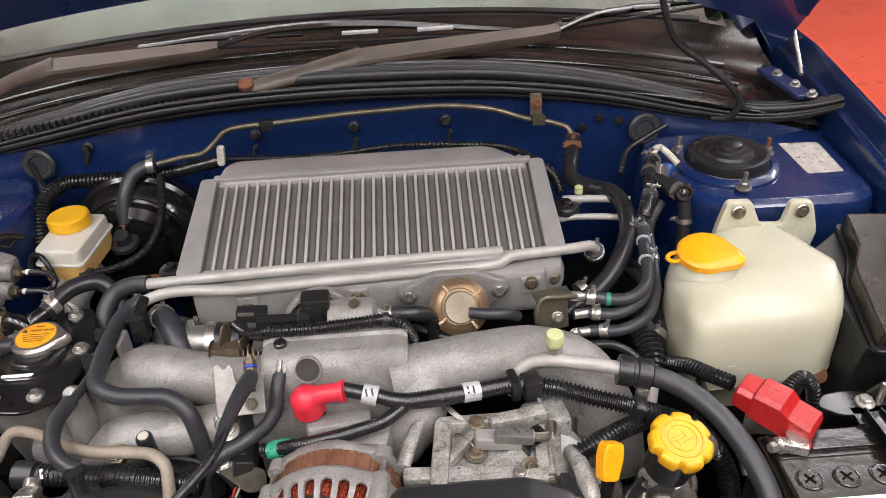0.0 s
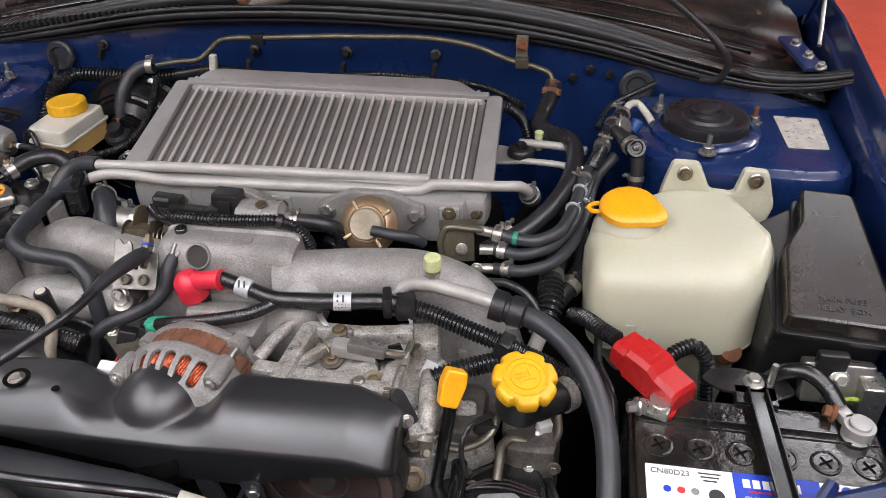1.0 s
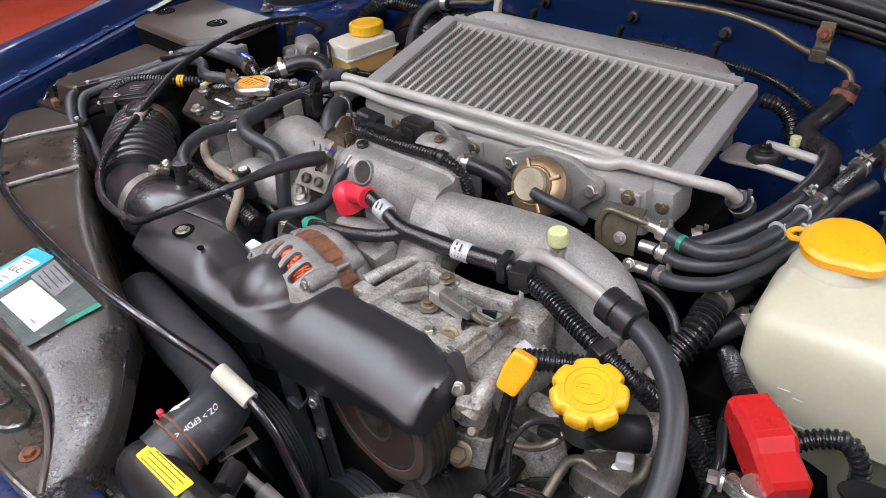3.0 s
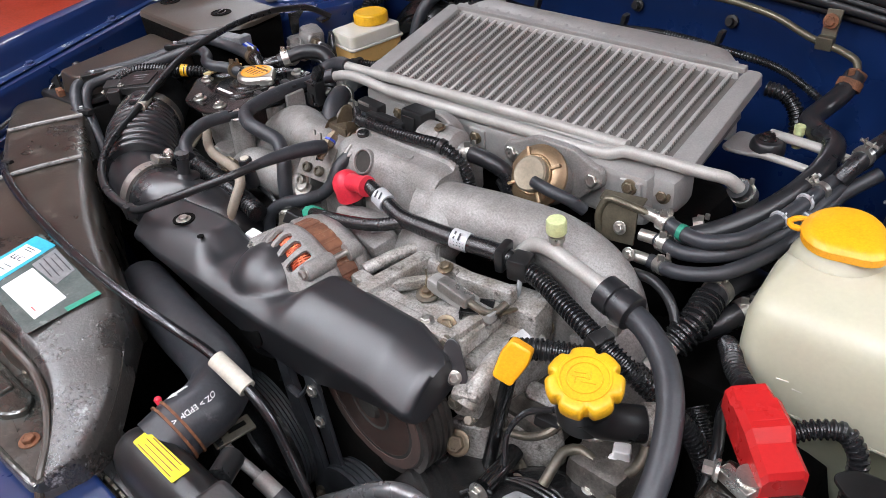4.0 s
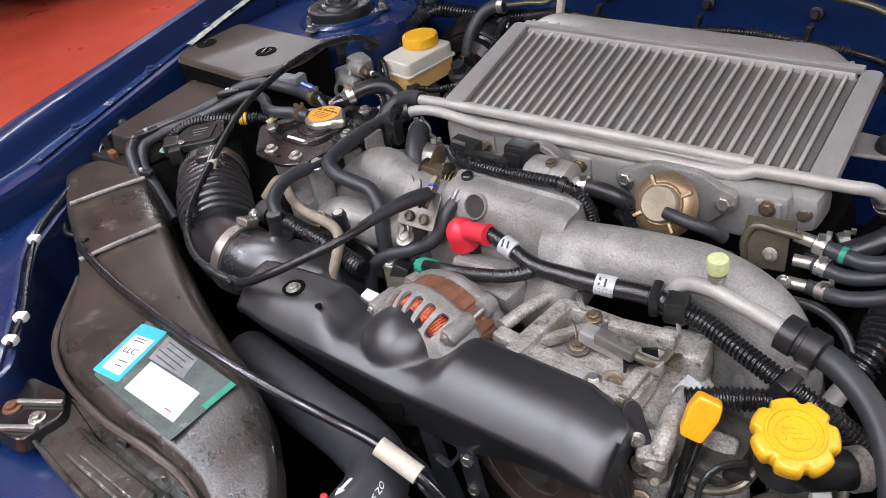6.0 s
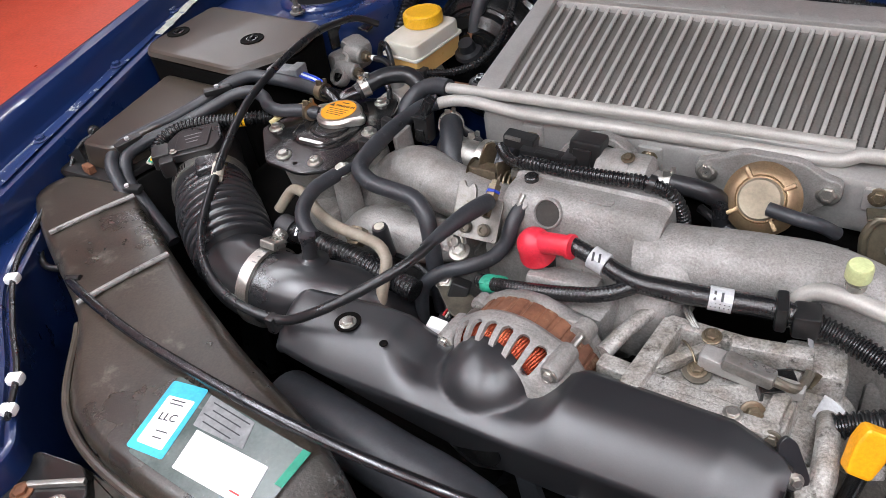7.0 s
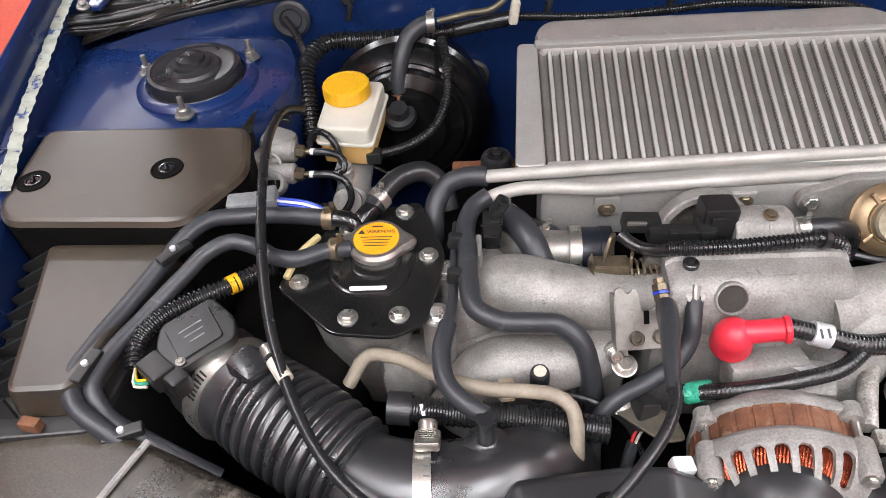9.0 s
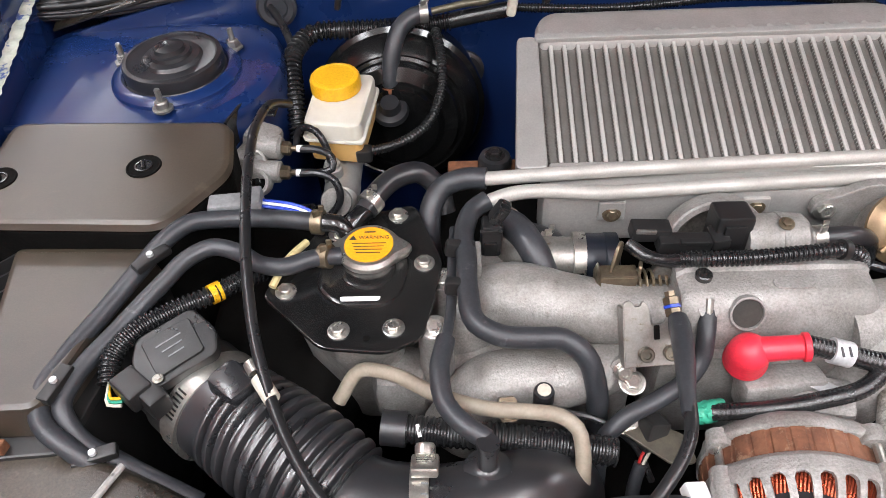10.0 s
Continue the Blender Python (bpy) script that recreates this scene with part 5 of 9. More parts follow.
hose("black_hose", [(-0.205, 0.735, 0.835), (-0.19, 0.715, 0.845), (-0.175, 0.69, 0.84), (-0.162, 0.668, 0.815), (-0.155, 0.655, 0.78)], 0.0135, RUBBER_GREY, "thick black rubber hose behind the manifold", bands=[((-0.199, 0.7275, 0.8395), (0.5, -0.7, 0.3), 0.0140, STEEL)])
hose("black_hose", [(-0.19, 0.73, 0.83), (-0.15, 0.705, 0.83), (-0.135, 0.68, 0.81), (-0.13, 0.66, 0.77)], 0.009, RUBBER, "black rubber hose behind the manifold", bands=[((-0.16, 0.7115, 0.83), (0.85, -0.5, 0), 0.0095, STEEL)])

# loom over the throttle
lm = hose("wiring_loom", [(-0.060, 0.640, 0.876), (-0.045, 0.638, 0.8775), (-0.005, 0.637, 0.8785), (0.045, 0.640, 0.880), (0.070, 0.642, 0.880), (0.086, 0.645, 0.872), (0.097, 0.650, 0.852), (0.10, 0.652, 0.82), (0.10, 0.645, 0.78)], 0.0062, SLEEVE, "black ribbed wiring loom over the manifold", "wiring", 12, (0.004, 0.0014))
part("tie", lathe([(0.0072, -0.003), (0.0085, -0.003), (0.0085, 0.003), (0.0072, 0.003)], 16, (0.071, 0.642, 0.880), (1, 0.1, -0.3)), PLASTIC, lm)
hose("black_hose", [(0.066, 0.684, 0.852), (0.085, 0.682, 0.855), (0.105, 0.684, 0.852), (0.12, 0.69, 0.84), (0.125, 0.69, 0.81)], 0.0095, RUBBER, "black rubber hose by the bypass valve", bands=[((0.072, 0.6835, 0.853), (1, 0, 0.1), 0.010, STEEL)])

# ---- alternator ----
AXA = Vector((0.10, 1.0, 0.0)).normalized()
AC0 = Vector((0.018, 0.505, 0.762))
alt = thing("alternator", tuple(AC0), "weathered aluminium alternator with copper windings showing through its slots", "alternator")
mA = aim(tuple(AC0), tuple(AXA))


def turned(deg):
    """The angle in the alternator's own frame of a direction seen from the front: 0 right, 90 up."""
    way = Vector((math.cos(math.radians(deg)), 0, math.sin(math.radians(deg))))
    return math.atan2(way.dot(mA.col[1].xyz), way.dot(mA.col[0].xyz))


lump = random.Random(4)
lumps = [1 + 0.035 * (lump.random() - 0.5) for _ in range(44 * 8)]
part("rear_housing", lathe([(0.060, 0.003), (0.0695, 0.005), (0.0705, 0.009), (0.0685, 0.015), (0.062, 0.022), (0.050, 0.031), (0.036, 0.040), (0.02, 0.045)], 44, tuple(AC0), tuple(AXA), lambda a, k: lumps[(k * 44 + int(a * 7)) % 352] + (0.07 * sum(max(0.0, math.cos(a - turned(d))) ** 40 for d in (49, 151)) if k < 5 else 0)), CAST_ROUGH, alt, "", 60)


def tooth(a, k):
    return 1.0 - 0.014 * (math.sin(a * 30) > 0.8)


part("stator_ring", lathe([(0.066, -0.020), (0.0685, -0.0195), (0.0685, 0.007), (0.066, 0.008)], 360, tuple(AC0), tuple(AXA), tooth), LAMINATION, alt, "rust-brown laminated stator ring")


def slot_gap(x, y, slots):
    """How far a point of the shell lies outside the nearest long round slot."""
    return min(math.hypot(x - cx, y - min(max(y, y0 + w), y1 - w)) - w for cx, y0, y1, w in slots)


def front_shell():
    prof = [(0.062, -0.016), (0.0705, -0.0165), (0.0735, -0.021), (0.0738, -0.032), (0.0722, -0.041), (0.0682, -0.050), (0.061, -0.0585), (0.051, -0.0655), (0.041, -0.0685)]
    run = [0.0]
    for p, q in zip(prof[:-1], prof[1:]):
        run.append(run[-1] + math.dist(p, q))
    mean = 0.063
    slots = [(math.radians(63.4 + 13.2 * k) * mean, 0.0265, 0.0560, 0.0047) for k in range(7)]
    slots += [(math.radians(d) * mean, 0.034, 0.047, 0.0034) for d in (14, 36, 168)]
    nd, ns = 460, 80
    vs, flat_ = [], []
    for i in range(nd + 1):
        for k in range(ns + 1):
            x, y = math.radians(-64 + 308 * i / nd) * mean, run[-1] * k / ns
            g = slot_gap(x, y, slots)
            if abs(g) < 0.00050:
                e = 0.0001
                gx = (slot_gap(x + e, y, slots) - g) / e
                gy = (slot_gap(x, y + e, slots) - g) / e
                x, y = x - g * gx, y - g * gy
            flat_.append((x, y))
            r, h = float(np.interp(y, run, [p[0] for p in prof])), float(np.interp(y, run, [p[1] for p in prof]))
            d = math.degrees(x / mean)
            bump = 0.05 * (math.exp(-((d - 49) / 9) ** 2) + math.exp(-((d - 151) / 9) ** 2))
            r *= 1 + bump * (1 - ease(0.030, 0.052, y))
            a = turned(d)
            vs.append((r * math.cos(a), r * math.sin(a), h))
    fs = []
    for i in range(nd):
        for k in range(ns):
            quad = (i * (ns + 1) + k, (i + 1) * (ns + 1) + k, (i + 1) * (ns + 1) + k + 1, i * (ns + 1) + k + 1)
            if slot_gap(sum(flat_[q][0] for q in quad) / 4, sum(flat_[q][1] for q in quad) / 4, slots) > 0:
                fs.append(quad)
    return moved((vs, fs), mA)


part("front_bracket", front_shell(), CAST_ROUGH, alt, "", 50, 0.0036)
part("front_face", lathe([(0.018, -0.068), (0.040, -0.069), (0.043, -0.064), (0.041, -0.058), (0.018, -0.058)], 44, tuple(AC0), tuple(AXA)), CAST_ROUGH, alt)
# near-black backing darkens the gaps between the windings
part("winding_bed", lathe([(0.040, -0.054), (0.052, -0.046), (0.060, -0.034), (0.060, -0.02)], 60, tuple(AC0), tuple(AXA)), GRIME_SHADE, alt)
for i in range(120):
    a = turned(30 + 140 * i / 119)
    w = 0.10 if i % 2 else -0.07
    loop = [(r * math.cos(a + d * w), r * math.sin(a + d * w), h) for r, h, d in ((0.063, -0.022, -1), (0.0675 - 0.0012 * (i % 2), -0.031, -0.7), (0.0642 - 0.0012 * (i % 2), -0.043, -0.1), (0.054, -0.054, 0.5), (0.046, -0.055, 1))]
    part("winding", moved(sweep(loop, 0.0012, 6, 0.005), mA), COPPER, alt)
for dg, rr in ((50, 0.074), (150, 0.072)):
    a = turned(dg)
    lug = part("lug", moved(lathe([(0.0080, -0.051), (0.0095, -0.049), (0.0100, -0.036), (0.0095, -0.020), (0.008, -0.018)], 20, (rr * math.cos(a), rr * math.sin(a), 0)), mA), CAST_ROUGH, alt)
    part("bolt", moved(bolt_geo((rr * math.cos(a), rr * math.sin(a), -0.051), (0, 0, -1), 0.0050, 0.005), mA), STEEL, lug)
    part("through_rod", moved(sweep([(rr * math.cos(a), rr * math.sin(a), -0.02), (rr * math.cos(a), rr * math.sin(a), 0.012)], 0.0034, 10), mA), STEEL, alt)
    part("rear_lug", moved(lathe([(0.0095, 0.0), (0.0105, 0.003), (0.0095, 0.014)], 18, (rr * 0.97 * math.cos(a), rr * 0.97 * math.sin(a), 0)), mA), CAST_ROUGH, alt)
part("pulley", lathe([(0.03, -0.105), (0.03, -0.075), (0.012, -0.07), (0.012, -0.05)], 30, tuple(AC0), tuple(AXA)), BLACKMETAL, alt)
part("terminal_block", add(boxy((0.018, 0.565, 0.798), (0.07, 0.03, 0.034), 0.007, (-15, 0, 6)), boxy((0.048, 0.555, 0.79), (0.05, 0.035, 0.04), 0.007, (10, 0, -10))), CAST_ROUGH, alt)
part("label_tag", boxy((0.046, 0.5575, 0.8125), (0.024, 0.013, 0.001), 0.0003, (-5, 0, -35)), SILVERTAPE, alt)
gp = solo("plug", boxy((-0.086, 0.540, 0.775), (0.02, 0.020, 0.028), 0.003, (-20, 20, 15)), PLASTIC, "black wiring plug with thin wires beside the alternator", "plug")
part("wire", sweep([(-0.090, 0.532, 0.765), (-0.095, 0.526, 0.759), (-0.098, 0.520, 0.752)], 0.0014, 6), REDINK, gp)
part("wire", sweep([(-0.086, 0.531, 0.765), (-0.091, 0.525, 0.759), (-0.095, 0.520, 0.752)], 0.0014, 6), IVORY, gp)
part("sleeve", sweep([(-0.0945, 0.523, 0.755), (-0.099, 0.515, 0.744), (-0.103, 0.50, 0.72)], 0.0058, 12), RUBBER_GREY, gp)
crumple = random.Random(7)
for k in range(5):
    a0 = crumple.uniform(0, 6.28)
    ring_ = [(0.0072 + crumple.uniform(-0.001, 0.0022), -0.010 + 0.004 * m_) for m_ in range(6)]
    wob = [crumple.uniform(0.85, 1.18) for _ in range(18)]
    geo = lathe(ring_, 18, (-0.046 + 0.0012 * k, 0.5415 + 0.0006 * k, 0.8015), (1, 0.05 + 0.1 * k, 0.15 - 0.06 * k), lambda a, q: wob[int(a * 2.86) % 18])
    part("green_tape", geo, GREENTAPE, gp, "crumpled green tape", 60)
solo("plug", boxy((-0.068, 0.476, 0.795), (0.018, 0.014, 0.012), 0.002, (0, 15, 10)), WHITE, "small white plastic plug by the belt cover", "plug")

# ---- main harness with its red boot ----
hn = thing("battery_harness", (0.03, 0.57, 0.85), "black taped cable harness with white ring labels", "wiring")
part("taped_cable", sweep([(0.026, 0.571, 0.850), (0.055, 0.566, 0.844), (0.086, 0.560, 0.838), (0.12, 0.565, 0.834), (0.16, 0.573, 0.831), (0.20, 0.583, 0.827), (0.224, 0.586, 0.822)], [0.0078, 0.0078, 0.0085, 0.0095, 0.0095, 0.0098, 0.0095], 16, rib=(0.0034, 0.0003)), TAPE, hn)
part("ribbed_sleeve", sweep([(0.222, 0.586, 0.822), (0.25, 0.582, 0.818), (0.285, 0.570, 0.814), (0.323, 0.557, 0.810), (0.356, 0.553, 0.798), (0.39, 0.56, 0.772), (0.42, 0.57, 0.735), (0.44, 0.575, 0.69)], 0.0088, 14, rib=(0.0045, 0.002)), SLEEVE, hn)
part("branch_cable", sweep([(0.090, 0.559, 0.834), (0.068, 0.543, 0.830), (0.035, 0.537, 0.823), (-0.005, 0.535, 0.815), (-0.04, 0.540, 0.804), (-0.062, 0.545, 0.797)], 0.0070, 12, rib=(0.0034, 0.0003)), TAPE, hn)
for p, q in (((0.046, 0.5675, 0.846), (0.061, 0.565, 0.8425)), ((0.148, 0.571, 0.832), (0.166, 0.575, 0.8305))):
    b = part("ring_label", sweep([p, q], 0.0103, 18), SILVERTAPE, hn)
    v = Vector(p).lerp(Vector(q), 0.5)
    for k in range(2):
        part("print_and_glint_bar", boxy((v.x - 0.003 + 0.006 * k, v.y - 0.006, v.z + 0.0087), (0.002, 0.008, 0.0006), 0.0002, (35, 0, 10)), INK, b)
boot = part("boot", add(lathe([(0.0162, -0.0165), (0.0176, -0.016), (0.0176, -0.012), (0.0164, -0.010), (0.0164, 0.0), (0.0150, 0.0065), (0.011, 0.012), (0.0055, 0.015), (0.001, 0.0158)], 32, (-0.0135, 0.5725, 0.8375), (-0.1, -0.25, 1)), sweep([(-0.008, 0.5725, 0.841), (0.010, 0.5695, 0.847), (0.026, 0.568, 0.850)], [0.0105, 0.0098, 0.0098], 20), lathe([(0.0098, 0), (0.0116, 0.001), (0.0116, 0.005), (0.0098, 0.006)], 20, (0.023, 0.568, 0.8497), (1, -0.08, 0.15))), REDBOOT, hn, "bright red rubber terminal boot")
part("terminal", lathe([(0.008, -0.03), (0.008, 0.0)], 12, (-0.004, 0.578, 0.83)), BLACKMETAL, boot)
part("saddle", boxy((0.222, 0.585, 0.822), (0.022, 0.024, 0.024), 0.004, (0, 0, 12)), PLASTIC, hn)
part("saddle", boxy((0.203, 0.583, 0.827), (0.010, 0.026, 0.026), 0.003, (0, 0, 12)), PLASTIC, hn)
part("saddle", boxy((0.330, 0.5555, 0.807), (0.014, 0.024, 0.022), 0.003, (0, 20, -15)), PLASTIC, hn)
part("foil_strip", sweep([(0.228, 0.576, 0.815), (0.232, 0.568, 0.805), (0.230, 0.562, 0.798)], 0.0025, 8, flat=0.3), GREYLABEL, hn)
hose("wiring_loom", [(0.262, 0.520, 0.785), (0.285, 0.53, 0.790), (0.315, 0.545, 0.79), (0.345, 0.562, 0.783), (0.37, 0.575, 0.77)], 0.0095, SLEEVE, "black ribbed wiring sleeve behind the oil cap", "wiring", 14, (0.0045, 0.002))

# ---- pump bracket beside the alternator ----
pb = thing("pump_bracket", (0.17, 0.52, 0.75), "open cast aluminium pump bracket, dirty and oxidised", "bracket")
part("frame", add(boxy((0.122, 0.512, 0.798), (0.018, 0.085, 0.035), 0.004, (0, 0, -6)), boxy((0.175, 0.478, 0.795), (0.11, 0.016, 0.03), 0.004, (0, 0, 2)), boxy((0.222, 0.51, 0.790), (0.014, 0.075, 0.03), 0.004, (0, 0, -4)), boxy((0.17, 0.553, 0.796), (0.10, 0.014, 0.035), 0.004), boxy((0.145, 0.525, 0.803), (0.07, 0.010, 0.012), 0.003, (0, 0, 50))), CAST_DIRTY, pb)
part("web_plate", boxy((0.178, 0.512, 0.787), (0.112, 0.080, 0.010), 0.003, (4, 0, 0)), CAST_DIRTY, pb)
part("deck_pad", slab([(0.160, 0.484), (0.232, 0.486), (0.234, 0.520), (0.198, 0.524), (0.166, 0.508)], 0.786, 0.799, 0.005, 0.002, 0.003), CAST_DIRTY, pb)
part("solenoid", add(boxy((0.185, 0.528, 0.806), (0.058, 0.018, 0.016), 0.004, (0, 4, -2)), boxy((0.222, 0.526, 0.804), (0.03, 0.012, 0.011), 0.002)), COOLER, pb)
part("wire_clip", sweep([(0.138, 0.54, 0.806), (0.143, 0.534, 0.811), (0.150, 0.528, 0.809), (0.155, 0.521, 0.806)], 0.0010, 6), BRASS, pb)
part("bracket_strap", sweep([(0.232, 0.560, 0.79), (0.240, 0.55, 0.80), (0.236, 0.535, 0.802)], 0.005, 8, flat=0.4), BRASS, pb)
bolts(pb, [(0.176, 0.505, 0.786), (0.196, 0.480, 0.81)], STEEL, (0, -0.1, 1), 0.005, 0.005)
bolts(pb, [(0.226, 0.475, 0.804)], OLIVE_STEEL, (0, -1, 0.3), 0.005, 0.006)
part("connector", boxy((0.196, 0.520, 0.818), (0.040, 0.014, 0.013), 0.003, (0, 5, -4)), BRACKET, pb, "pale grey wiring connector")
part("connector_lead", sweep([(0.214, 0.519, 0.816), (0.226, 0.520, 0.812), (0.233, 0.528, 0.806), (0.236, 0.545, 0.808)], 0.004, 10), OLIVE_STEEL, pb)
part("bridge", boxy((0.205, 0.553, 0.808), (0.062, 0.015, 0.016), 0.003, (0, 0, 10)), CAST_DIRTY, pb)
part("rear_block", boxy((0.236, 0.570, 0.770), (0.050, 0.040, 0.060), 0.008, (0, 0, 10)), CAST_DIRTY, pb)
bolts(pb, [(0.150, 0.497, 0.788), (0.205, 0.500, 0.788), (0.160, 0.545, 0.815)], BRASS, (0, -0.2, 1), 0.0055, 0.006)
for k in range(3):
    part("rib", boxy((0.138 + 0.028 * k, 0.486, 0.782), (0.005, 0.004, 0.022), 0.0015, (20, 0, 0)), CAST_DIRTY, pb)
part("strut", sweep([(0.082, 0.505, 0.800), (0.092, 0.535, 0.804), (0.104, 0.562, 0.806), (0.120, 0.578, 0.804)], [0.009, 0.0085, 0.0085, 0.010], 14, flat=0.8), CAST_DIRTY, pb)
part("front_rail", boxy((0.142, 0.490, 0.800), (0.118, 0.017, 0.014), 0.004, (0, 0, -4)), CAST_DIRTY, pb)
part("washer_plate", lathe([(0.012, -0.001), (0.012, 0.001), (0.0105, 0.0015)], 22, (0.157, 0.521, 0.797), (0.05, -0.2, 1)), OLIVE_STEEL, pb)
part("bolt", bolt_geo((0.157, 0.521, 0.7985), (0.05, -0.2, 1), 0.0055, 0.006), BRASS, pb)
part("black_clip", add(boxy((0.216, 0.528, 0.806), (0.030, 0.022, 0.003), 0.001, (0, 0, 30)), boxy((0.204, 0.520, 0.799), (0.003, 0.024, 0.018), 0.001, (0, 0, 30))), BLACKMETAL, pb)
for k in range(3):
    part("lead", sweep([(0.128 + 0.0026 * k, 0.574, 0.812), (0.130 + 0.0026 * k, 0.565, 0.818), (0.136 + 0.0026 * k, 0.556, 0.818), (0.144 + 0.002 * k, 0.550, 0.815)], 0.0011, 6), BRACKET, pb)
pump = thing("steering_pump", (0.24, 0.52, 0.74), "grey cast steering pump with a paper label", "pump")
part("body", lathe([(0.030, -0.045), (0.036, -0.040), (0.037, 0.0), (0.036, 0.035), (0.030, 0.040)], 36, (0.236, 0.535, 0.742), (0.15, 1, 0.05)), CAST_DIRTY, pump)
part("arm", sweep([(0.256, 0.530, 0.780), (0.261, 0.500, 0.786), (0.264, 0.475, 0.780), (0.263, 0.455, 0.765)], [0.008, 0.009, 0.010, 0.010], 14), CAST_DIRTY, pump)
part("arm_block", boxy((0.257, 0.468, 0.765), (0.026, 0.030, 0.034), 0.005, (10, 0, 20)), CAST_DIRTY, pump)
part("valve_cap", slab([(-0.017, -0.009), (0.017, -0.009), (0.017, 0.009), (-0.017, 0.009)], 0.0, 0.006, 0.008, 0.002, m=pose(0.288, 0.534, 0.730, 25, 10, 12)), CAST_DIRTY, pump)
part("label_tag", boxy((0.2565, 0.540, 0.7735), (0.022, 0.026, 0.0008), 0.0003, (4, 33, -8)), SILVERTAPE, pump)
part("lower_body", add(boxy((0.245, 0.50, 0.725), (0.04, 0.05, 0.06), 0.010), boxy((0.265, 0.54, 0.69), (0.10, 0.08, 0.08), 0.012)), OILY, pump)
part("pressure_pipe", sweep([(0.334, 0.472, 0.700), (0.335, 0.486, 0.712), (0.336, 0.503, 0.718), (0.345, 0.512, 0.718), (0.361, 0.511, 0.715), (0.378, 0.511, 0.712), (0.391, 0.524, 0.714), (0.390, 0.545, 0.724), (0.384, 0.560, 0.74)], 0.005, 12), OLIVE_STEEL, pump)
part("fitting", lathe([(0.006, 0), (0.006, 0.009), (0.004, 0.010), (0.004, 0.014)], 6, (0.262, 0.462, 0.742), (0.3, -0.6, 0.6)), OLIVE_STEEL, pump)
part("wire", sweep([(0.325, 0.50, 0.765), (0.305, 0.485, 0.76), (0.298, 0.47, 0.745), (0.305, 0.455, 0.72)], 0.0028, 8), CABLE, pump)
part("plug", boxy((0.318, 0.500, 0.745), (0.024, 0.012, 0.012), 0.003, (0, 10, 15)), PLASTIC, pump)
part("white_plug", add(boxy((0.377, 0.528, 0.724), (0.016, 0.012, 0.018), 0.003, (10, 0, 25)), boxy((0.372, 0.522, 0.716), (0.010, 0.010, 0.010), 0.003, (30, 20, 0))), WHITE, pump, "white wiring plug")
bolts(pump, [(0.253, 0.453, 0.765), (0.30, 0.483, 0.69)], OLIVE_STEEL, (0, -1, 0.2), 0.0055, 0.006)

# ---- black belt cover ----
cover = thing("belt_cover", (0.03, 0.42, 0.74), "satin black plastic belt cover with a round dome", "cover")


def cover_top(x, y, yf, yb):
    """Height of the cover: two raised decks, a low saddle between them and a dome in the saddle."""
    left = 1 - ease(-0.088 + 0.35 * max(0, 0.425 - y), -0.046 + 0.35 * max(0, 0.425 - y), x)
    right = ease(0.050, 0.084, x + 0.10 * (0.44 - y))
    roll = 0.029 * max(0.0, 1 - (y - yf) / 0.048) ** 2
    deck = 0.8175 - roll
    saddle = 0.7985 - 0.010 * max(0.0, 1 - (y - yf) / 0.022) ** 2 - 0.006 * ease(yb - 0.012, yb + 0.004, y)
    z = saddle + (deck - saddle) * max(left, right)
    z -= 0.26 * max(0.0, x - 0.200) + 0.05 * max(0.0, x - 0.238) + 0.012 * (1 - ease(-0.214, -0.196, x))
    z -= 0.0045 * ease(yb - 0.007, yb, y)
    r = math.hypot(x - 0.005, y - 0.4475) / 0.0425
    dome = 0.7955 + 0.0315 * max(0.0, 1 - r * r) ** 0.62 if r < 1 else 0.0
    h = max(-1.0, min(1.0, (dome - z) / 0.005))
    return z if h <= -1 else (dome if h >= 1 else z + 0.005 * (1 + h) ** 2 / 4)


def cover_shell():
    rings = []
    for i in range(121):
        x = -0.214 + 0.4585 * i / 120
        tip = ease(0.228, 0.2445, x)
        yf = float(np.interp(x, (-0.214, -0.205, -0.15, 0.05, 0.21, 0.2445), (0.412, 0.397, 0.391, 0.393, 0.400, 0.4015))) + 0.006 * tip ** 4
        yb = float(np.interp(x, (-0.214, -0.204, -0.12, -0.07, -0.04, 0.04, 0.075, 0.20, 0.2445), (0.440, 0.455, 0.466, 0.466, 0.474, 0.474, 0.4735, 0.4735, 0.464))) - 0.005 * tip ** 4
        zb = float(np.interp(x, (-0.214, -0.10, 0.02, 0.10, 0.16, 0.2445), (0.775, 0.752, 0.732, 0.728, 0.748, 0.760)))
        row = [(x, yf + 0.014, zb), (x, yf + 0.010, zb + 0.003)]
        z0 = cover_top(x, yf, yf, yb)
        row += [(x, yf + 0.003, z0 - 0.010), (x, yf + 0.001, z0 - 0.004)]
        for k in range(34):
            y = yf + 0.001 + (yb - yf - 0.001) * k / 33
            row.append((x, y, cover_top(x, y, yf, yb)))
        zk = row[-1][2]
        row += [(x, yb + 0.001, zk - 0.004), (x, yb + 0.002, zk - 0.03), (x, yb + 0.001, zb + 0.012)]
        rings.append(row)
    return loft(rings)


part("shell", cover_shell(), SATIN, cover, "", 60)
# flat near-black discs stand for the shade inside the cup and holes
cup = part("bolt_cup", lathe([(0.0125, 0.8172), (0.0125, 0.8182), (0.011, 0.8184), (0.0005, 0.8181)], 28, (-0.132, 0.431, 0)), GRIME_SHADE, cover)
part("bolt", bolt_geo((-0.131, 0.430, 0.818), (0, 0, 1), 0.0055, 0.004), STEEL, cup)
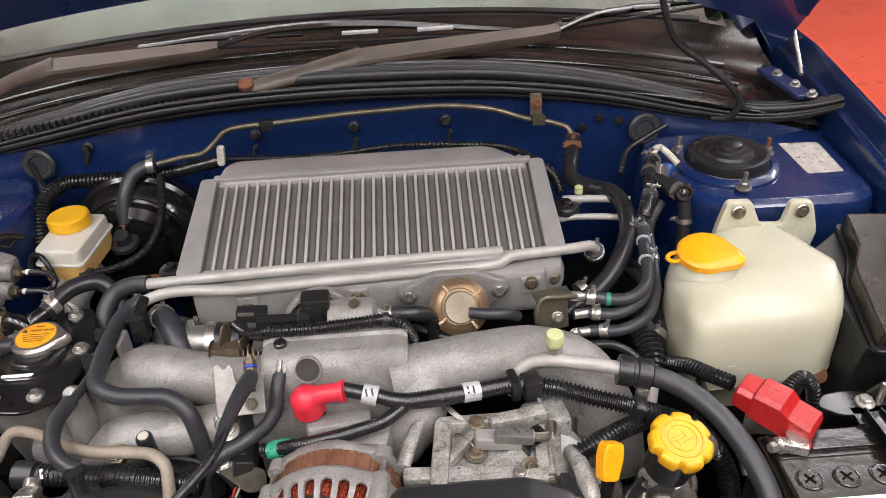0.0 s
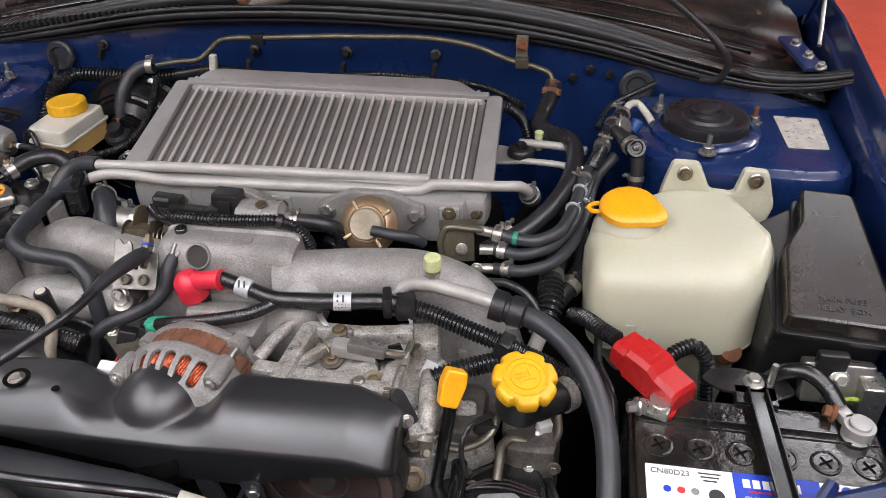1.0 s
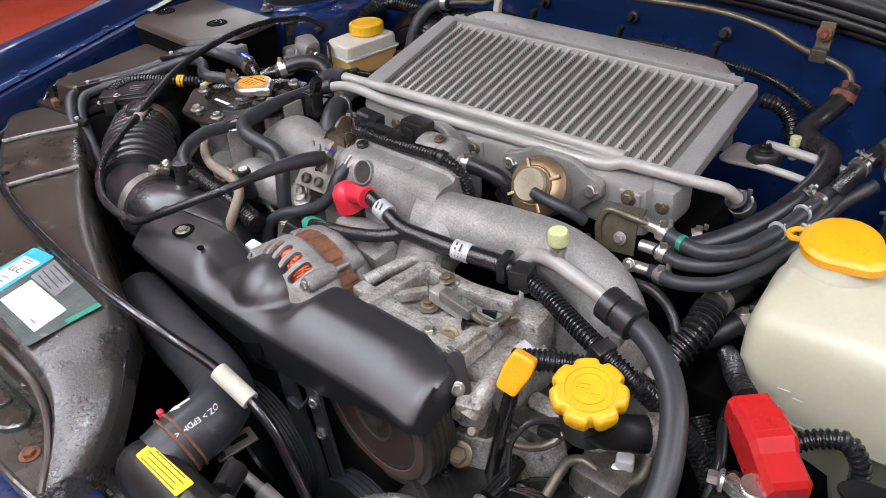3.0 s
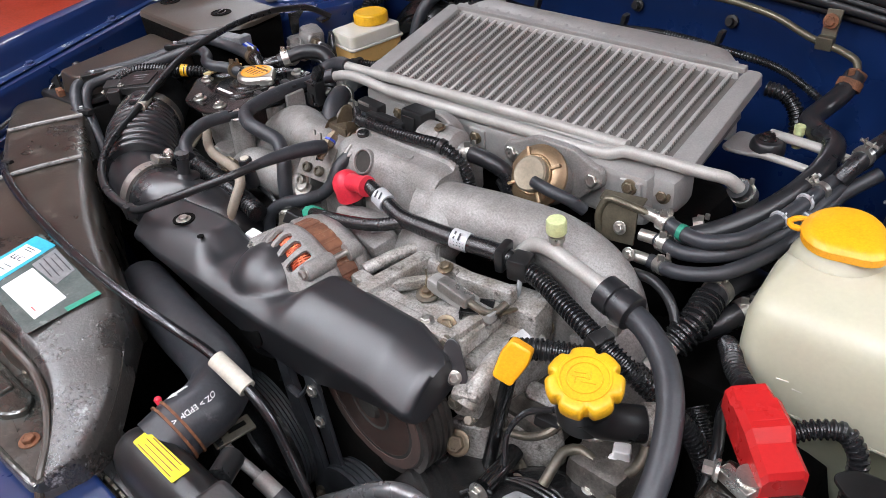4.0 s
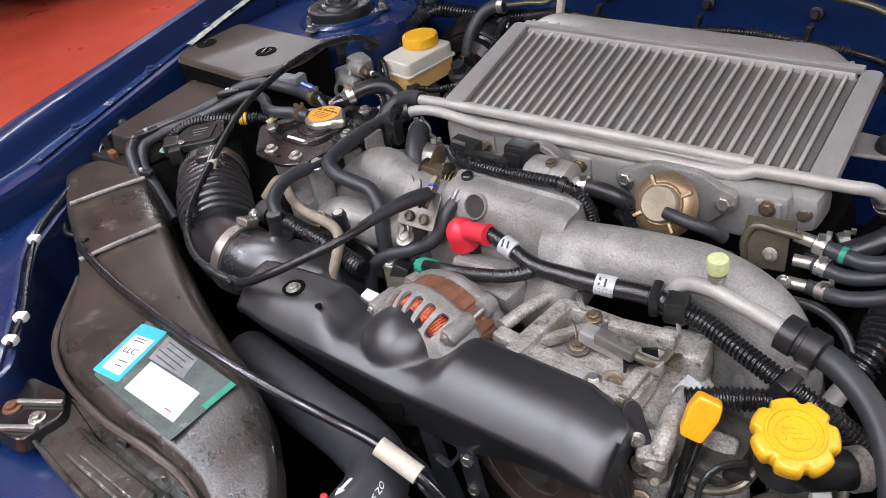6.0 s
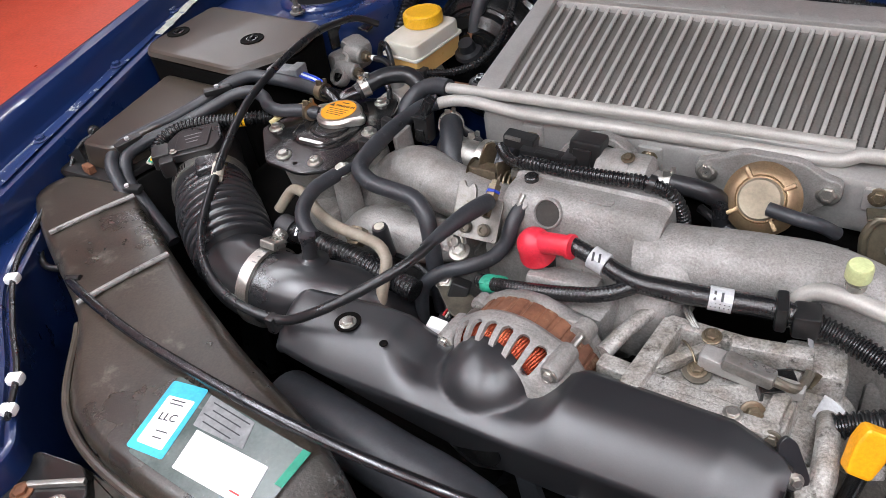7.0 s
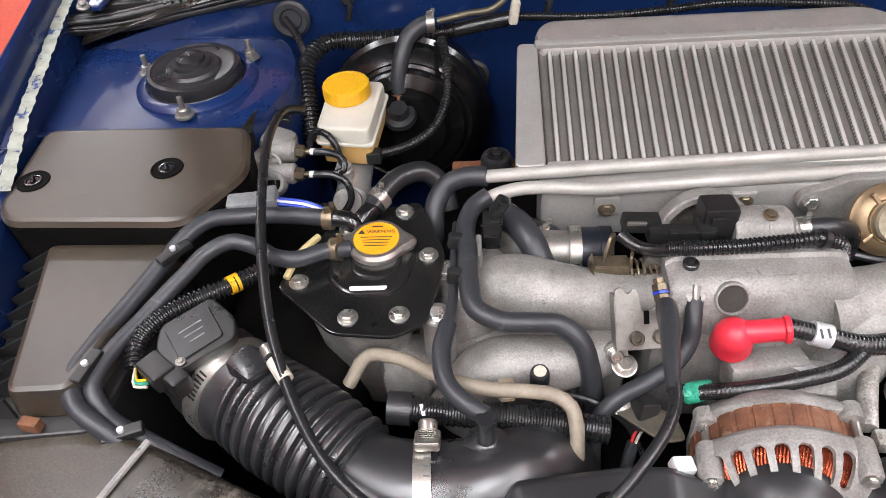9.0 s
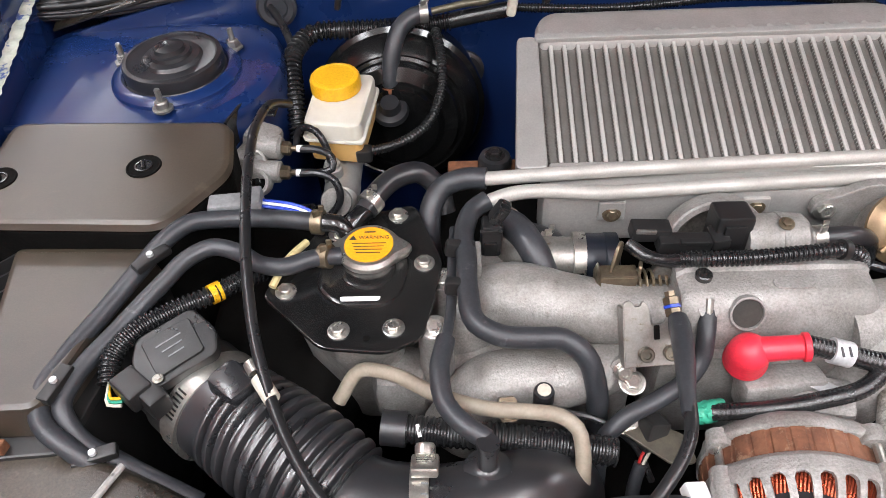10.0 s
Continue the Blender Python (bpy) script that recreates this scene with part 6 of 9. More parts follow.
part("hole", lathe([(0.0038, 0.817), (0.0038, 0.8181), (0.0005, 0.8182)], 16, (-0.086, 0.423, 0)), GRIME_SHADE, cover)
part("hole", lathe([(0.0036, 0.0), (0.0036, 0.001)], 16, (0.066, 0.4045, 0.740), (0, -1, 0.1)), GRIME_SHADE, cover)
part("lower_skirt", sweep([(-0.045, 0.430, 0.730), (0.0, 0.428, 0.716), (0.045, 0.430, 0.724)], [0.012, 0.020, 0.012], 14), SATIN, cover)
ear = part("ear", moved(slab([(-0.008, -0.010), (0.006, -0.011), (0.010, -0.003), (0.003, 0.028), (-0.004, 0.034), (-0.010, 0.030), (-0.013, 0.012)], -0.002, 0.002, 0.006, 0.0006, both=True), pose(0.2475, 0.4625, 0.7865, 62, 0, 38)), SATIN, cover)
part("bolt", bolt_geo((0.2475, 0.4590, 0.7865), (0.55, -0.75, 0.5), 0.0045, 0.006), STEEL, ear)
part("bolt", bolt_geo((0.207, 0.494, 0.801), (0.45, -0.7, 0.55), 0.0068, 0.008), BRASS, ear)

# pulleys and belts below the cover
def grooved(r, y0, y1, n):
    """Outline of a ribbed pulley rim."""
    rows = [(r * 0.6, y0)]
    for i in range(n):
        u0 = y0 + (y1 - y0) * i / n
        u1 = y0 + (y1 - y0) * (i + 0.5) / n
        rows += [(r, u0), (r, u0 + (u1 - u0) * 0.8), (r - 0.0026, u1), (r - 0.0026, u1 + (u1 - u0) * 0.8)]
    return rows + [(r * 0.6, y1)]


pu = thing("crank_pulley", (0.175, 0.42, 0.68), "dark ribbed metal pulley with a rusty face under the belt cover", "pulley")
part("rim", lathe(grooved(0.079, -0.013, 0.022, 5), 64, (0.170, 0.436, 0.731), (0.05, 1, 0)), WORNRUBBER, pu)
part("face", lathe([(0.073, -0.013), (0.070, -0.015), (0.056, -0.015), (0.054, -0.009), (0.040, -0.006), (0.036, -0.010), (0.026, -0.016), (0.021, -0.013), (0.016, -0.013), (0.012, -0.018), (0.002, -0.019)], 56, (0.170, 0.436, 0.731), (0.05, 1, 0)), BORE, pu)
part("rust_band", lathe([(0.0705, -0.0148), (0.0695, -0.0156), (0.0600, -0.0156), (0.0590, -0.0148)], 56, (0.170, 0.436, 0.731), (0.05, 1, 0)), WORNRUST, pu, "reddish worn ring")
pu2 = thing("compressor_pulley", (0.045, 0.39, 0.55), "black grooved pulley with a rust-brown hub", "pulley")
part("rim", lathe(grooved(0.078, 0.0, 0.020, 5), 64, (0.000, 0.392, 0.598), (0.05, 1, 0)), RUBBER_GREY, pu2)
part("rim_lip", lathe([(0.060, 0.002), (0.063, -0.004), (0.076, -0.004), (0.078, 0.0)], 64, (0.000, 0.392, 0.598), (0.05, 1, 0)), BLACKMETAL, pu2)
part("hub", lathe([(0.062, 0.002), (0.056, 0.016), (0.030, 0.018), (0.026, 0.006), (0.014, 0.008), (0.002, 0.008)], 48, (0.000, 0.392, 0.598), (0.05, 1, 0)), WORNRUST, pu2, "rust-brown hub")
pu3 = thing("idler_pulley", (0.15, 0.41, 0.56), "black grooved pulley low in the bay", "pulley")
part("rim", lathe(grooved(0.058, -0.016, 0.018, 6), 56, (0.148, 0.412, 0.572), (0.05, 1, 0)), RUBBER_GREY, pu3)
belt = thing("drive_belt", (0.1, 0.43, 0.70), "black ribbed drive belt running under its cover", "belt")
part("strand", sweep([(0.098, 0.446, 0.73), (0.09, 0.444, 0.66), (0.088, 0.44, 0.56)], 0.011, 8, flat=0.25), RUBBER, belt)
part("strand", sweep([(0.04, 0.435, 0.76), (0.03, 0.432, 0.70), (-0.02, 0.43, 0.60)], 0.011, 8, flat=0.25), RUBBER, belt)
part("strand", sweep([(0.232, 0.440, 0.70), (0.218, 0.438, 0.63), (0.20, 0.43, 0.56)], 0.011, 8, flat=0.25), RUBBER, belt)
tens = thing("belt_bracket", (0.07, 0.42, 0.68), "black steel belt tensioner bracket with bolts", "bracket")
UPRIGHT = pose(0, 0.408, 0, 90, 0, 0)
part("arm", slab([(0.043, 0.750), (0.060, 0.750), (0.072, 0.690), (0.088, 0.620), (0.100, 0.500), (0.066, 0.490), (0.056, 0.620)], -0.004, 0.004, 0.006, 0.0012, m=UPRIGHT, both=True), RUBBER_GREY, tens)
part("arm", slab([(0.090, 0.745), (0.112, 0.738), (0.117, 0.690), (0.124, 0.640), (0.136, 0.530), (0.110, 0.520), (0.102, 0.640), (0.095, 0.690)], -0.001, 0.004, 0.006, 0.0012, m=UPRIGHT, both=True), RUBBER_GREY, tens)
part("hook", sweep([(0.062, 0.405, 0.700), (0.070, 0.400, 0.708), (0.080, 0.402, 0.702), (0.088, 0.405, 0.712), (0.094, 0.408, 0.725)], 0.0045, 8, flat=0.5), RUBBER_GREY, tens)
bolts(tens, [(0.104, 0.407, 0.722), (0.106, 0.407, 0.680)], STEEL, (0.2, -1, 0.2), 0.0062, 0.008)
bolts(tens, [(0.118, 0.403, 0.556), (0.078, 0.403, 0.545)], OLIVE_STEEL, (0.2, -1, 0.2), 0.006, 0.007)
lowp = thing("lower_pipe", (0.2, 0.37, 0.66), "grey steel pipe crossing in front of the belts", "pipe")
part("pipe", sweep([(0.100, 0.330, 0.575), (0.130, 0.343, 0.608), (0.156, 0.352, 0.640), (0.190, 0.366, 0.668), (0.220, 0.379, 0.690), (0.245, 0.388, 0.698), (0.263, 0.397, 0.684), (0.276, 0.405, 0.655), (0.284, 0.41, 0.62)], 0.0080, 16), GREYPIPE, lowp)
solo("white_cap", lathe([(0.026, -0.02), (0.026, -0.003), (0.023, 0.002), (0.012, 0.004), (0.001, 0.004)], 32, (0.268, 0.432, 0.640), (0.1, -0.3, 1)), WHITE, "round white plastic cap low beside the belts", "cap")
eb = thing("engine_block", (0.05, 0.6, 0.4), "oily engine block with shade-dark filler blocks below the ancillaries", "engine")
# plain near-black boxes fill the deep gaps as painted shade
part("block", add(boxy((0.02, 0.66, 0.55), (0.62, 0.34, 0.26), 0.03), boxy((0.0, 0.47, 0.60), (0.40, 0.10, 0.16), 0.03), boxy((0.32, 0.60, 0.62), (0.12, 0.22, 0.14), 0.03)), GRIME_SHADE, eb)
part("gearbox", boxy((0.02, 0.92, 0.45), (0.62, 0.28, 0.40), 0.04), GRIME_SHADE, eb)
part("bellhousing", boxy((0.10, 0.83, 0.70), (0.40, 0.16, 0.18), 0.03), GRIME_SHADE, eb)
part("cylinder_head", boxy((0.42, 0.82, 0.52), (0.20, 0.34, 0.40), 0.04), GRIME_SHADE, eb)
part("cylinder_head", boxy((-0.42, 0.72, 0.55), (0.16, 0.30, 0.42), 0.04), GRIME_SHADE, eb)
part("front_case", boxy((0.32, 0.535, 0.630), (0.12, 0.05, 0.12), 0.020), OILY, eb)
part("case_flange", slab([(0.228, 0.462), (0.236, 0.512), (0.262, 0.532), (0.305, 0.535), (0.330, 0.512), (0.292, 0.494), (0.262, 0.474)], 0.66, 0.716, 0.010, 0.003, 0.006), CAST_DIRTY, eb)
part("case_rib", boxy((0.270, 0.500, 0.718), (0.050, 0.006, 0.010), 0.002, (0, 0, 22)), CAST_DIRTY, eb)
part("case_boss", lathe([(0.012, 0.69), (0.012, 0.722), (0.0105, 0.724), (0.003, 0.724)], 20, (0.345, 0.536, 0)), CAST_DIRTY, eb)
part("flange_bolt", bolt_geo((0.252, 0.452, 0.712), (0.2, -0.8, 0.6), 0.0085, 0.009), BRASS, eb)
part("side_case", boxy((0.365, 0.53, 0.67), (0.06, 0.07, 0.10), 0.015), OILY, eb)
part("pipe", sweep([(0.272, 0.49, 0.735), (0.285, 0.482, 0.728), (0.305, 0.485, 0.730), (0.325, 0.495, 0.742), (0.330, 0.51, 0.75)], 0.004, 10), OLIVE_STEEL, eb)
bolts(eb, [(0.31, 0.468, 0.69), (0.335, 0.47, 0.66), (0.28, 0.468, 0.655), (0.39, 0.495, 0.70)], OLIVE_STEEL, (0, -1, 0.3), 0.005, 0.006)

# ---- oil filler, dipstick ----
oil = thing("oil_filler", (0.357, 0.494, 0.74), "black oil filler neck under a yellow cap", "oil filler")


def lobes(a, k):
    w = (a * 7 / math.tau) % 1.0
    notch = max(0.0, 1.0 - abs(w - 0.5) / 0.17)
    return 1.0 - 0.13 * min(1.0, notch * 1.6) * (1 if k < 6 else 0)


OT = (0.10, -0.22, 1.0)
part("cap", lathe([(0.0255, -0.012), (0.0305, -0.009), (0.0315, -0.004), (0.0315, 0.001), (0.030, 0.004), (0.0275, 0.0055), (0.022, 0.006), (0.0215, 0.0068), (0.0195, 0.0068), (0.019, 0.0055), (0.001, 0.0055)], 98, (0.3555, 0.4965, 0.8205), OT, lobes), YELLOW, oil, "bright yellow lobed oil cap")
part("neck", lathe([(0.024, -0.05), (0.024, -0.01)], 26, (0.3555, 0.4965, 0.8205), OT), PLASTIC, oil)
part("elbow", sweep([(0.3555, 0.4985, 0.790), (0.364, 0.507, 0.776), (0.379, 0.522, 0.768), (0.392, 0.534, 0.765)], [0.019, 0.017, 0.016, 0.016], 22), PLASTIC, oil)
part("pipe_flange", lathe([(0.018, 0), (0.018, 0.012), (0.015, 0.014)], 26, (0.391, 0.533, 0.765), (0.7, 0.7, -0.1)), CAST_DIRTY, oil)
mo = aim((0.3555, 0.4965, 0.8205), OT)
part('embossed_ring', moved(lathe([(0.0135, 0.0054), (0.0138, 0.0064), (0.0146, 0.0064), (0.0149, 0.0054)], 44), mo), YELLOW, oil)
for k, (dx, dy, w, hh) in enumerate(((-0.004, 0.004, 0.010, 0.0012), (-0.004, 0.0, 0.012, 0.0012), (0.004, -0.004, 0.012, 0.0012), (0.004, 0.003, 0.0012, 0.008), (-0.007, -0.003, 0.0012, 0.006))):
    part("embossed_mark", moved(boxy((dx, dy, 0.0058), (w, hh, 0.0012), 0.0003), mo), YELLOW, oil)
dip = thing("dipstick", (0.287, 0.486, 0.70), "orange-yellow dipstick handle on a black tube", "dipstick")
part("handle", slab([(-0.0095, -0.019), (0.0095, -0.019), (0.0130, 0.005), (0.0105, 0.019), (-0.0105, 0.019), (-0.0130, 0.005)], -0.0075, 0.0075, 0.004, 0.0025, m=pose(0.2855, 0.493, 0.803, -28, 21, 14) @ Matrix.Rotation(math.pi / 2, 4, "X"), both=True), ORANGEY, dip)
part("tube", sweep([(0.2855, 0.4875, 0.788), (0.2805, 0.480, 0.745), (0.2725, 0.4735, 0.692), (0.268, 0.470, 0.66)], 0.0068, 12), BLACKMETAL, dip)

# ---- air-conditioning line ----
acl = thing("refrigerant_line", (0.25, 0.60, 0.83), "silver refrigerant pipe joined to a thick black hose", "pipe")
part("pipe", sweep([(0.204, 0.598, 0.800), (0.208, 0.603, 0.820), (0.220, 0.606, 0.834), (0.245, 0.601, 0.842), (0.27, 0.595, 0.842), (0.31, 0.587, 0.838), (0.33, 0.583, 0.834)], 0.0075, 14), TUBE_METAL, acl)
part("crimp_collar", lathe([(0.0125, -0.012), (0.0165, -0.012), (0.0165, 0.002), (0.0145, 0.003), (0.0145, 0.007), (0.0165, 0.008), (0.0165, 0.022), (0.0135, 0.024)], 28, (0.326, 0.5835, 0.834), (1, -0.2, -0.15)), RUBBER, acl)
part("rubber_hose", sweep([(0.335, 0.582, 0.832), (0.36, 0.576, 0.827), (0.388, 0.560, 0.818), (0.410, 0.535, 0.808), (0.424, 0.508, 0.797), (0.433, 0.482, 0.785), (0.438, 0.45, 0.768), (0.438, 0.40, 0.735), (0.43, 0.36, 0.69)], 0.0112, 18), RUBBER_GREY, acl)
vl = part("service_valve", lathe([(0.0062, -0.024), (0.0062, -0.012), (0.008, -0.011), (0.008, -0.006), (0.0055, -0.005), (0.0055, 0.0)], 16, (0.249, 0.604, 0.864), (0, -0.05, 1)), STEEL, acl)
part("valve_cap", lathe([(0.0092, -0.004), (0.0098, -0.003), (0.0098, 0.008), (0.0085, 0.010), (0.001, 0.0105)], 20, (0.249, 0.604, 0.866), (0, -0.05, 1)), PALEGREEN, vl)
part("clip", boxy((0.337, 0.568, 0.818), (0.012, 0.010, 0.012), 0.002), BRACKET, acl)

# ---- valve bracket and hoses to the heater ----
OLIVE = surf("olive_plated_steel", (0.16, 0.142, 0.098), 0.38, 0.6, (0.105, 0.094, 0.068), 40, 0.08, 500)
sb = thing("valve_bracket", (0.26, 0.69, 0.80), "brass-coloured solenoid bracket with hose stubs", "bracket")
part("plate", add(boxy((0.264, 0.688, 0.835), (0.036, 0.003, 0.042), 0.0012, (-12, 0, 12)), boxy((0.262, 0.697, 0.857), (0.044, 0.016, 0.003), 0.0012, (4, 0, 12))), OLIVE, sb)
part("pipe", sweep([(0.246, 0.682, 0.82), (0.244, 0.684, 0.845), (0.25, 0.688, 0.857), (0.27, 0.69, 0.857), (0.30, 0.697, 0.85)], 0.004, 10), OLIVE, sb)
bolts(sb, [(0.268, 0.684, 0.832), (0.287, 0.672, 0.815)], STEEL, (0, -1, 0.3), 0.0048, 0.005)
for q, ax in (((0.296, 0.697, 0.850), (1, 0.1, -0.2)), ((0.300, 0.690, 0.83), (1, 0.1, 0)), ((0.30, 0.678, 0.812), (1, 0.1, 0))):
    part("stub", lathe([(0.006, -0.012), (0.006, 0.014)], 14, q, ax), STEEL, sb)
hose("heater_hose", [(0.302, 0.698, 0.849), (0.325, 0.694, 0.846), (0.350, 0.691, 0.846), (0.374, 0.707, 0.848), (0.388, 0.744, 0.849), (0.397, 0.792, 0.851), (0.407, 0.843, 0.857), (0.424, 0.880, 0.870)], 0.0074, RUBBER_GREY, "black rubber heater hose with a green tape ring", bands=[((0.308, 0.6965, 0.848), (1, -0.15, -0.1), 0.008, STEEL)], group="heater hoses")
solo("tape_ring", sweep([(0.326, 0.6938, 0.846), (0.331, 0.6930, 0.8459)], 0.0081, 16), GREENTAPE, "green tape ring on a heater hose", "tape")
hose("heater_hose", [(0.306, 0.691, 0.83), (0.335, 0.682, 0.832), (0.366, 0.697, 0.834), (0.389, 0.738, 0.836), (0.401, 0.79, 0.838), (0.416, 0.85, 0.852)], 0.0072, RUBBER_GREY, "black rubber heater hose", bands=[((0.314, 0.6885, 0.8305), (1, -0.2, 0), 0.0078, STEEL)], group="heater hoses")
hose("heater_hose", [(0.306, 0.680, 0.811), (0.343, 0.667, 0.821), (0.371, 0.681, 0.824), (0.393, 0.720, 0.827), (0.407, 0.777, 0.832), (0.420, 0.846, 0.848), (0.440, 0.872, 0.864)], 0.0072, RUBBER_GREY, "black rubber heater hose", bands=[((0.408, 0.785, 0.833), (0.2, 0.9, 0.2), 0.0078, STEEL), ((0.322, 0.673, 0.816), (0.9, -0.35, 0.25), 0.0076, STEEL)], group="heater hoses")
hose("wire_lead", [(0.30, 0.660, 0.806), (0.325, 0.655, 0.81), (0.35, 0.645, 0.80), (0.362, 0.632, 0.785), (0.355, 0.62, 0.77)], 0.005, CABLE, "black taped wire lead", "cable")
vac = thing("vacuum_manifold", (0.44, 0.87, 0.86), "black plastic hose joint with metal clamps beside the tower", "hose joint")
part("elbow", sweep([(0.412, 0.846, 0.860), (0.416, 0.852, 0.868), (0.423, 0.868, 0.879), (0.430, 0.900, 0.884), (0.445, 0.945, 0.886)], 0.0092, 18), RUBBER, vac)
part("tee", lathe([(0.008, -0.030), (0.0115, -0.029), (0.0115, -0.016), (0.0095, -0.015), (0.0095, 0.012), (0.0125, 0.013), (0.0125, 0.022), (0.010, 0.023), (0.010, 0.032)], 24, (0.446, 0.886, 0.886), (0.42, -0.90, 0.0)), PLASTIC, vac)
part("collar", lathe([(0.0118, -0.005), (0.0132, -0.004), (0.0132, 0.004), (0.0118, 0.005)], 24, (0.4485, 0.905, 0.889), (0.7, -0.5, 0.4)), BRACKET, vac, "pale metal collar")
part("round_cap", lathe([(0.0125, -0.012), (0.0130, 0.0), (0.0115, 0.003), (0.0085, 0.003), (0.0075, 0.0), (0.0045, 0.0), (0.004, 0.004), (0.0005, 0.0045)], 26, (0.464, 0.856, 0.886), (0.12, -0.85, 0.5)), BLACKMETAL, vac)
part("hose", sweep([(0.466, 0.866, 0.880), (0.469, 0.856, 0.858), (0.468, 0.848, 0.83), (0.464, 0.84, 0.78)], 0.0088, 16), RUBBER, vac)
part("side_plug", lathe([(0.0075, 0.0), (0.0085, 0.002), (0.0085, 0.016), (0.006, 0.018)], 18, (0.462, 0.930, 0.872), (0.5, 0.5, 0.7)), surf("blue_cap_plastic", (0.01, 0.07, 0.26), 0.4), vac, "bright blue plastic plug")
part("sleeve", sweep([(0.441, 0.925, 0.884), (0.447, 0.944, 0.886), (0.453, 0.956, 0.886)], [0.0105, 0.0105, 0.009], 18), SLEEVE, vac)


def spring_clamp(at, axis, r, turn):
    m = aim(at, axis, turn)
    c = part("clamp", moved(lathe([(r, -0.003), (r + 0.0012, -0.003), (r + 0.0012, 0.003), (r, 0.003)], 24), m), STEEL, vac)
    for k in (-1, 1):
        part("ear", moved(boxy((r + 0.005, 0.0032 * k, 0.0), (0.010, 0.0013, 0.006), 0.0004, (0, 0, 16 * k)), m), STEEL, c)
    part("screw", moved(sweep([(r + 0.006, -0.009, 0), (r + 0.006, 0.010, 0)], 0.0019, 8), m), STEEL, c)


for at_, ax_, r_, tn_ in (((0.449, 0.950, 0.886), (0.4, 0.9, 0.05), 0.0100, 60), ((0.4225, 0.866, 0.8805), (0.2, 0.95, 0.1), 0.0096, 100), ((0.458, 0.862, 0.886), (0.42, -0.9, 0.0), 0.0115, -20),
                          ((0.4685, 0.852, 0.845), (0.0, 0.3, 1.0), 0.0092, -60), ((0.4035, 0.825, 0.8550), (0.20, 0.95, 0.12), 0.0078, 40), ((0.436, 0.922, 0.885), (0.3, 0.95, 0.05), 0.0096, 150)):
    spring_clamp(at_, ax_, r_, tn_)
part("curl", sweep([(0.452, 0.957, 0.884), (0.459, 0.975, 0.890), (0.470, 0.986, 0.888), (0.482, 0.975, 0.880), (0.491, 0.960, 0.872)], 0.0050, 14), IVORY, vac)
solo("refrigerant_pipe", sweep([(0.315, 0.912, 0.855), (0.35, 0.906, 0.857), (0.38, 0.900, 0.858), (0.405, 0.893, 0.858)], 0.0055, 14), TUBE_METAL, "dull silver pipe beside the intercooler", "pipe")
solo("refrigerant_pipe", sweep([(0.318, 0.885, 0.842), (0.36, 0.88, 0.843), (0.40, 0.872, 0.843)], 0.0045, 12), TUBE_METAL, "thin silver pipe beside the intercooler", "pipe")
hose("black_hose", [(0.352, 1.037, 0.888), (0.349, 1.018, 0.874), (0.340, 0.988, 0.862), (0.339, 0.956, 0.860), (0.357, 0.930, 0.862), (0.381, 0.909, 0.864), (0.390, 0.875, 0.862), (0.385, 0.825, 0.850), (0.364, 0.785, 0.832), (0.335, 0.757, 0.815), (0.29, 0.735, 0.795)], 0.0118, RUBBER, "thick black rubber hose from the firewall pipe", bands=[((0.3505, 1.028, 0.879), (0.1, 0.6, 0.8), 0.0130, RUST), ((0.315, 0.764, 0.8055), (0.85, 0.5, 0.3), 0.0130, STEEL)])
hose("black_hose", [(0.334, 0.795, 0.848), (0.338, 0.81, 0.83), (0.335, 0.83, 0.80), (0.32, 0.85, 0.76)], 0.0115, RUBBER, "black rubber hose end on the silver pipe", bands=[((0.3375, 0.806, 0.836), (0.2, 0.6, -0.8), 0.0120, STEEL)])
hose("black_hose", [(0.37, 0.83, 0.81), (0.40, 0.79, 0.80), (0.41, 0.74, 0.79), (0.385, 0.69, 0.77), (0.35, 0.66, 0.75)], 0.012, RUBBER, "black rubber hose low beside the tank", bands=[((0.395, 0.705, 0.776), (0.5, 0.8, 0.3), 0.0125, STEEL)])
hose("air_boot", [(0.367, 0.622, 0.777), (0.373, 0.643, 0.789), (0.372, 0.676, 0.798)], 0.0135, SLEEVE, "ribbed black rubber boot", "hose", 20, (0.0065, 0.004))
hose("black_hose", [(0.372, 0.674, 0.798), (0.373, 0.70, 0.798), (0.378, 0.735, 0.79), (0.385, 0.77, 0.765)], 0.013, RUBBER, "smooth black hose behind the ribbed boot", n=18, bands=[((0.3725, 0.69, 0.7983), (0, 1, 0), 0.0134, STEEL)])
solo("pipe_stub", sweep([(0.358, 0.598, 0.760), (0.367, 0.622, 0.777)], 0.0085, 14), TUBE_METAL, "pale metal pipe stub into the ribbed boot", "pipe")

# ---- pipe along the firewall ----
fp = thing("firewall_pipe", (0.0, 1.06, 0.92), "olive metal pipe bracketed along the firewall", "pipe")
part("pipe", sweep([(-0.272, 1.043, 0.886), (-0.235, 1.047, 0.892), (-0.20, 1.05, 0.897), (-0.183, 1.056, 0.910), (-0.168, 1.060, 0.923), (-0.14, 1.064, 0.928), (-0.11, 1.065, 0.929), (0.05, 1.075, 0.934), (0.20, 1.075, 0.932), (0.235, 1.073, 0.926), (0.29, 1.064, 0.910), (0.33, 1.058, 0.903), (0.347, 1.050, 0.898), (0.353, 1.040, 0.886)], 0.0045, 12), OLIVE, fp)
part("clip", boxy((-0.105, 1.066, 0.927), (0.022, 0.012, 0.018), 0.003), PLASTIC, fp)
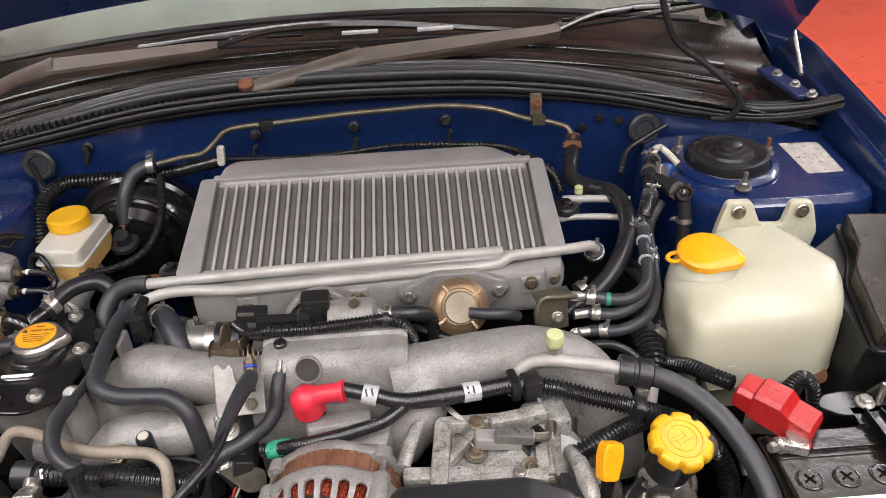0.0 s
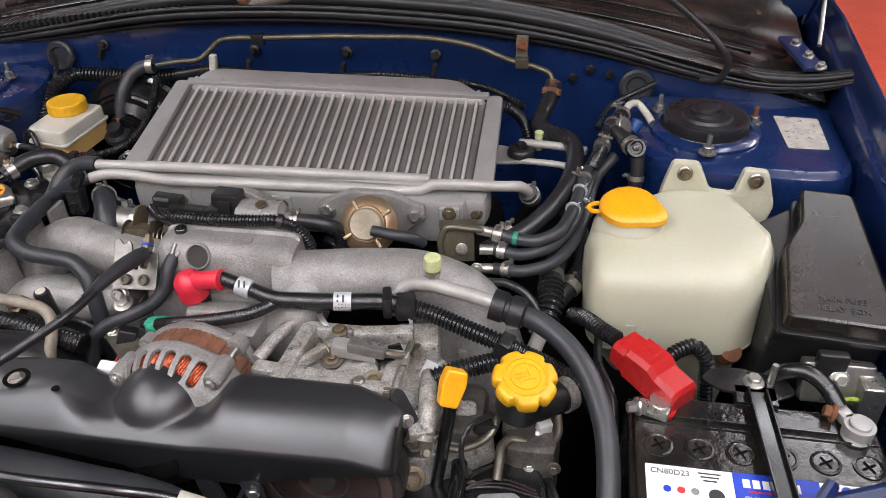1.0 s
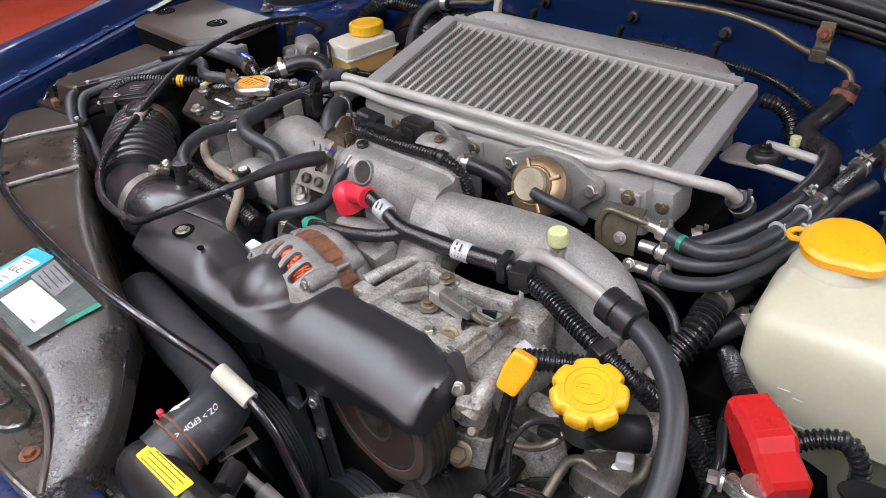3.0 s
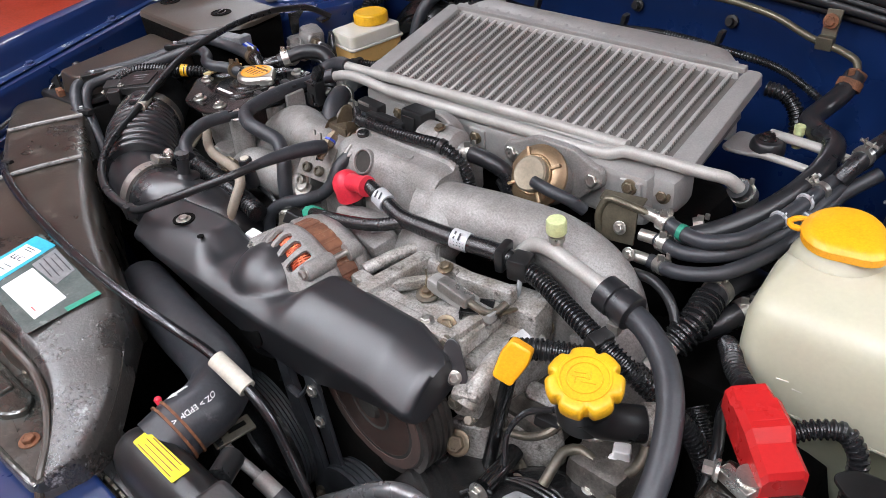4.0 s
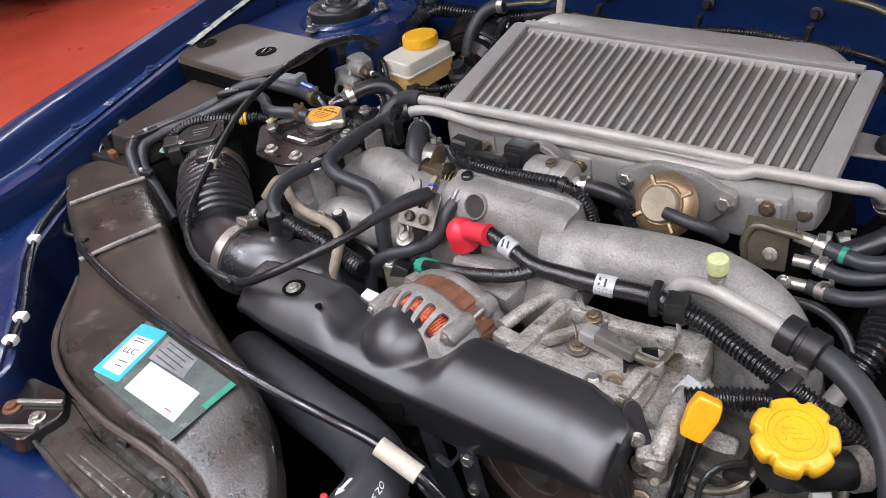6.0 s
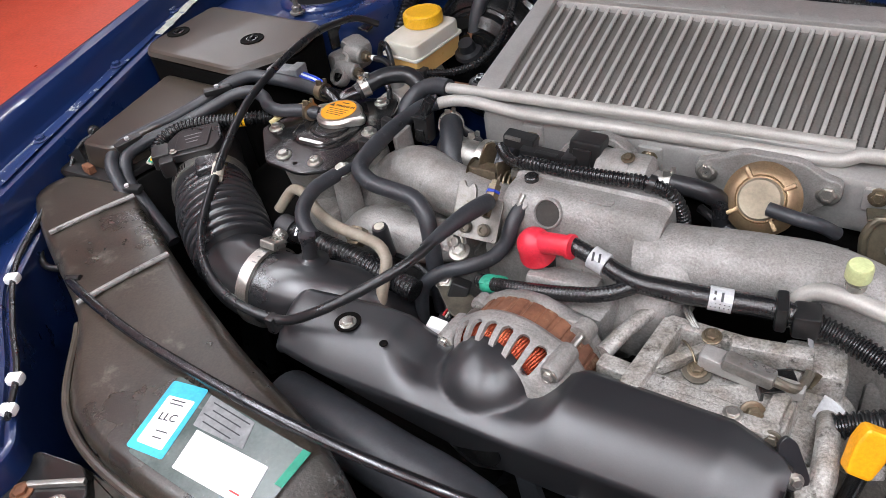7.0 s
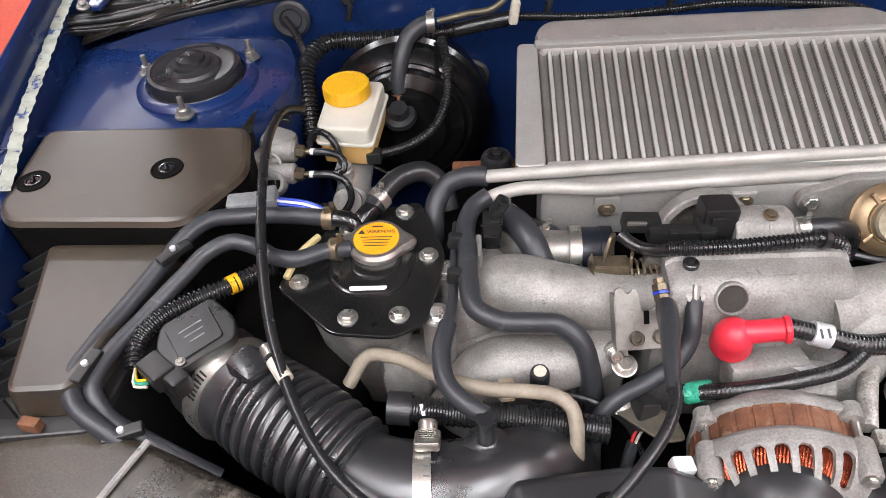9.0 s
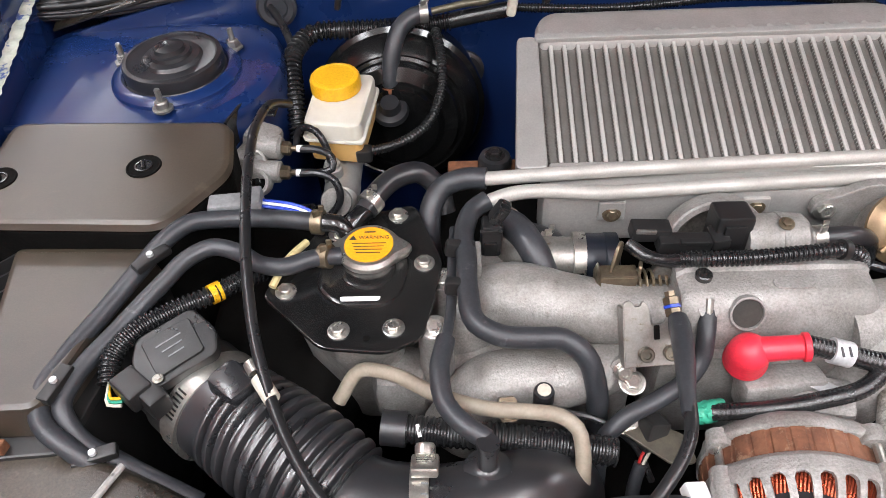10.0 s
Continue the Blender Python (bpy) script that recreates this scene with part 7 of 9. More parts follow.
br = part("bracket", add(boxy((0.304, 1.062, 0.909), (0.020, 0.012, 0.016), 0.002), boxy((0.302, 1.078, 0.926), (0.018, 0.004, 0.036), 0.001, (-15, 0, 0))), OLIVE, fp)
part("bolt", bolt_geo((0.302, 1.072, 0.932), (0, -1, 0.2), 0.006, 0.006), RUST, br)
part("rust_collar", sweep([(0.353, 1.041, 0.890), (0.351, 1.030, 0.878)], 0.0115, 14), RUST, fp)
hose("booster_hose", [(-0.276, 1.042, 0.886), (-0.293, 1.038, 0.884), (-0.308, 1.028, 0.876), (-0.318, 1.012, 0.858), (-0.323, 1.0, 0.835), (-0.324, 0.992, 0.808)], 0.0105, RUBBER_GREY, "thick black vacuum hose to the brake booster", bands=[((-0.281, 1.041, 0.8855), (1, 0.1, 0), 0.011, STEEL), ((-0.324, 0.993, 0.812), (0, 0.2, 1), 0.011, RUST)])
fl = hose("wiring_loom", [(-0.43, 0.93, 0.79), (-0.435, 0.97, 0.83), (-0.437, 1.01, 0.855), (-0.42, 1.04, 0.863), (-0.37, 1.05, 0.862), (-0.30, 1.055, 0.860), (-0.25, 1.06, 0.864)], 0.0105, SLEEVE, "thick black ribbed wiring loom on the firewall", "wiring", 14, (0.0055, 0.003))
part("taped_end", sweep([(-0.25, 1.06, 0.864), (-0.22, 1.060, 0.870), (-0.178, 1.058, 0.878)], 0.010, 14), TAPE, fl)
part("white_tag", boxy((-0.176, 1.045, 0.892), (0.012, 0.012, 0.032), 0.004, (0, 8, 0)), IVORY, fl)
part("thin_loom", sweep([(-0.18, 1.06, 0.879), (-0.12, 1.066, 0.872), (-0.05, 1.07, 0.868), (0.02, 1.072, 0.871), (0.08, 1.072, 0.876), (0.17, 1.072, 0.872), (0.26, 1.075, 0.858), (0.31, 1.08, 0.83)], 0.0052, 12, rib=(0.004, 0.0014)), SLEEVE, fl)
for cx, cz in ((-0.39, 0.895), (-0.135, 0.89), (0.02, 0.892), (0.165, 0.895)):
    c = part("clip", lathe([(0.009, 0), (0.009, 0.003), (0.005, 0.004), (0.005, 0.012)], 14, (cx, fire_y(cx, cz) - 0.002, cz), (0, -1, 0.2)), PLASTIC, fl)
    part("clip_arm", boxy((cx + 0.003, 1.078, cz - 0.010), (0.008, 0.014, 0.020), 0.003, (0, 15, 0)), PLASTIC, c)
hose("wire_lead", [(-0.47, 1.07, 0.885), (-0.455, 1.05, 0.875), (-0.44, 1.02, 0.862)], 0.005, CABLE, "black wire through a firewall grommet", "cable")
hose("wire_lead", [(0.50, 1.055, 0.89), (0.47, 1.05, 0.875), (0.44, 1.04, 0.86), (0.42, 1.0, 0.84)], 0.0042, CABLE, "thin black wire on the firewall", "cable")
hose("wiring_loom", [(0.275, 0.985, 0.872), (0.295, 0.985, 0.870), (0.315, 0.978, 0.855), (0.325, 0.965, 0.835)], 0.0085, SLEEVE, "black ribbed loom behind the intercooler", "wiring", 12, (0.005, 0.002))
hose("washer_tube", [(0.445, 1.02, 1.16), (0.465, 1.02, 1.08), (0.485, 1.02, 1.035), (0.53, 1.015, 1.0), (0.565, 1.005, 0.97), (0.583, 1.0, 0.945), (0.575, 1.005, 0.92), (0.555, 1.02, 0.912)], 0.0048, RUBBER, "black washer tube hanging from the bonnet", "tube")

# ---- brake booster and master cylinder ----
bb = thing("brake_booster", (-0.325, 1.03, 0.76), "large round black brake booster on the firewall", "brake booster")
part("shell", lathe([(0.102, -0.06), (0.104, -0.03), (0.108, -0.028), (0.108, -0.018), (0.102, -0.014), (0.098, 0.0), (0.085, 0.012), (0.082, 0.010), (0.078, 0.012), (0.074, 0.022), (0.058, 0.028), (0.055, 0.025), (0.050, 0.034), (0.02, 0.037)], 56, (-0.318, 1.01, 0.765), (0, -1, 0.12)), BOOSTER, bb)
part("hose_elbow", lathe([(0.022, 0), (0.02, 0.006), (0.013, 0.008), (0.011, 0.02)], 20, (-0.324, 0.972, 0.795), (0, -0.4, 1)), RUBBER, bb)
mcyl = thing("master_cylinder", (-0.385, 0.89, 0.74), "pale cast master cylinder under the fluid reservoir", "master cylinder")
part("body", add(lathe([(0.020, -0.06), (0.020, 0.045), (0.016, 0.050)], 24, (-0.376, 0.89, 0.768), (0.0, -1, 0)), boxy((-0.372, 0.872, 0.765), (0.030, 0.03, 0.032), 0.008)), COOLER, mcyl)
part("end_cap", lathe([(0.017, -0.004), (0.0175, 0.002), (0.0165, 0.006), (0.001, 0.0065)], 28, (-0.379, 0.838, 0.772), (0.05, -0.85, 0.5)), CAST, mcyl)
part("riser", lathe([(0.0115, -0.012), (0.0105, 0.014), (0.0085, 0.016), (0.0085, 0.020)], 20, (-0.383, 0.866, 0.786), (0.05, -0.1, 1)), COOLER, mcyl)
for a, c in (((-0.414, 0.8655, 0.825), ((-0.395, 0.863, 0.825), (-0.379, 0.855, 0.820), (-0.379, 0.846, 0.812), (-0.395, 0.845, 0.808), (-0.420, 0.850, 0.805), (-0.440, 0.862, 0.79))),
             ((-0.414, 0.8425, 0.8100), ((-0.395, 0.842, 0.810), (-0.377, 0.838, 0.802), (-0.372, 0.830, 0.785), (-0.385, 0.824, 0.765), (-0.41, 0.825, 0.75)))):
    part("brake_line", sweep([a] + list(c), 0.0042, 10), RUBBER, mcyl)
res = thing("brake_reservoir", (-0.379, 0.915, 0.79), "milky brake fluid reservoir half full of amber fluid", "reservoir")
RES = [(-0.412, 0.885), (-0.348, 0.874), (-0.338, 0.978), (-0.406, 0.985)]
part("fluid_half", slab(RES, 0.794, 0.8215, 0.010, 0.001, -0.003), AMBER, res, "amber brake fluid seen through plastic")
part("upper_half", slab(RES, 0.8256, 0.845, 0.012, 0.004), TANK_WHITE, res)
part("seam", slab([(-0.415, 0.882), (-0.345, 0.871), (-0.335, 0.981), (-0.409, 0.988)], 0.8215, 0.8255, 0.009, 0.001, both=True), TANK_WHITE, res)
part("neck", lathe([(0.024, 0.842), (0.024, 0.848)], 24, (-0.381, 0.950, 0)), TANK_WHITE, res)
part("cap", lathe([(0.026, 0.845), (0.0285, 0.846), (0.0285, 0.859), (0.027, 0.8615), (0.023, 0.863), (0.022, 0.8622), (0.001, 0.8622)], 60, (-0.381, 0.950, 0), (0, 0, 1), lambda a, k: 1 + 0.018 * (math.sin(a * 20) > 0) * (1 <= k <= 3)), YELLOW, res, "yellow ribbed screw cap")
hose("vent_tube", [(-0.424, 0.884, 0.808), (-0.421, 0.890, 0.826), (-0.410, 0.884, 0.840), (-0.396, 0.876, 0.840), (-0.387, 0.868, 0.828), (-0.384, 0.866, 0.806)], 0.0040, RUBBER, "thin black tube looped over the reservoir", "tube")
hose("sensor_lead", [(-0.345, 0.885, 0.803), (-0.315, 0.90, 0.80), (-0.28, 0.925, 0.808), (-0.262, 0.96, 0.83), (-0.262, 1.0, 0.858), (-0.268, 1.03, 0.87)], 0.0052, SLEEVE, "black ribbed sensor lead from the reservoir", "wiring", 10, (0.004, 0.0014))
solo("sensor_plug", boxy((-0.348, 0.882, 0.803), (0.018, 0.016, 0.016), 0.003), PLASTIC, "black sensor plug on the reservoir", "plug")
pv = thing("brake_valve", (-0.46, 0.86, 0.79), "cast aluminium brake proportioning valve with pipe unions", "valve")
part("body", add(boxy((-0.458, 0.880, 0.822), (0.040, 0.036, 0.042), 0.010, (0, 12, -15)), boxy((-0.472, 0.862, 0.815), (0.024, 0.040, 0.034), 0.009, (0, 0, -20)),
     lathe([(0.0135, -0.014), (0.0135, 0.012), (0.011, 0.015)], 22, (-0.449, 0.869, 0.826), (1, -0.1, -0.05)), lathe([(0.0120, -0.020), (0.0120, 0.012), (0.010, 0.014)], 22, (-0.448, 0.846, 0.811), (1, -0.1, -0.05))), CAST, pv)
lobe_ = part("flange_lobe", lathe([(0.0135, -0.012), (0.0150, -0.009), (0.0150, 0.0), (0.0135, 0.003), (0.0100, 0.003), (0.0094, -0.002), (0.001, -0.002)], 26, (-0.459, 0.832, 0.808), (-0.12, -0.75, 0.65)), CAST, pv)
part("bore", lathe([(0.0092, -0.002), (0.0092, -0.0012), (0.001, -0.0012)], 20, (-0.459, 0.832, 0.808), (-0.12, -0.75, 0.65)), GRIME_SHADE, lobe_)
part("screw", lathe([(0.0042, -0.0012), (0.0042, 0.001), (0.0025, 0.0018)], 14, (-0.459, 0.832, 0.808), (-0.12, -0.75, 0.65)), BLACKMETAL, lobe_)
part("cup", lathe([(0.0125, -0.006), (0.0125, 0.0), (0.0100, 0.001), (0.0090, -0.004), (0.001, -0.004)], 22, (-0.462, 0.850, 0.822), (-0.1, -0.8, 0.6)), CAST, pv)
for q in ((-0.436, 0.8675, 0.8255), (-0.436, 0.8445, 0.8105)):
    u_ = part("union", lathe([(0.0078, 0.0), (0.0078, 0.010), (0.006, 0.012)], 6, q, (1, -0.1, -0.05)), BRASS, pv)
    part("pipe_end", sweep([(q[0] + 0.010, q[1] - 0.001, q[2]), (q[0] + 0.022, q[1] - 0.002, q[2])], 0.0028, 10), BRASS, u_)
    part("white_sleeve", sweep([(q[0] + 0.018, q[1] - 0.002, q[2]), (q[0] + 0.025, q[1] - 0.002, q[2] - 0.0003)], 0.0040, 10), WHITE, u_)
part("bracket", add(boxy((-0.480, 0.885, 0.848), (0.004, 0.05, 0.035), 0.001, (0, 0, -15)), boxy((-0.462, 0.905, 0.850), (0.042, 0.014, 0.004), 0.001, (10, 0, -10))), BLACKMETAL, pv)
cp = thing("diagnostic_plug", (-0.445, 0.73, 0.86), "grey wiring plug with blue and white wires", "plug")
part("shell", add(boxy((-0.452, 0.728, 0.868), (0.04, 0.02, 0.016), 0.003, (0, 0, 6)), boxy((-0.43, 0.732, 0.868), (0.014, 0.024, 0.02), 0.002, (0, 0, 6))), GREYLABEL, cp)
for k, mt_ in enumerate((BLUEPRINT, WHITE, BLUEPRINT)):
    part("wire", sweep([(-0.425, 0.735 - 0.004 * k, 0.868), (-0.39, 0.728 - 0.004 * k, 0.866), (-0.355, 0.712 - 0.003 * k, 0.856)], 0.0016, 6), mt_, cp)

# ---- relay box lid and airbox ----
rb = thing("relay_box", (-0.58, 0.77, 0.70), "relay box under a faded dark brown plastic lid", "relay box")
LID = [(-0.700, 0.850), (-0.471, 0.841), (-0.456, 0.762), (-0.502, 0.688), (-0.682, 0.697), (-0.70, 0.72)]
part("box", slab(LID, 0.62, 0.872, 0.015, 0.002, -0.012), GRIME_SHADE, rb)
part("lid", slab(LID, 0.8755, 0.883, 0.018, 0.0055, 0.001), LIDBROWN, rb)
# near-black floor gives the shallow fasteners the dark of a deep bowl
for hx, hy_ in ((-0.677, 0.757), (-0.541, 0.770)):
    f = part("fastener", lathe([(0.0170, 0.8828), (0.0166, 0.8842), (0.0156, 0.8845), (0.0146, 0.8838), (0.0140, 0.8834), (0.0005, 0.8834)], 30, (hx, hy_, 0)), GRIME_SHADE, rb)
    part("turn_key", boxy((hx, hy_, 0.8855), (0.0035, 0.012, 0.004), 0.001, (0, 0, 20)), BLACKMETAL, f)
    part("key_slot", lathe([(0.0090, 0.8834), (0.0086, 0.8848), (0.0070, 0.8850), (0.0064, 0.8840), (0.0005, 0.8840)], 20, (hx, hy_, 0)), BLACKMETAL, f)
ab = thing("air_cleaner", (-0.585, 0.61, 0.65), "black plastic air cleaner box with a dusty brown lid", "airbox")
part("lower_box", slab([(-0.67, 0.705), (-0.52, 0.70), (-0.555, 0.49), (-0.635, 0.49)], 0.58, 0.806, 0.012, 0.003, -0.004), PLASTIC, ab)
part("flange", slab([(-0.684, 0.712), (-0.512, 0.702), (-0.548, 0.500), (-0.650, 0.492)], 0.812, 0.822, 0.01, 0.002, both=True), PLASTIC, ab)
part("lid", slab([(-0.650, 0.696), (-0.521, 0.692), (-0.562, 0.520), (-0.618, 0.518)], 0.823, 0.853, 0.012, 0.005, 0.004), LIDBROWN, ab)
for i in range(9):
    y = 0.515 + 0.022 * i
    x = -0.628 - 0.036 * i / 9
    part("gusset", loft([[(x + 0.010, y + d, 0.848), (x - 0.026, y + d, 0.828), (x - 0.026, y + d, 0.82), (x + 0.010, y + d, 0.82)] for d in (-0.0015, 0.0015)]), PLASTIC, ab)
part("clip", boxy((-0.600, 0.505, 0.824), (0.018, 0.010, 0.016), 0.002, (0, 0, -10)), RUST, ab)
part("clip_tab", boxy((-0.648, 0.708, 0.85), (0.014, 0.01, 0.012), 0.002, (15, 0, 20)), IVORY, ab)
part("rail", add(boxy((-0.60, 0.478, 0.80), (0.12, 0.012, 0.016), 0.002, (0, 0, -8)), boxy((-0.62, 0.487, 0.81), (0.04, 0.02, 0.008), 0.002, (0, 0, -8))), PLASTIC, ab)

# air meter and ribbed intake hose
MX = Vector((0.72, -0.62, 0.0)).normalized()
am = thing("air_flow_meter", (-0.48, 0.585, 0.77), "black air flow meter with its sensor plate and plug", "air flow meter")
part("housing", lathe([(0.043, -0.07), (0.043, -0.012), (0.046, -0.012), (0.046, 0.012), (0.041, 0.014)], 36, (-0.462, 0.572, 0.795), tuple(MX)), PLASTIC, am)
band_ = part("band", lathe([(0.0468, -0.002), (0.048, -0.002), (0.048, 0.016), (0.0468, 0.016)], 44, (-0.452, 0.5635, 0.795), tuple(MX)), STEEL, am)
for k in range(7):
    part("slot", moved(boxy((0.0478 * math.cos(2.0 + 0.08 * k), 0.0478 * math.sin(2.0 + 0.08 * k), 0.007), (0.001, 0.0016, 0.010), 0, (0, 0, math.degrees(2.0 + 0.08 * k))), aim((-0.452, 0.5635, 0.795), tuple(MX))), BLACKMETAL, band_)
rot = math.degrees(math.atan2(0.62, 0.72))
sp = part("sensor_plate", slab([(-0.030, -0.024), (0.026, -0.026), (0.036, -0.006), (0.030, 0.026), (-0.020, 0.028), (-0.034, 0.008)], 0.0, 0.010, 0.007, 0.0015, m=pose(-0.471, 0.577, 0.843, 6, -4, -rot + 80)), PLASTIC, am)
part("raised_pad", slab([(-0.022, -0.018), (0.019, -0.018), (0.023, 0.018), (-0.019, 0.020)], 0.010, 0.012, 0.004, 0.0006, m=pose(-0.471, 0.577, 0.843, 6, -4, -rot + 80)), PLASTIC, sp)
for k in range(3):
    part('print_and_glint_bar', moved(boxy((0.0, 0.008 - 0.007 * k, 0.0123), (0.022 - 0.004 * k, 0.0012, 0.0004), 0), pose(-0.471, 0.577, 0.843, 6, -4, -rot + 80)), GREYLABEL, sp)
for dx, dy in ((0.017, 0.024), (-0.004, -0.030)):
    part("screw", bolt_geo((-0.472 + dx, 0.577 + dy, 0.852), (0, 0, 1), 0.003, 0.003), STEEL, sp)
part("plug", add(boxy((-0.498, 0.545, 0.842), (0.03, 0.022, 0.02), 0.003, (0, 0, -40)), boxy((-0.48, 0.537, 0.838), (0.022, 0.018, 0.022), 0.003, (0, 0, -40))), PLASTIC, am)
for k in range(3):
    part("wire", sweep([(-0.505, 0.540 - 0.004 * k, 0.838), (-0.517, 0.540 - 0.003 * k, 0.836), (-0.522, 0.555, 0.838)], 0.0014, 6), (YELLOW, GREENTAPE, IVORY)[k], am)
wl = hose("wiring_loom", [(-0.522, 0.552, 0.838), (-0.523, 0.572, 0.846), (-0.510, 0.592, 0.852), (-0.485, 0.614, 0.852), (-0.455, 0.634, 0.850), (-0.425, 0.66, 0.845), (-0.405, 0.68, 0.835)], 0.0078, SLEEVE, "black ribbed loom with a yellow tape ring", "wiring", 14, (0.0045, 0.002))
part("yellow_tape", sweep([(-0.455, 0.634, 0.850), (-0.447, 0.641, 0.8488)], 0.0090, 14), YELLOW, wl)
ih = thing("intake_hose", (-0.35, 0.49, 0.78), "black ribbed intake hose with steel band clamps", "intake hose")
part("cuff", sweep([(-0.456, 0.566, 0.796), (-0.438, 0.553, 0.798), (-0.420, 0.540, 0.799)], [0.0445, 0.0445, 0.0440], 36), INTAKE, ih)
part("ribbed_part", sweep([(-0.424, 0.543, 0.799), (-0.395, 0.522, 0.799), (-0.362, 0.500, 0.795), (-0.330, 0.479, 0.788)], [0.0440, 0.0465, 0.0460, 0.0425], 40, rib=(0.0112, 0.0056, 1)), INTAKE, ih)
part("elbow", sweep([(-0.352, 0.493, 0.787), (-0.328, 0.477, 0.784), (-0.300, 0.467, 0.782), (-0.268, 0.464, 0.782)], [0.040, 0.0405, 0.041, 0.0415], 32), INTAKE, ih)
part("inlet_duct", sweep([(-0.272, 0.464, 0.782), (-0.24, 0.467, 0.782), (-0.205, 0.478, 0.778), (-0.175, 0.495, 0.762), (-0.16, 0.51, 0.73), (-0.155, 0.515, 0.68)], [0.0395, 0.0395, 0.039, 0.038, 0.036, 0.035], 32), INTAKE, ih)
part("band", lathe([(0.0422, -0.007), (0.0435, -0.007), (0.0435, 0.007), (0.0422, 0.007)], 40, (-0.272, 0.464, 0.782), (1, 0.03, 0)), STEEL, ih)
part("worm_housing", boxy((-0.268, 0.484, 0.8265), (0.021, 0.020, 0.009), 0.0025, (-24, 0, 0)), STEEL, ih)
part("band_screw", lathe([(0.0066, 0.0), (0.0078, 0.001), (0.0078, 0.007), (0.0066, 0.009), (0.002, 0.0095)], 18, (-0.268, 0.492, 0.8265), (0, 0.88, 0.3)), STEEL, ih)
for k in range(5):
    part("worm_slot", boxy((-0.268, 0.4790 + 0.0026 * k, 0.8330 - 0.0011 * k), (0.013, 0.0009, 0.001), 0, (-24, 0, 0)), BLACKMETAL, ih)
for k in range(3):
    part("stamp", boxy((-0.268, 0.4705 - 0.008 * k, 0.8258 - 0.0006 * k), (0.005, 0.0012, 0.0006), 0, (-6, 0, 0)), GREYLABEL, ih)
part("hose_stub", add(lathe([(0.018, -0.004), (0.018, 0.0), (0.010, 0.002), (0.0075, 0.004), (0.0075, 0.024), (0.0085, 0.025), (0.0085, 0.03)], 24, (-0.222, 0.487, 0.817), (0.02, 0.12, 1)),), INTAKE, ih)
part("boss", boxy((-0.418, 0.546, 0.842), (0.036, 0.030, 0.026), 0.008, (0, 0, -40)), INTAKE, ih)
rh = hose("black_hose", [(-0.30, 0.532, 0.802), (-0.26, 0.528, 0.800), (-0.21, 0.524, 0.797), (-0.16, 0.520, 0.792), (-0.12, 0.516, 0.786)], 0.0115, SLEEVE, "glossy black ribbed hose behind the intake", "hose", 18, (0.005, 0.0012))
part("collar", sweep([(-0.305, 0.532, 0.802), (-0.285, 0.530, 0.801)], 0.0145, 20), RUBBER, rh)
part("print_mark", boxy((-0.275, 0.523, 0.8105), (0.003, 0.010, 0.0005), 0, (30, 0, 15)), WHITE, rh)

# ---- front intake duct with its stickers ----
dk = thing("intake_duct", (-0.28, 0.35, 0.70), "long dusty black plastic air intake duct with pale ribs", "air duct")
BACK = [(-0.635, 0.520), (-0.60, 0.528), (-0.50, 0.495), (-0.37, 0.434), (-0.22, 0.372), (-0.115, 0.336), (-0.062, 0.314), (-0.024, 0.293), (0.008, 0.270), (0.032, 0.240), (0.046, 0.202)]
FRONT = [(-0.668, 0.485), (-0.655, 0.452), (-0.540, 0.392), (-0.400, 0.329), (-0.295, 0.245), (-0.160, 0.220), (-0.085, 0.222), (-0.040, 0.222), (-0.012, 0.215), (0.014, 0.197), (0.040, 0.168)]
TOPS = (0.795, 0.815, 0.821, 0.822, 0.822, 0.822, 0.821, 0.814, 0.802, 0.783, 0.756)
rings = []
for k, (a, b) in enumerate(zip(FRONT, BACK)):
    a, b = Vector(a), Vector(b)
    d = (b - a)
    row = []
    for f, dz in ((-0.03, -0.12), (-0.03, -0.035), (-0.02, -0.014), (0.03, -0.004), (0.10, -0.0005), (0.3, 0.0005), (0.5, 0.001), (0.7, 0.0005), (0.88, -0.0008), (0.95, -0.005), (1.00, -0.014), (1.03, -0.04), (1.06, -0.13)):
        p = a + d * f
        row.append((p.x, p.y, TOPS[k] + dz * (1.0 if dz > -0.03 else (1, 1, 1, 1, 1, 0.8, 0.55, 0.4, 0.3, 0.3, 0.3)[k])))
    rings.append(row)


def finer(rows, n):
    """More rows between the given ones, along smooth lines."""
    out = []
    for k in range(len(rows) - 1):
        for i in range(n):
            f = i / n
            a, b = rows[k], rows[k + 1]
            pre, post = rows[max(k - 1, 0)], rows[min(k + 2, len(rows) - 1)]
            row = []
            for p0, p1, p2, p3 in zip(pre, a, b, post):
                p0, p1, p2, p3 = Vector(p0), Vector(p1), Vector(p2), Vector(p3)
                row.append(tuple(0.5 * (2 * p1 + (p2 - p0) * f + (2 * p0 - 5 * p1 + 4 * p2 - p3) * f * f + (3 * p1 - p0 - 3 * p2 + p3) * f ** 3)))
            out.append(row)
    return out + [rows[-1]]


fine_rings = finer(rings, 4)
part("shell", loft(fine_rings[:25]), DUSTY, dk, "", 50)
part("snout", loft(fine_rings[24:]), SCUFFED, dk, "scuffed grey downturned duct mouth", 60)
part("front_lip", sweep([(-0.395, 0.322, 0.806), (-0.30, 0.240, 0.807), (-0.16, 0.213, 0.807), (-0.085, 0.216, 0.806), (-0.040, 0.216, 0.797), (-0.014, 0.209, 0.784), (0.012, 0.193, 0.768), (0.034, 0.170, 0.752), (0.040, 0.163, 0.738)], 0.0042, 10), LIDBROWN, dk)
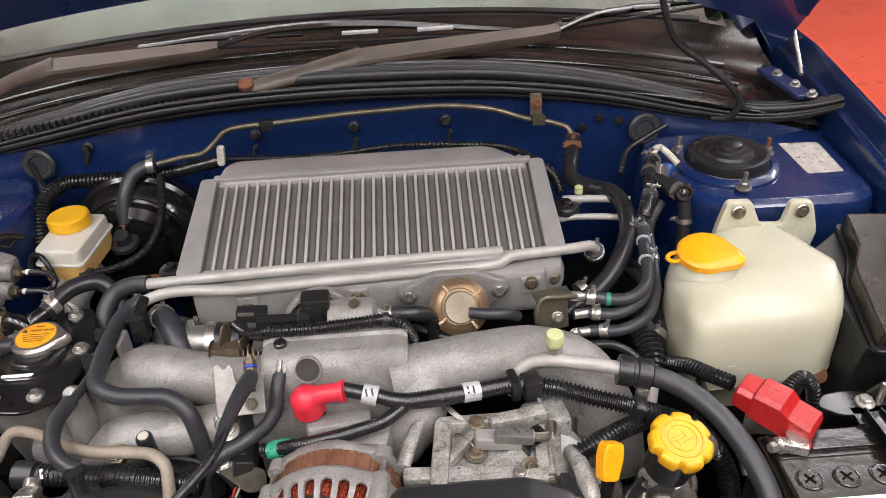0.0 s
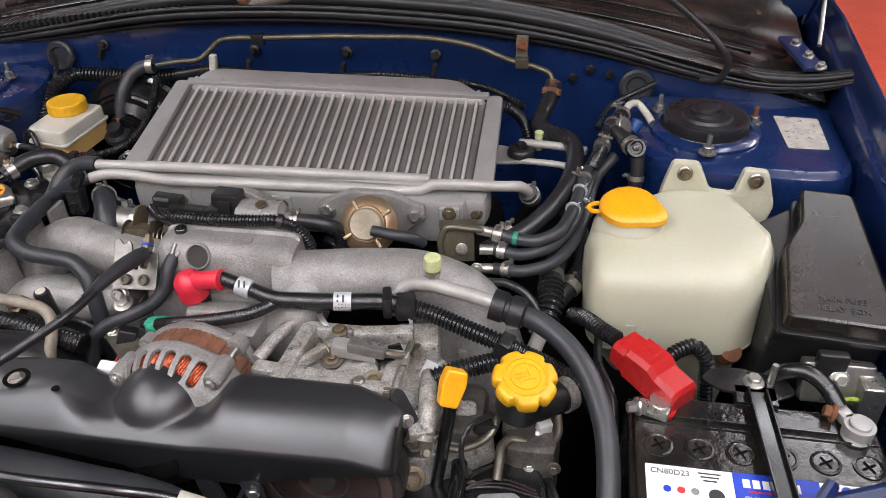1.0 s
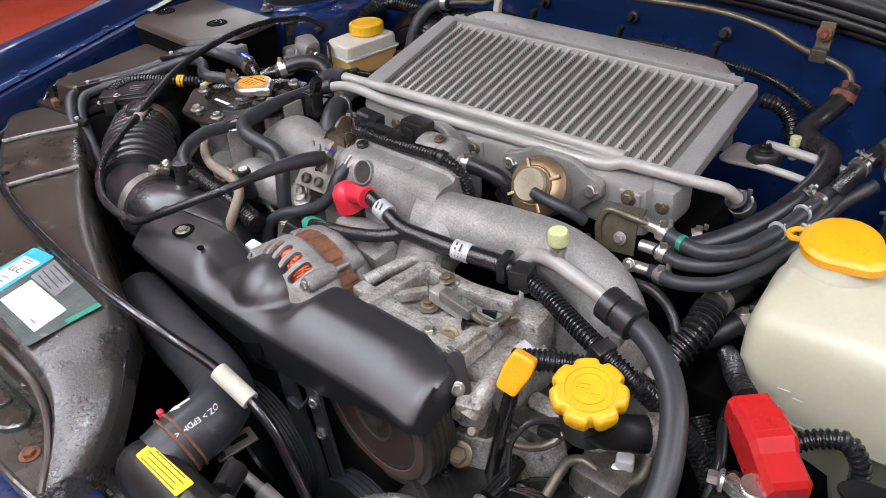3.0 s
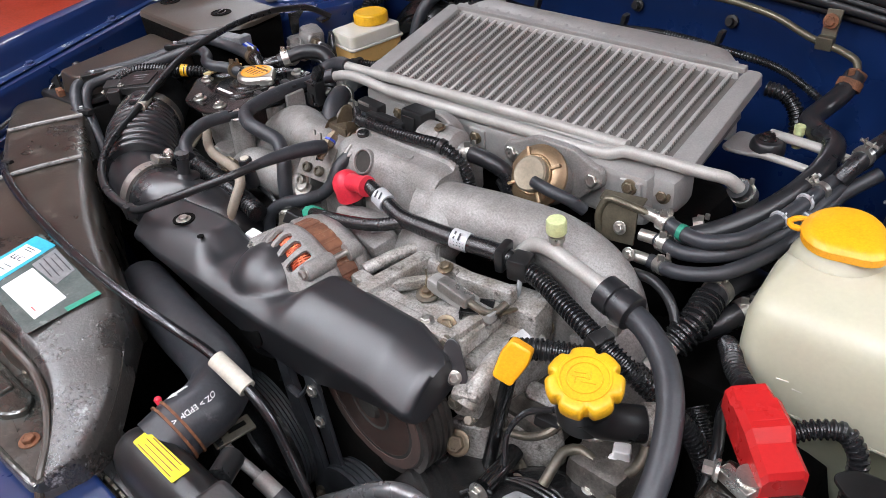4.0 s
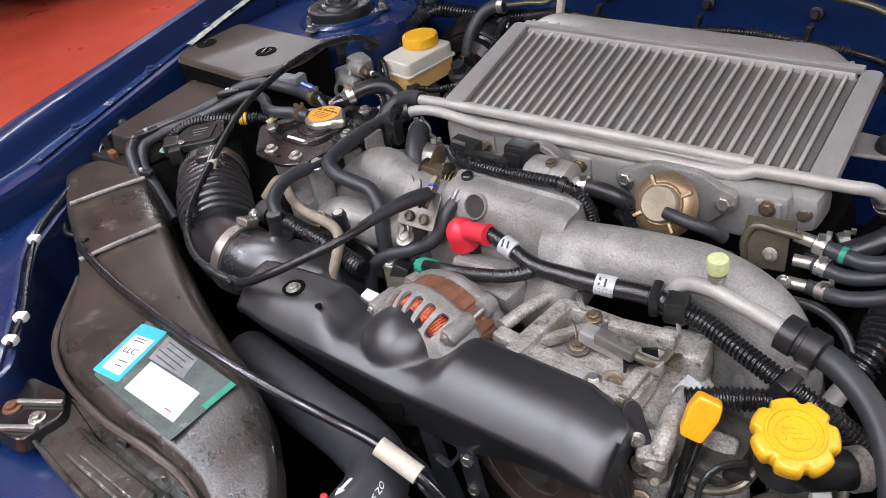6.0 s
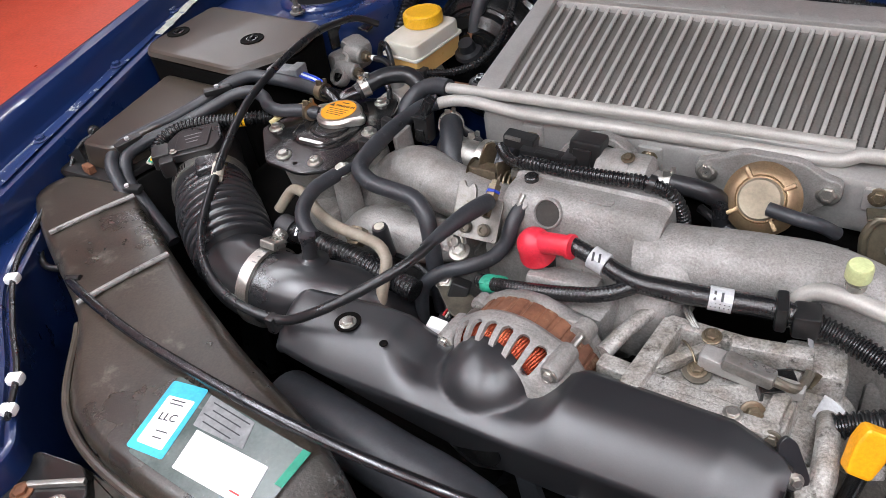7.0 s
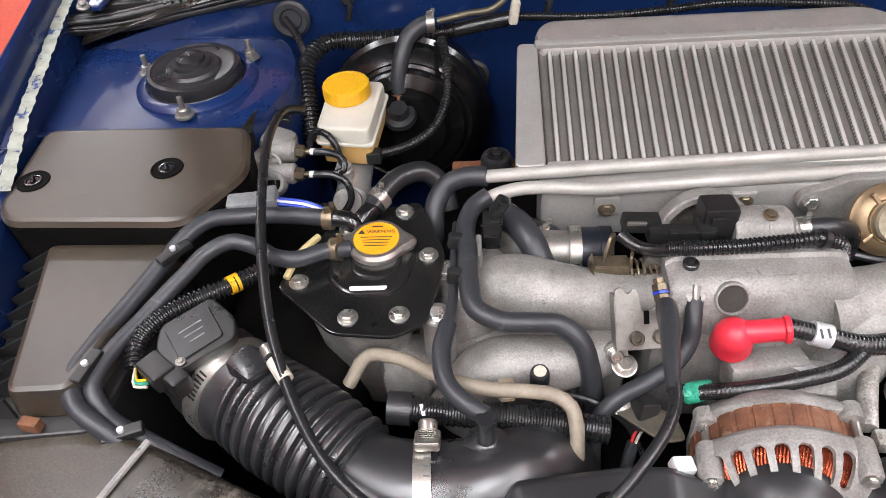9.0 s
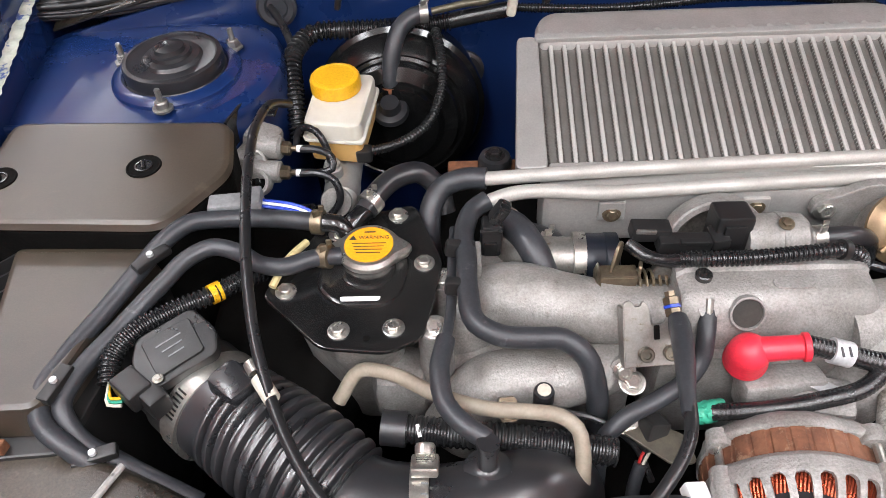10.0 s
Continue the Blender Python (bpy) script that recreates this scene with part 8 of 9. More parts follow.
for a, b in (((-0.45, 0.357, 0.820), (-0.432, 0.362, 0.8225)), ((-0.26, 0.232, 0.803), (-0.245, 0.229, 0.803)), ((-0.13, 0.210, 0.803), (-0.118, 0.211, 0.803))):
    part("tab", sweep([a, b], 0.0035, 10), PLASTIC, dk)
for k, (a, b) in enumerate((((-0.536, 0.398, 0.8235), (-0.496, 0.489, 0.8235)), ((-0.398, 0.333, 0.825), (-0.367, 0.427, 0.825)))):
    part("pale_rib", sweep([a, tuple((Vector(a) + Vector(b)) / 2 + Vector((0, 0, 0.0008))), b], 0.0030, 8), surf("scuffed_rib_" + "ab"[k], (0.30, 0.29, 0.275), 0.42, spots=((0.07, 0.065, 0.06), 60, 0.53, 0.12)), dk)
# stickers, laid on the duct
st = thing("sticker_sheet", (-0.15, 0.27, 0.823), "clear teal film with paper labels stuck on the duct", "sticker")
Z = 0.8232
part("film", slab([(-0.226, 0.312), (-0.068, 0.302), (-0.066, 0.228), (-0.205, 0.236)], Z, Z + 0.0004, 0.004, 0.0001), TEAL, st)
part("blue_label", slab([(-0.226, 0.306), (-0.189, 0.312), (-0.172, 0.243), (-0.211, 0.239)], Z + 0.0005, Z + 0.0009, 0.003, 0.0001), CYAN, st)
part("white_area", slab([(-0.217, 0.292), (-0.190, 0.297), (-0.179, 0.249), (-0.206, 0.246)], Z + 0.0009, Z + 0.0013, 0.002, 0.0001), WHITE, st)
for i, (px, py, w) in enumerate(((-0.2035, 0.291, 0.014), (-0.2025, 0.2875, 0.014), (-0.193, 0.262, 0.012), (-0.192, 0.256, 0.009))):
    part("print_and_glint_bar", boxy((px, py, Z + 0.0015), (w, 0.0010, 0.0003), 0, (0, 0, 10)), INK, st)
writing(st, "LLC", 0.0105, pose(-0.199, 0.2745, Z + 0.0015, 0, 0, 12), INK)
part("white_label", slab([(-0.167, 0.277), (-0.089, 0.277), (-0.081, 0.242), (-0.159, 0.242)], Z + 0.0005, Z + 0.0012, 0.001, 0.0001), WHITE, st)
part("print_and_glint_bar", boxy((-0.097, 0.248, Z + 0.0014), (0.010, 0.0012, 0.0003), 0), REDINK, st)
part("grey_label", slab([(-0.183, 0.309), (-0.128, 0.304), (-0.119, 0.280), (-0.174, 0.279)], Z + 0.0005, Z + 0.0010, 0.001, 0.0001), GREYLABEL, st)
for i in range(4):
    part("print_and_glint_bar", boxy((-0.152, 0.302 - 0.006 * i, Z + 0.0012), (0.044 - 0.010 * (i % 2), 0.0011, 0.0003), 0, (0, 0, -4)), INK, st)
part("teal_edge", boxy((-0.071, 0.285, Z + 0.0006), (0.008, 0.034, 0.0006), 0.0002), GREENTAPE, st)

# ---- prop rod ----
rod = thing("bonnet_stay", (-0.2, 0.30, 0.86), "black bonnet stay rod with an ivory sleeve", "bonnet stay")
ROD_LINE = [(-0.52, 0.400, 0.775), (-0.46, 0.362, 0.812), (-0.40, 0.343, 0.829), (-0.30, 0.325, 0.833), (-0.20, 0.316, 0.833), (-0.10, 0.312, 0.832), (-0.03, 0.314, 0.828), (0.03, 0.321, 0.820), (0.072, 0.330, 0.806), (0.116, 0.334, 0.787), (0.138, 0.336, 0.765), (0.158, 0.334, 0.735), (0.184, 0.329, 0.70), (0.20, 0.325, 0.67)]
part("rod", sweep(ROD_LINE, 0.0048, 12), ROD, rod)
part("sleeve", sweep([(0.078, 0.3305, 0.8035), (0.116, 0.334, 0.787)], 0.0086, 18), IVORY, rod)

# ---- radiator, top hose ----
rad = thing("radiator", (0.1, 0.24, 0.6), "black plastic radiator top tank with a yellow label", "radiator")
prof_ = [(0.220, 0.690), (0.220, 0.742), (0.2225, 0.758), (0.229, 0.770), (0.238, 0.7765), (0.246, 0.778), (0.254, 0.7765), (0.263, 0.770), (0.2695, 0.758), (0.272, 0.742), (0.272, 0.690)]
tank_ = part("top_tank", loft([[(x, 0.246 + (y - 0.246) * k, 0.70 + (z - 0.70) * h) for y, z in prof_] for x, k, h in ((0.042, 0.50, 0.45), (0.046, 0.72, 0.68), (0.054, 0.86, 0.84), (0.064, 0.94, 0.93), (0.076, 0.98, 0.985), (0.090, 1, 1), (0.40, 1, 1))]), PLASTIC, rad, "", 50)
part("tank_step", slab([(0.178, 0.224), (0.178, 0.266), (0.40, 0.266), (0.40, 0.224)], 0.765, 0.786, 0.008, 0.004), PLASTIC, tank_)
for k in range(34):
    part("crimp", boxy((-0.030 + 0.0130 * k, 0.218, 0.719), (0.0095, 0.008, 0.013), 0.0015), OLIVE_STEEL, rad)
part("crimp_rail", boxy((0.19, 0.2225, 0.7290), (0.46, 0.012, 0.006), 0.002), PLASTIC, rad)
part("crimp_rail", boxy((0.19, 0.2150, 0.7105), (0.46, 0.010, 0.004), 0.001), OLIVE_STEEL, rad)
part("core", boxy((0.15, 0.24, 0.55), (0.62, 0.03, 0.34), 0.004), FINS, rad)
part("label", slab([(0.083, 0.2385), (0.081, 0.2535), (0.147, 0.2545), (0.147, 0.2375)], 0.7783, 0.7788, 0.002, 0.0001), YELLOWLABEL, rad, "yellow warning label with red print")
for i in range(4):
    a = -0.1 + 0.14 * i
    part("print_and_glint_bar", boxy((0.115, 0.2402 + 0.004 * i, 0.7790), (0.052 - 0.008 * (i % 2), 0.0008, 0.0003), 0), RUST, rad)
part("inlet", sweep([(0.080, 0.264, 0.752), (0.080, 0.245, 0.745)], 0.02, 20), PLASTIC, rad)
part("fan_shroud", add(boxy((0.25, 0.285, 0.59), (0.30, 0.05, 0.10), 0.02), boxy((0.38, 0.29, 0.62), (0.12, 0.05, 0.12), 0.015)), PLASTIC, rad)
th_ = hose("radiator_hose", [(-0.20, 0.39, 0.72), (-0.12, 0.372, 0.740), (-0.04, 0.358, 0.750), (0.02, 0.350, 0.753), (0.060, 0.336, 0.757), (0.078, 0.310, 0.759), (0.080, 0.282, 0.758), (0.080, 0.258, 0.752)], 0.0285, RUBBER_GREY, "thick grey-black radiator hose with white print and wire clamp", "hose", 24)


def on_hose(a0, y0):
    """Lay flat print round the hose: its line runs towards the radiator."""
    return lambda x, y, z: (0.0795 - 0.6 * max(0.0, y0 - x - 0.309) + (0.0290 + z) * math.sin(a0 + y / 0.029), y0 - x, 0.7585 + (0.0290 + z) * math.cos(a0 + y / 0.029))


writing(th_, "OZ > EPDM <", 0.0074, None, WHITE, "print", bend=on_hose(0.55, 0.2925))
arrow = add(boxy((-0.004, 0, 0), (0.012, 0.0035, 0.0006), 0), slab([(0.010, 0), (0.002, 0.005), (0.002, -0.005)], -0.0003, 0.0003, 0.0005, 0.0001))
part("print_arrow", ([on_hose(-0.40, 0.292)(*v) for v in arrow[0]], arrow[1]), WHITE, th_)
for k in range(2):
    part("wire_clamp", lathe([(0.0286, -0.0012), (0.0302, -0.0012), (0.0302, 0.0012), (0.0286, 0.0012)], 36, (0.080, 0.282 - 0.008 * k, 0.758 - 0.001 * k), (0.0, -1, -0.2)), RUST, th_)
part("clamp_tip", lathe([(0.0028, -0.002), (0.0034, 0.003), (0.002, 0.005)], 14, (0.060, 0.277, 0.780), (-0.4, 0, 1)), REDBOOT, th_)
part("inlet_stub", sweep([(0.15, 0.272, 0.752), (0.135, 0.295, 0.748)], 0.011, 16), PLASTIC, rad)
hb = thing("slotted_bracket", (0.09, 0.315, 0.73), "small dark steel bracket with a slot by the radiator hose", "bracket")
part("plate", boxy((0.094, 0.318, 0.730), (0.018, 0.040, 0.003), 0.001, (0, 12, -8)), OLIVE_STEEL, hb)
part("slot", boxy((0.094, 0.323, 0.7322), (0.005, 0.018, 0.001), 0.0004, (0, 12, -8)), GRIME_SHADE, hb)
part("foot", boxy((0.092, 0.302, 0.715), (0.016, 0.006, 0.04), 0.001), BLACKMETAL, hb)
acf = thing("refrigerant_line", (0.12, 0.32, 0.68), "silver pipe union low behind the radiator", "pipe")
part("pipe", sweep([(0.080, 0.311, 0.712), (0.087, 0.313, 0.70), (0.11, 0.318, 0.688), (0.128, 0.320, 0.68)], 0.0055, 12), CAST, acf)
part("collar", sweep([(0.118, 0.319, 0.684), (0.140, 0.3225, 0.672)], 0.0085, 14), TUBE_METAL, acf)
part("hose", sweep([(0.138, 0.322, 0.673), (0.155, 0.325, 0.66), (0.18, 0.33, 0.64)], 0.0095, 14), RUBBER_GREY, acf)
fm = thing("timing_cover", (0.31, 0.45, 0.60), "glossy black timing belt cover with a silver plate", "engine cover")
TC = [(0.215, 0.425), (0.226, 0.455), (0.262, 0.474), (0.300, 0.492), (0.316, 0.510), (0.362, 0.520), (0.388, 0.506), (0.402, 0.470), (0.402, 0.39), (0.215, 0.39)]
part("shell", slab(TC, 0.56, 0.682, 0.012, 0.006, 0.004), BLACKMETAL, fm)
part("raised_deck", slab([(0.290, 0.452), (0.304, 0.482), (0.325, 0.499), (0.362, 0.507), (0.380, 0.494), (0.386, 0.462), (0.378, 0.40), (0.280, 0.40)], 0.682, 0.694, 0.010, 0.005, 0.003), BLACKMETAL, fm)
for k in range(3):
    part("ridge", sweep([(0.292 - 0.006 * k, 0.430 - 0.004 * k, 0.694), (0.306 - 0.003 * k, 0.462 - 0.003 * k, 0.6955), (0.340, 0.476 - 0.005 * k, 0.6955), (0.374 + 0.002 * k, 0.468 - 0.004 * k, 0.694)], 0.0022, 8), BLACKMETAL, fm)
plate_ = part("silver_plate", slab([(0.312, 0.440), (0.318, 0.455), (0.352, 0.462), (0.366, 0.452), (0.362, 0.436)], 0.6945, 0.6962, 0.004, 0.0004), GREYLABEL, fm, "silver maker's plate")
for k in range(2):
    part("print_and_glint_bar", boxy((0.338, 0.452 - 0.006 * k, 0.6965), (0.026 - 0.006 * k, 0.0016, 0.0004), 0, (0, 0, 9)), INK, plate_)
part("bolt_boss", sweep([(0.296, 0.438, 0.700), (0.296, 0.460, 0.702), (0.294, 0.484, 0.704)], 0.0085, 14), BLACKMETAL, fm)
part("bolt", bolt_geo((0.296, 0.430, 0.699), (0.0, -1, 0.15), 0.0068, 0.007), STEEL, fm)
part("bolt", bolt_geo((0.365, 0.4985, 0.694), (0, 0, 1), 0.0048, 0.005), STEEL, fm)
part("bolt", bolt_geo((0.236, 0.447, 0.682), (0, 0, 1), 0.0045, 0.004), BLACKMETAL, fm)


# ---- washer tank ----
wt = thing("washer_tank", (0.52, 0.70, 0.60), "milky white washer fluid tank with a yellow flip cap", "washer tank")
TR = [(0.60, 0.440, 0.585, 0.680, 0.775), (0.66, 0.434, 0.596, 0.662, 0.785), (0.705, 0.428, 0.606, 0.650, 0.795), (0.735, 0.416, 0.616, 0.640, 0.803),
      (0.747, 0.408, 0.622, 0.632, 0.810), (0.790, 0.404, 0.622, 0.630, 0.815), (0.820, 0.404, 0.623, 0.634, 0.816), (0.834, 0.407, 0.622, 0.640, 0.816), (0.843, 0.411, 0.620, 0.649, 0.816),
      (0.850, 0.418, 0.616, 0.664, 0.815), (0.854, 0.426, 0.614, 0.684, 0.815), (0.857, 0.445, 0.604, 0.715, 0.812)]
rings = []
for z, x0, x1, y0, y1 in TR:
    rr_ = rounded([(x0 + 0.012, y0), (x1 - 0.030, y0 + 0.012), (x1, y1 - 0.095), (x1 - 0.040, y1), (x0 + 0.08, y1), (x0, y1 - 0.075)], (0.03, 0.04, 0.035, 0.008, 0.02, 0.03), 7)
    rings.append([(p.x, p.y, z) for p in rr_])
part("body", loft(rings[4:]), TANK, wt, "", 60)
part("fluid_half", loft(rings[:5]), TANK_FLUID, wt, "washer fluid showing through the milky plastic", 60)
part("seam", loft([[(0.51 + (x - 0.51) * 1.008, 0.73 + (y - 0.73) * 1.008, z + dz) for x, y, z in rings[4]] for dz in (-0.0012, 0.0012)]), TANK, wt, "", 60)
EARS = [(0.488, 0.80), (0.497, 0.862), (0.505, 0.894), (0.536, 0.893), (0.553, 0.857), (0.581, 0.855), (0.588, 0.889), (0.616, 0.887), (0.630, 0.842), (0.622, 0.80)]
ears = part("mounting_plate", slab(EARS, -0.006, 0.006, 0.006, 0.002, m=pose(0, 0.815, 0, 90, 0, 0), both=True), TANK, wt)
for ex, ez in ((0.520, 0.880), (0.602, 0.876)):
    part("boss", lathe([(0.0095, 0), (0.0095, 0.002), (0.0085, 0.003)], 20, (ex, 0.809, ez), (0, -1, 0)), STEEL, ears)
    part("bolt", bolt_geo((ex, 0.807, ez), (0, -1, 0.1), 0.0058, 0.005), BRASS, ears)
part("neck", lathe([(0.046, 0.82), (0.042, 0.848), (0.0365, 0.858), (0.032, 0.864), (0.030, 0.872)], 36, (0.457, 0.735, 0)), TANK, wt)
part("flip_cap", add(lathe([(0.031, -0.004), (0.033, -0.003), (0.033, 0.004), (0.030, 0.0075), (0.024, 0.010), (0.001, 0.0115)], 40, (0.453, 0.735, 0.872), (-0.05, -0.12, 1), lambda a, k: 1 + 0.40 * max(0, math.cos(a + 0.1)) ** 10), sweep([(0.424, 0.742, 0.871), (0.414, 0.742, 0.870), (0.408, 0.736, 0.868), (0.413, 0.730, 0.867), (0.424, 0.731, 0.868)], 0.0028, 8, 0.004)), ORANGEY, wt)
for i in range(5):
    part("level_mark", boxy((0.462 + 0.013 * i, 0.6305 + 0.0042 * i, 0.785 - 0.008 * (i % 3)), (0.010, 0.001, 0.0014), 0.0003, (0, 0, 10)), TANK_WHITE, wt)
part("grommet", lathe([(0.016, 0), (0.016, 0.006), (0.012, 0.008)], 22, (0.548, 0.690, 0.715), (0.1, -1, 0.1)), AMBER, wt)
part("sump_plug", lathe([(0.012, 0), (0.012, 0.016), (0.008, 0.018)], 18, (0.575, 0.655, 0.735), (0.1, -0.5, 0.8)), RUST, wt)

# ---- fuse box ----
fb = thing("fuse_box", (0.65, 0.70, 0.70), "black main fuse box with an embossed faded lid", "fuse box")
FM = Matrix.Translation((0, 0.70, 0.850)) @ Matrix.Rotation(math.radians(11), 4, "X")
FLID = [(0.648, 0.095), (0.704, 0.090), (0.712, -0.108), (0.606, -0.100), (0.618, 0.0), (0.640, 0.04)]
part("lower_box", moved(slab([(0.60, 0.06), (0.648, 0.095), (0.704, 0.090), (0.710, -0.103), (0.600, -0.097)], -0.20, -0.016, 0.008, 0.002, -0.003), FM), PLASTIC, fb)
part("seam_flange", moved(slab([(x * 1.0 + (0.004 if x > 0.66 else -0.004), y * 1.04) for x, y in FLID], -0.016, -0.010, 0.008, 0.001, both=True), FM), PLASTIC, fb)
lid = part("lid", moved(slab(FLID, -0.010, 0.012, 0.008, 0.003), FM), DARKLID, fb, "faded brown-black lid with raised lettering")
mw = FM @ pose(0.662, -0.074, 0.0122, 0, 0, -3)
writing(lid, "MAIN FUSE", 0.0095, mw, PLASTIC, depth=0.0005)
writing(lid, "RELAY BOX", 0.0095, FM @ pose(0.662, -0.087, 0.0122, 0, 0, -3), PLASTIC, depth=0.0005)
part("clasp", boxy((0.655, 0.585, 0.795), (0.03, 0.012, 0.035), 0.003), PLASTIC, fb)
brk = part("bracket", add(boxy((0.665, 0.585, 0.775), (0.07, 0.018, 0.045), 0.004, (-20, 0, 0)), boxy((0.695, 0.575, 0.765), (0.025, 0.03, 0.05), 0.003)), STEEL, fb)
part("bolt", bolt_geo((0.665, 0.577, 0.785), (0, -0.9, 0.5), 0.007, 0.007), STEEL, brk)

# ---- battery ----
bt = thing("battery", (0.575, 0.455, 0.57), "black car battery with screw caps and a blue and white label", "battery")
part("case", add(boxy((0.575, 0.455, 0.665), (0.236, 0.176, 0.20), 0.004), boxy((0.575, 0.455, 0.769), (0.226, 0.166, 0.010), 0.003)), BATTERY, bt)
part("rib_line", boxy((0.575, 0.503, 0.7745), (0.22, 0.0015, 0.002), 0.0004), BATTERY, bt)
part("rear_step", boxy((0.575, 0.522, 0.776), (0.15, 0.026, 0.006), 0.002), BATTERY, bt)
for i in range(6):
    c = part("cell_cap", lathe([(0.0135, 0.774), (0.0135, 0.7752), (0.0115, 0.7755), (0.0105, 0.7748), (0.0005, 0.7748)], 26, (0.4835 + 0.0370 * i, 0.476, 0)), BATTERY, bt)
    for rz in (30, 120):
        part("slot", boxy((0.4835 + 0.0370 * i, 0.476, 0.7752), (0.014, 0.0018, 0.001), 0.0002, (0, 0, rz)), GRIME_SHADE, c)
LZ = 0.7745
lab = part("label", slab([(0.470, 0.452), (0.688, 0.452), (0.688, 0.398), (0.470, 0.398)], LZ, LZ + 0.0005, 0.001, 0.0001), WHITE, bt)
part("blue_band", slab([(0.546, 0.4525), (0.620, 0.4525), (0.620, 0.398), (0.546, 0.398)], LZ + 0.0005, LZ + 0.0009, 0.001, 0.0001), BLUEPRINT, lab)
writing(lab, "CN80D23", 0.0082, pose(0.4915, 0.4445, LZ + 0.0008), INK)
writing(lab, "CUSTOM N", 0.0075, pose(0.572, 0.424, LZ + 0.0012), WHITE)
for i in range(6):
    part("logo_bar", boxy((0.557 + 0.0085 * i, 0.441, LZ + 0.0012), (0.0062, 0.009, 0.0004), 0, (0, 0, 0)), WHITE, lab)
part("print_and_glint_bar", boxy((0.585, 0.4325, LZ + 0.0012), (0.055, 0.0015, 0.0004), 0), REDINK, lab)
for i in range(3):
    part("print_and_glint_bar", boxy((0.526, 0.447 - 0.004 * i, LZ + 0.0008), (0.020 - 0.004 * i, 0.0014, 0.0003), 0), INK, lab)
for i in range(3):
    part("print_dot", lathe([(0.0036, LZ + 0.0005), (0.0036, LZ + 0.0009)], 16, (0.488 + 0.012 * i, 0.426, 0)), (BLUEPRINT, REDINK, GREYLABEL)[i], lab)
part("print_dot", lathe([(0.0068, LZ + 0.0005), (0.0068, LZ + 0.0009)], 20, (0.530, 0.424, 0)), INK, lab)
for i in range(5):
    part("icon", lathe([(0.0050, LZ + 0.0005), (0.0050, LZ + 0.0009)], 3 if i == 3 else 20, (0.630 + 0.0125 * i, 0.445, 0)), (REDINK, BLUEPRINT, REDINK, YELLOWLABEL, BLUEPRINT)[i], lab)
part("print_and_glint_bar", boxy((0.655, 0.434, LZ + 0.0008), (0.06, 0.0016, 0.0003), 0), BLUEPRINT, lab)
# hold-down
hd = thing("battery_clamp", (0.585, 0.56, 0.775), "black steel battery hold-down strap with a hooked bolt", "clamp")
part("plate", slab([(0.528, 0.562), (0.545, 0.548), (0.575, 0.545), (0.592, 0.535), (0.62, 0.552), (0.612, 0.572), (0.57, 0.582), (0.54, 0.578)], 0.780, 0.784, 0.008, 0.001, both=True), BLACKMETAL, hd)
part("strap", add(boxy((0.583, 0.465, 0.784), (0.020, 0.165, 0.004), 0.001, (0, 0, 2)), boxy((0.574, 0.465, 0.788), (0.003, 0.165, 0.010), 0.001, (0, 0, 2)), boxy((0.592, 0.465, 0.787), (0.003, 0.165, 0.008), 0.001, (0, 0, 2)), boxy((0.580, 0.545, 0.782), (0.040, 0.024, 0.004), 0.001)), BLACKMETAL, hd)
part("hook_bolt", lathe([(0.0035, 0.70), (0.0035, 0.808), (0.003, 0.81)], 12, (0.580, 0.562, 0), (0.02, 0, 1)), STEEL, hd)
part("nut", bolt_geo((0.580, 0.562, 0.784), (0, 0, 1), 0.007, 0.008), STEEL, hd)
# negative terminal and lead
ng = thing("battery_terminal", (0.667, 0.515, 0.775), "grey metal battery terminal with a black lead", "battery terminal")
part("post", lathe([(0.014, 0.774), (0.012, 0.777), (0.0105, 0.779), (0.010, 0.792), (0.008, 0.793)], 24, (0.667, 0.514, 0)), COOLER, ng)
part("clamp", add(lathe([(0.0105, 0.779), (0.014, 0.779), (0.014, 0.789), (0.0105, 0.789)], 24, (0.667, 0.514, 0)), boxy((0.657, 0.53, 0.784), (0.014, 0.018, 0.010), 0.002, (0, 0, 25))), COOLER, ng)
part("bolt", bolt_geo((0.648, 0.528, 0.786), (-1, 0.2, 0.2), 0.006, 0.01), RUST, ng)
part("lead", sweep([(0.655, 0.538, 0.785), (0.645, 0.553, 0.795), (0.628, 0.567, 0.800), (0.612, 0.572, 0.795), (0.60, 0.578, 0.775), (0.60, 0.585, 0.73)], 0.0085, 14), TAPE, ng)
hose("wire_lead", [(0.70, 0.57, 0.76), (0.68, 0.565, 0.772), (0.66, 0.556, 0.775), (0.65, 0.552, 0.765)], 0.0025, surf("lime_wire", (0.35, 0.5, 0.06), 0.4), "thin green-yellow earth wire", "wire", 8)
# positive terminal under its red cover
ps = thing("battery_terminal", (0.485, 0.545, 0.775), "battery terminal under a folded red plastic cover", "battery terminal")
RM = Matrix.Translation((0.4775, 0.5545, 0.786)) @ Matrix.Rotation(math.radians(-45), 4, "Z") @ Matrix.Rotation(math.radians(4), 4, "Y") @ Matrix.Diagonal((0.78, 0.80, 0.86, 1))
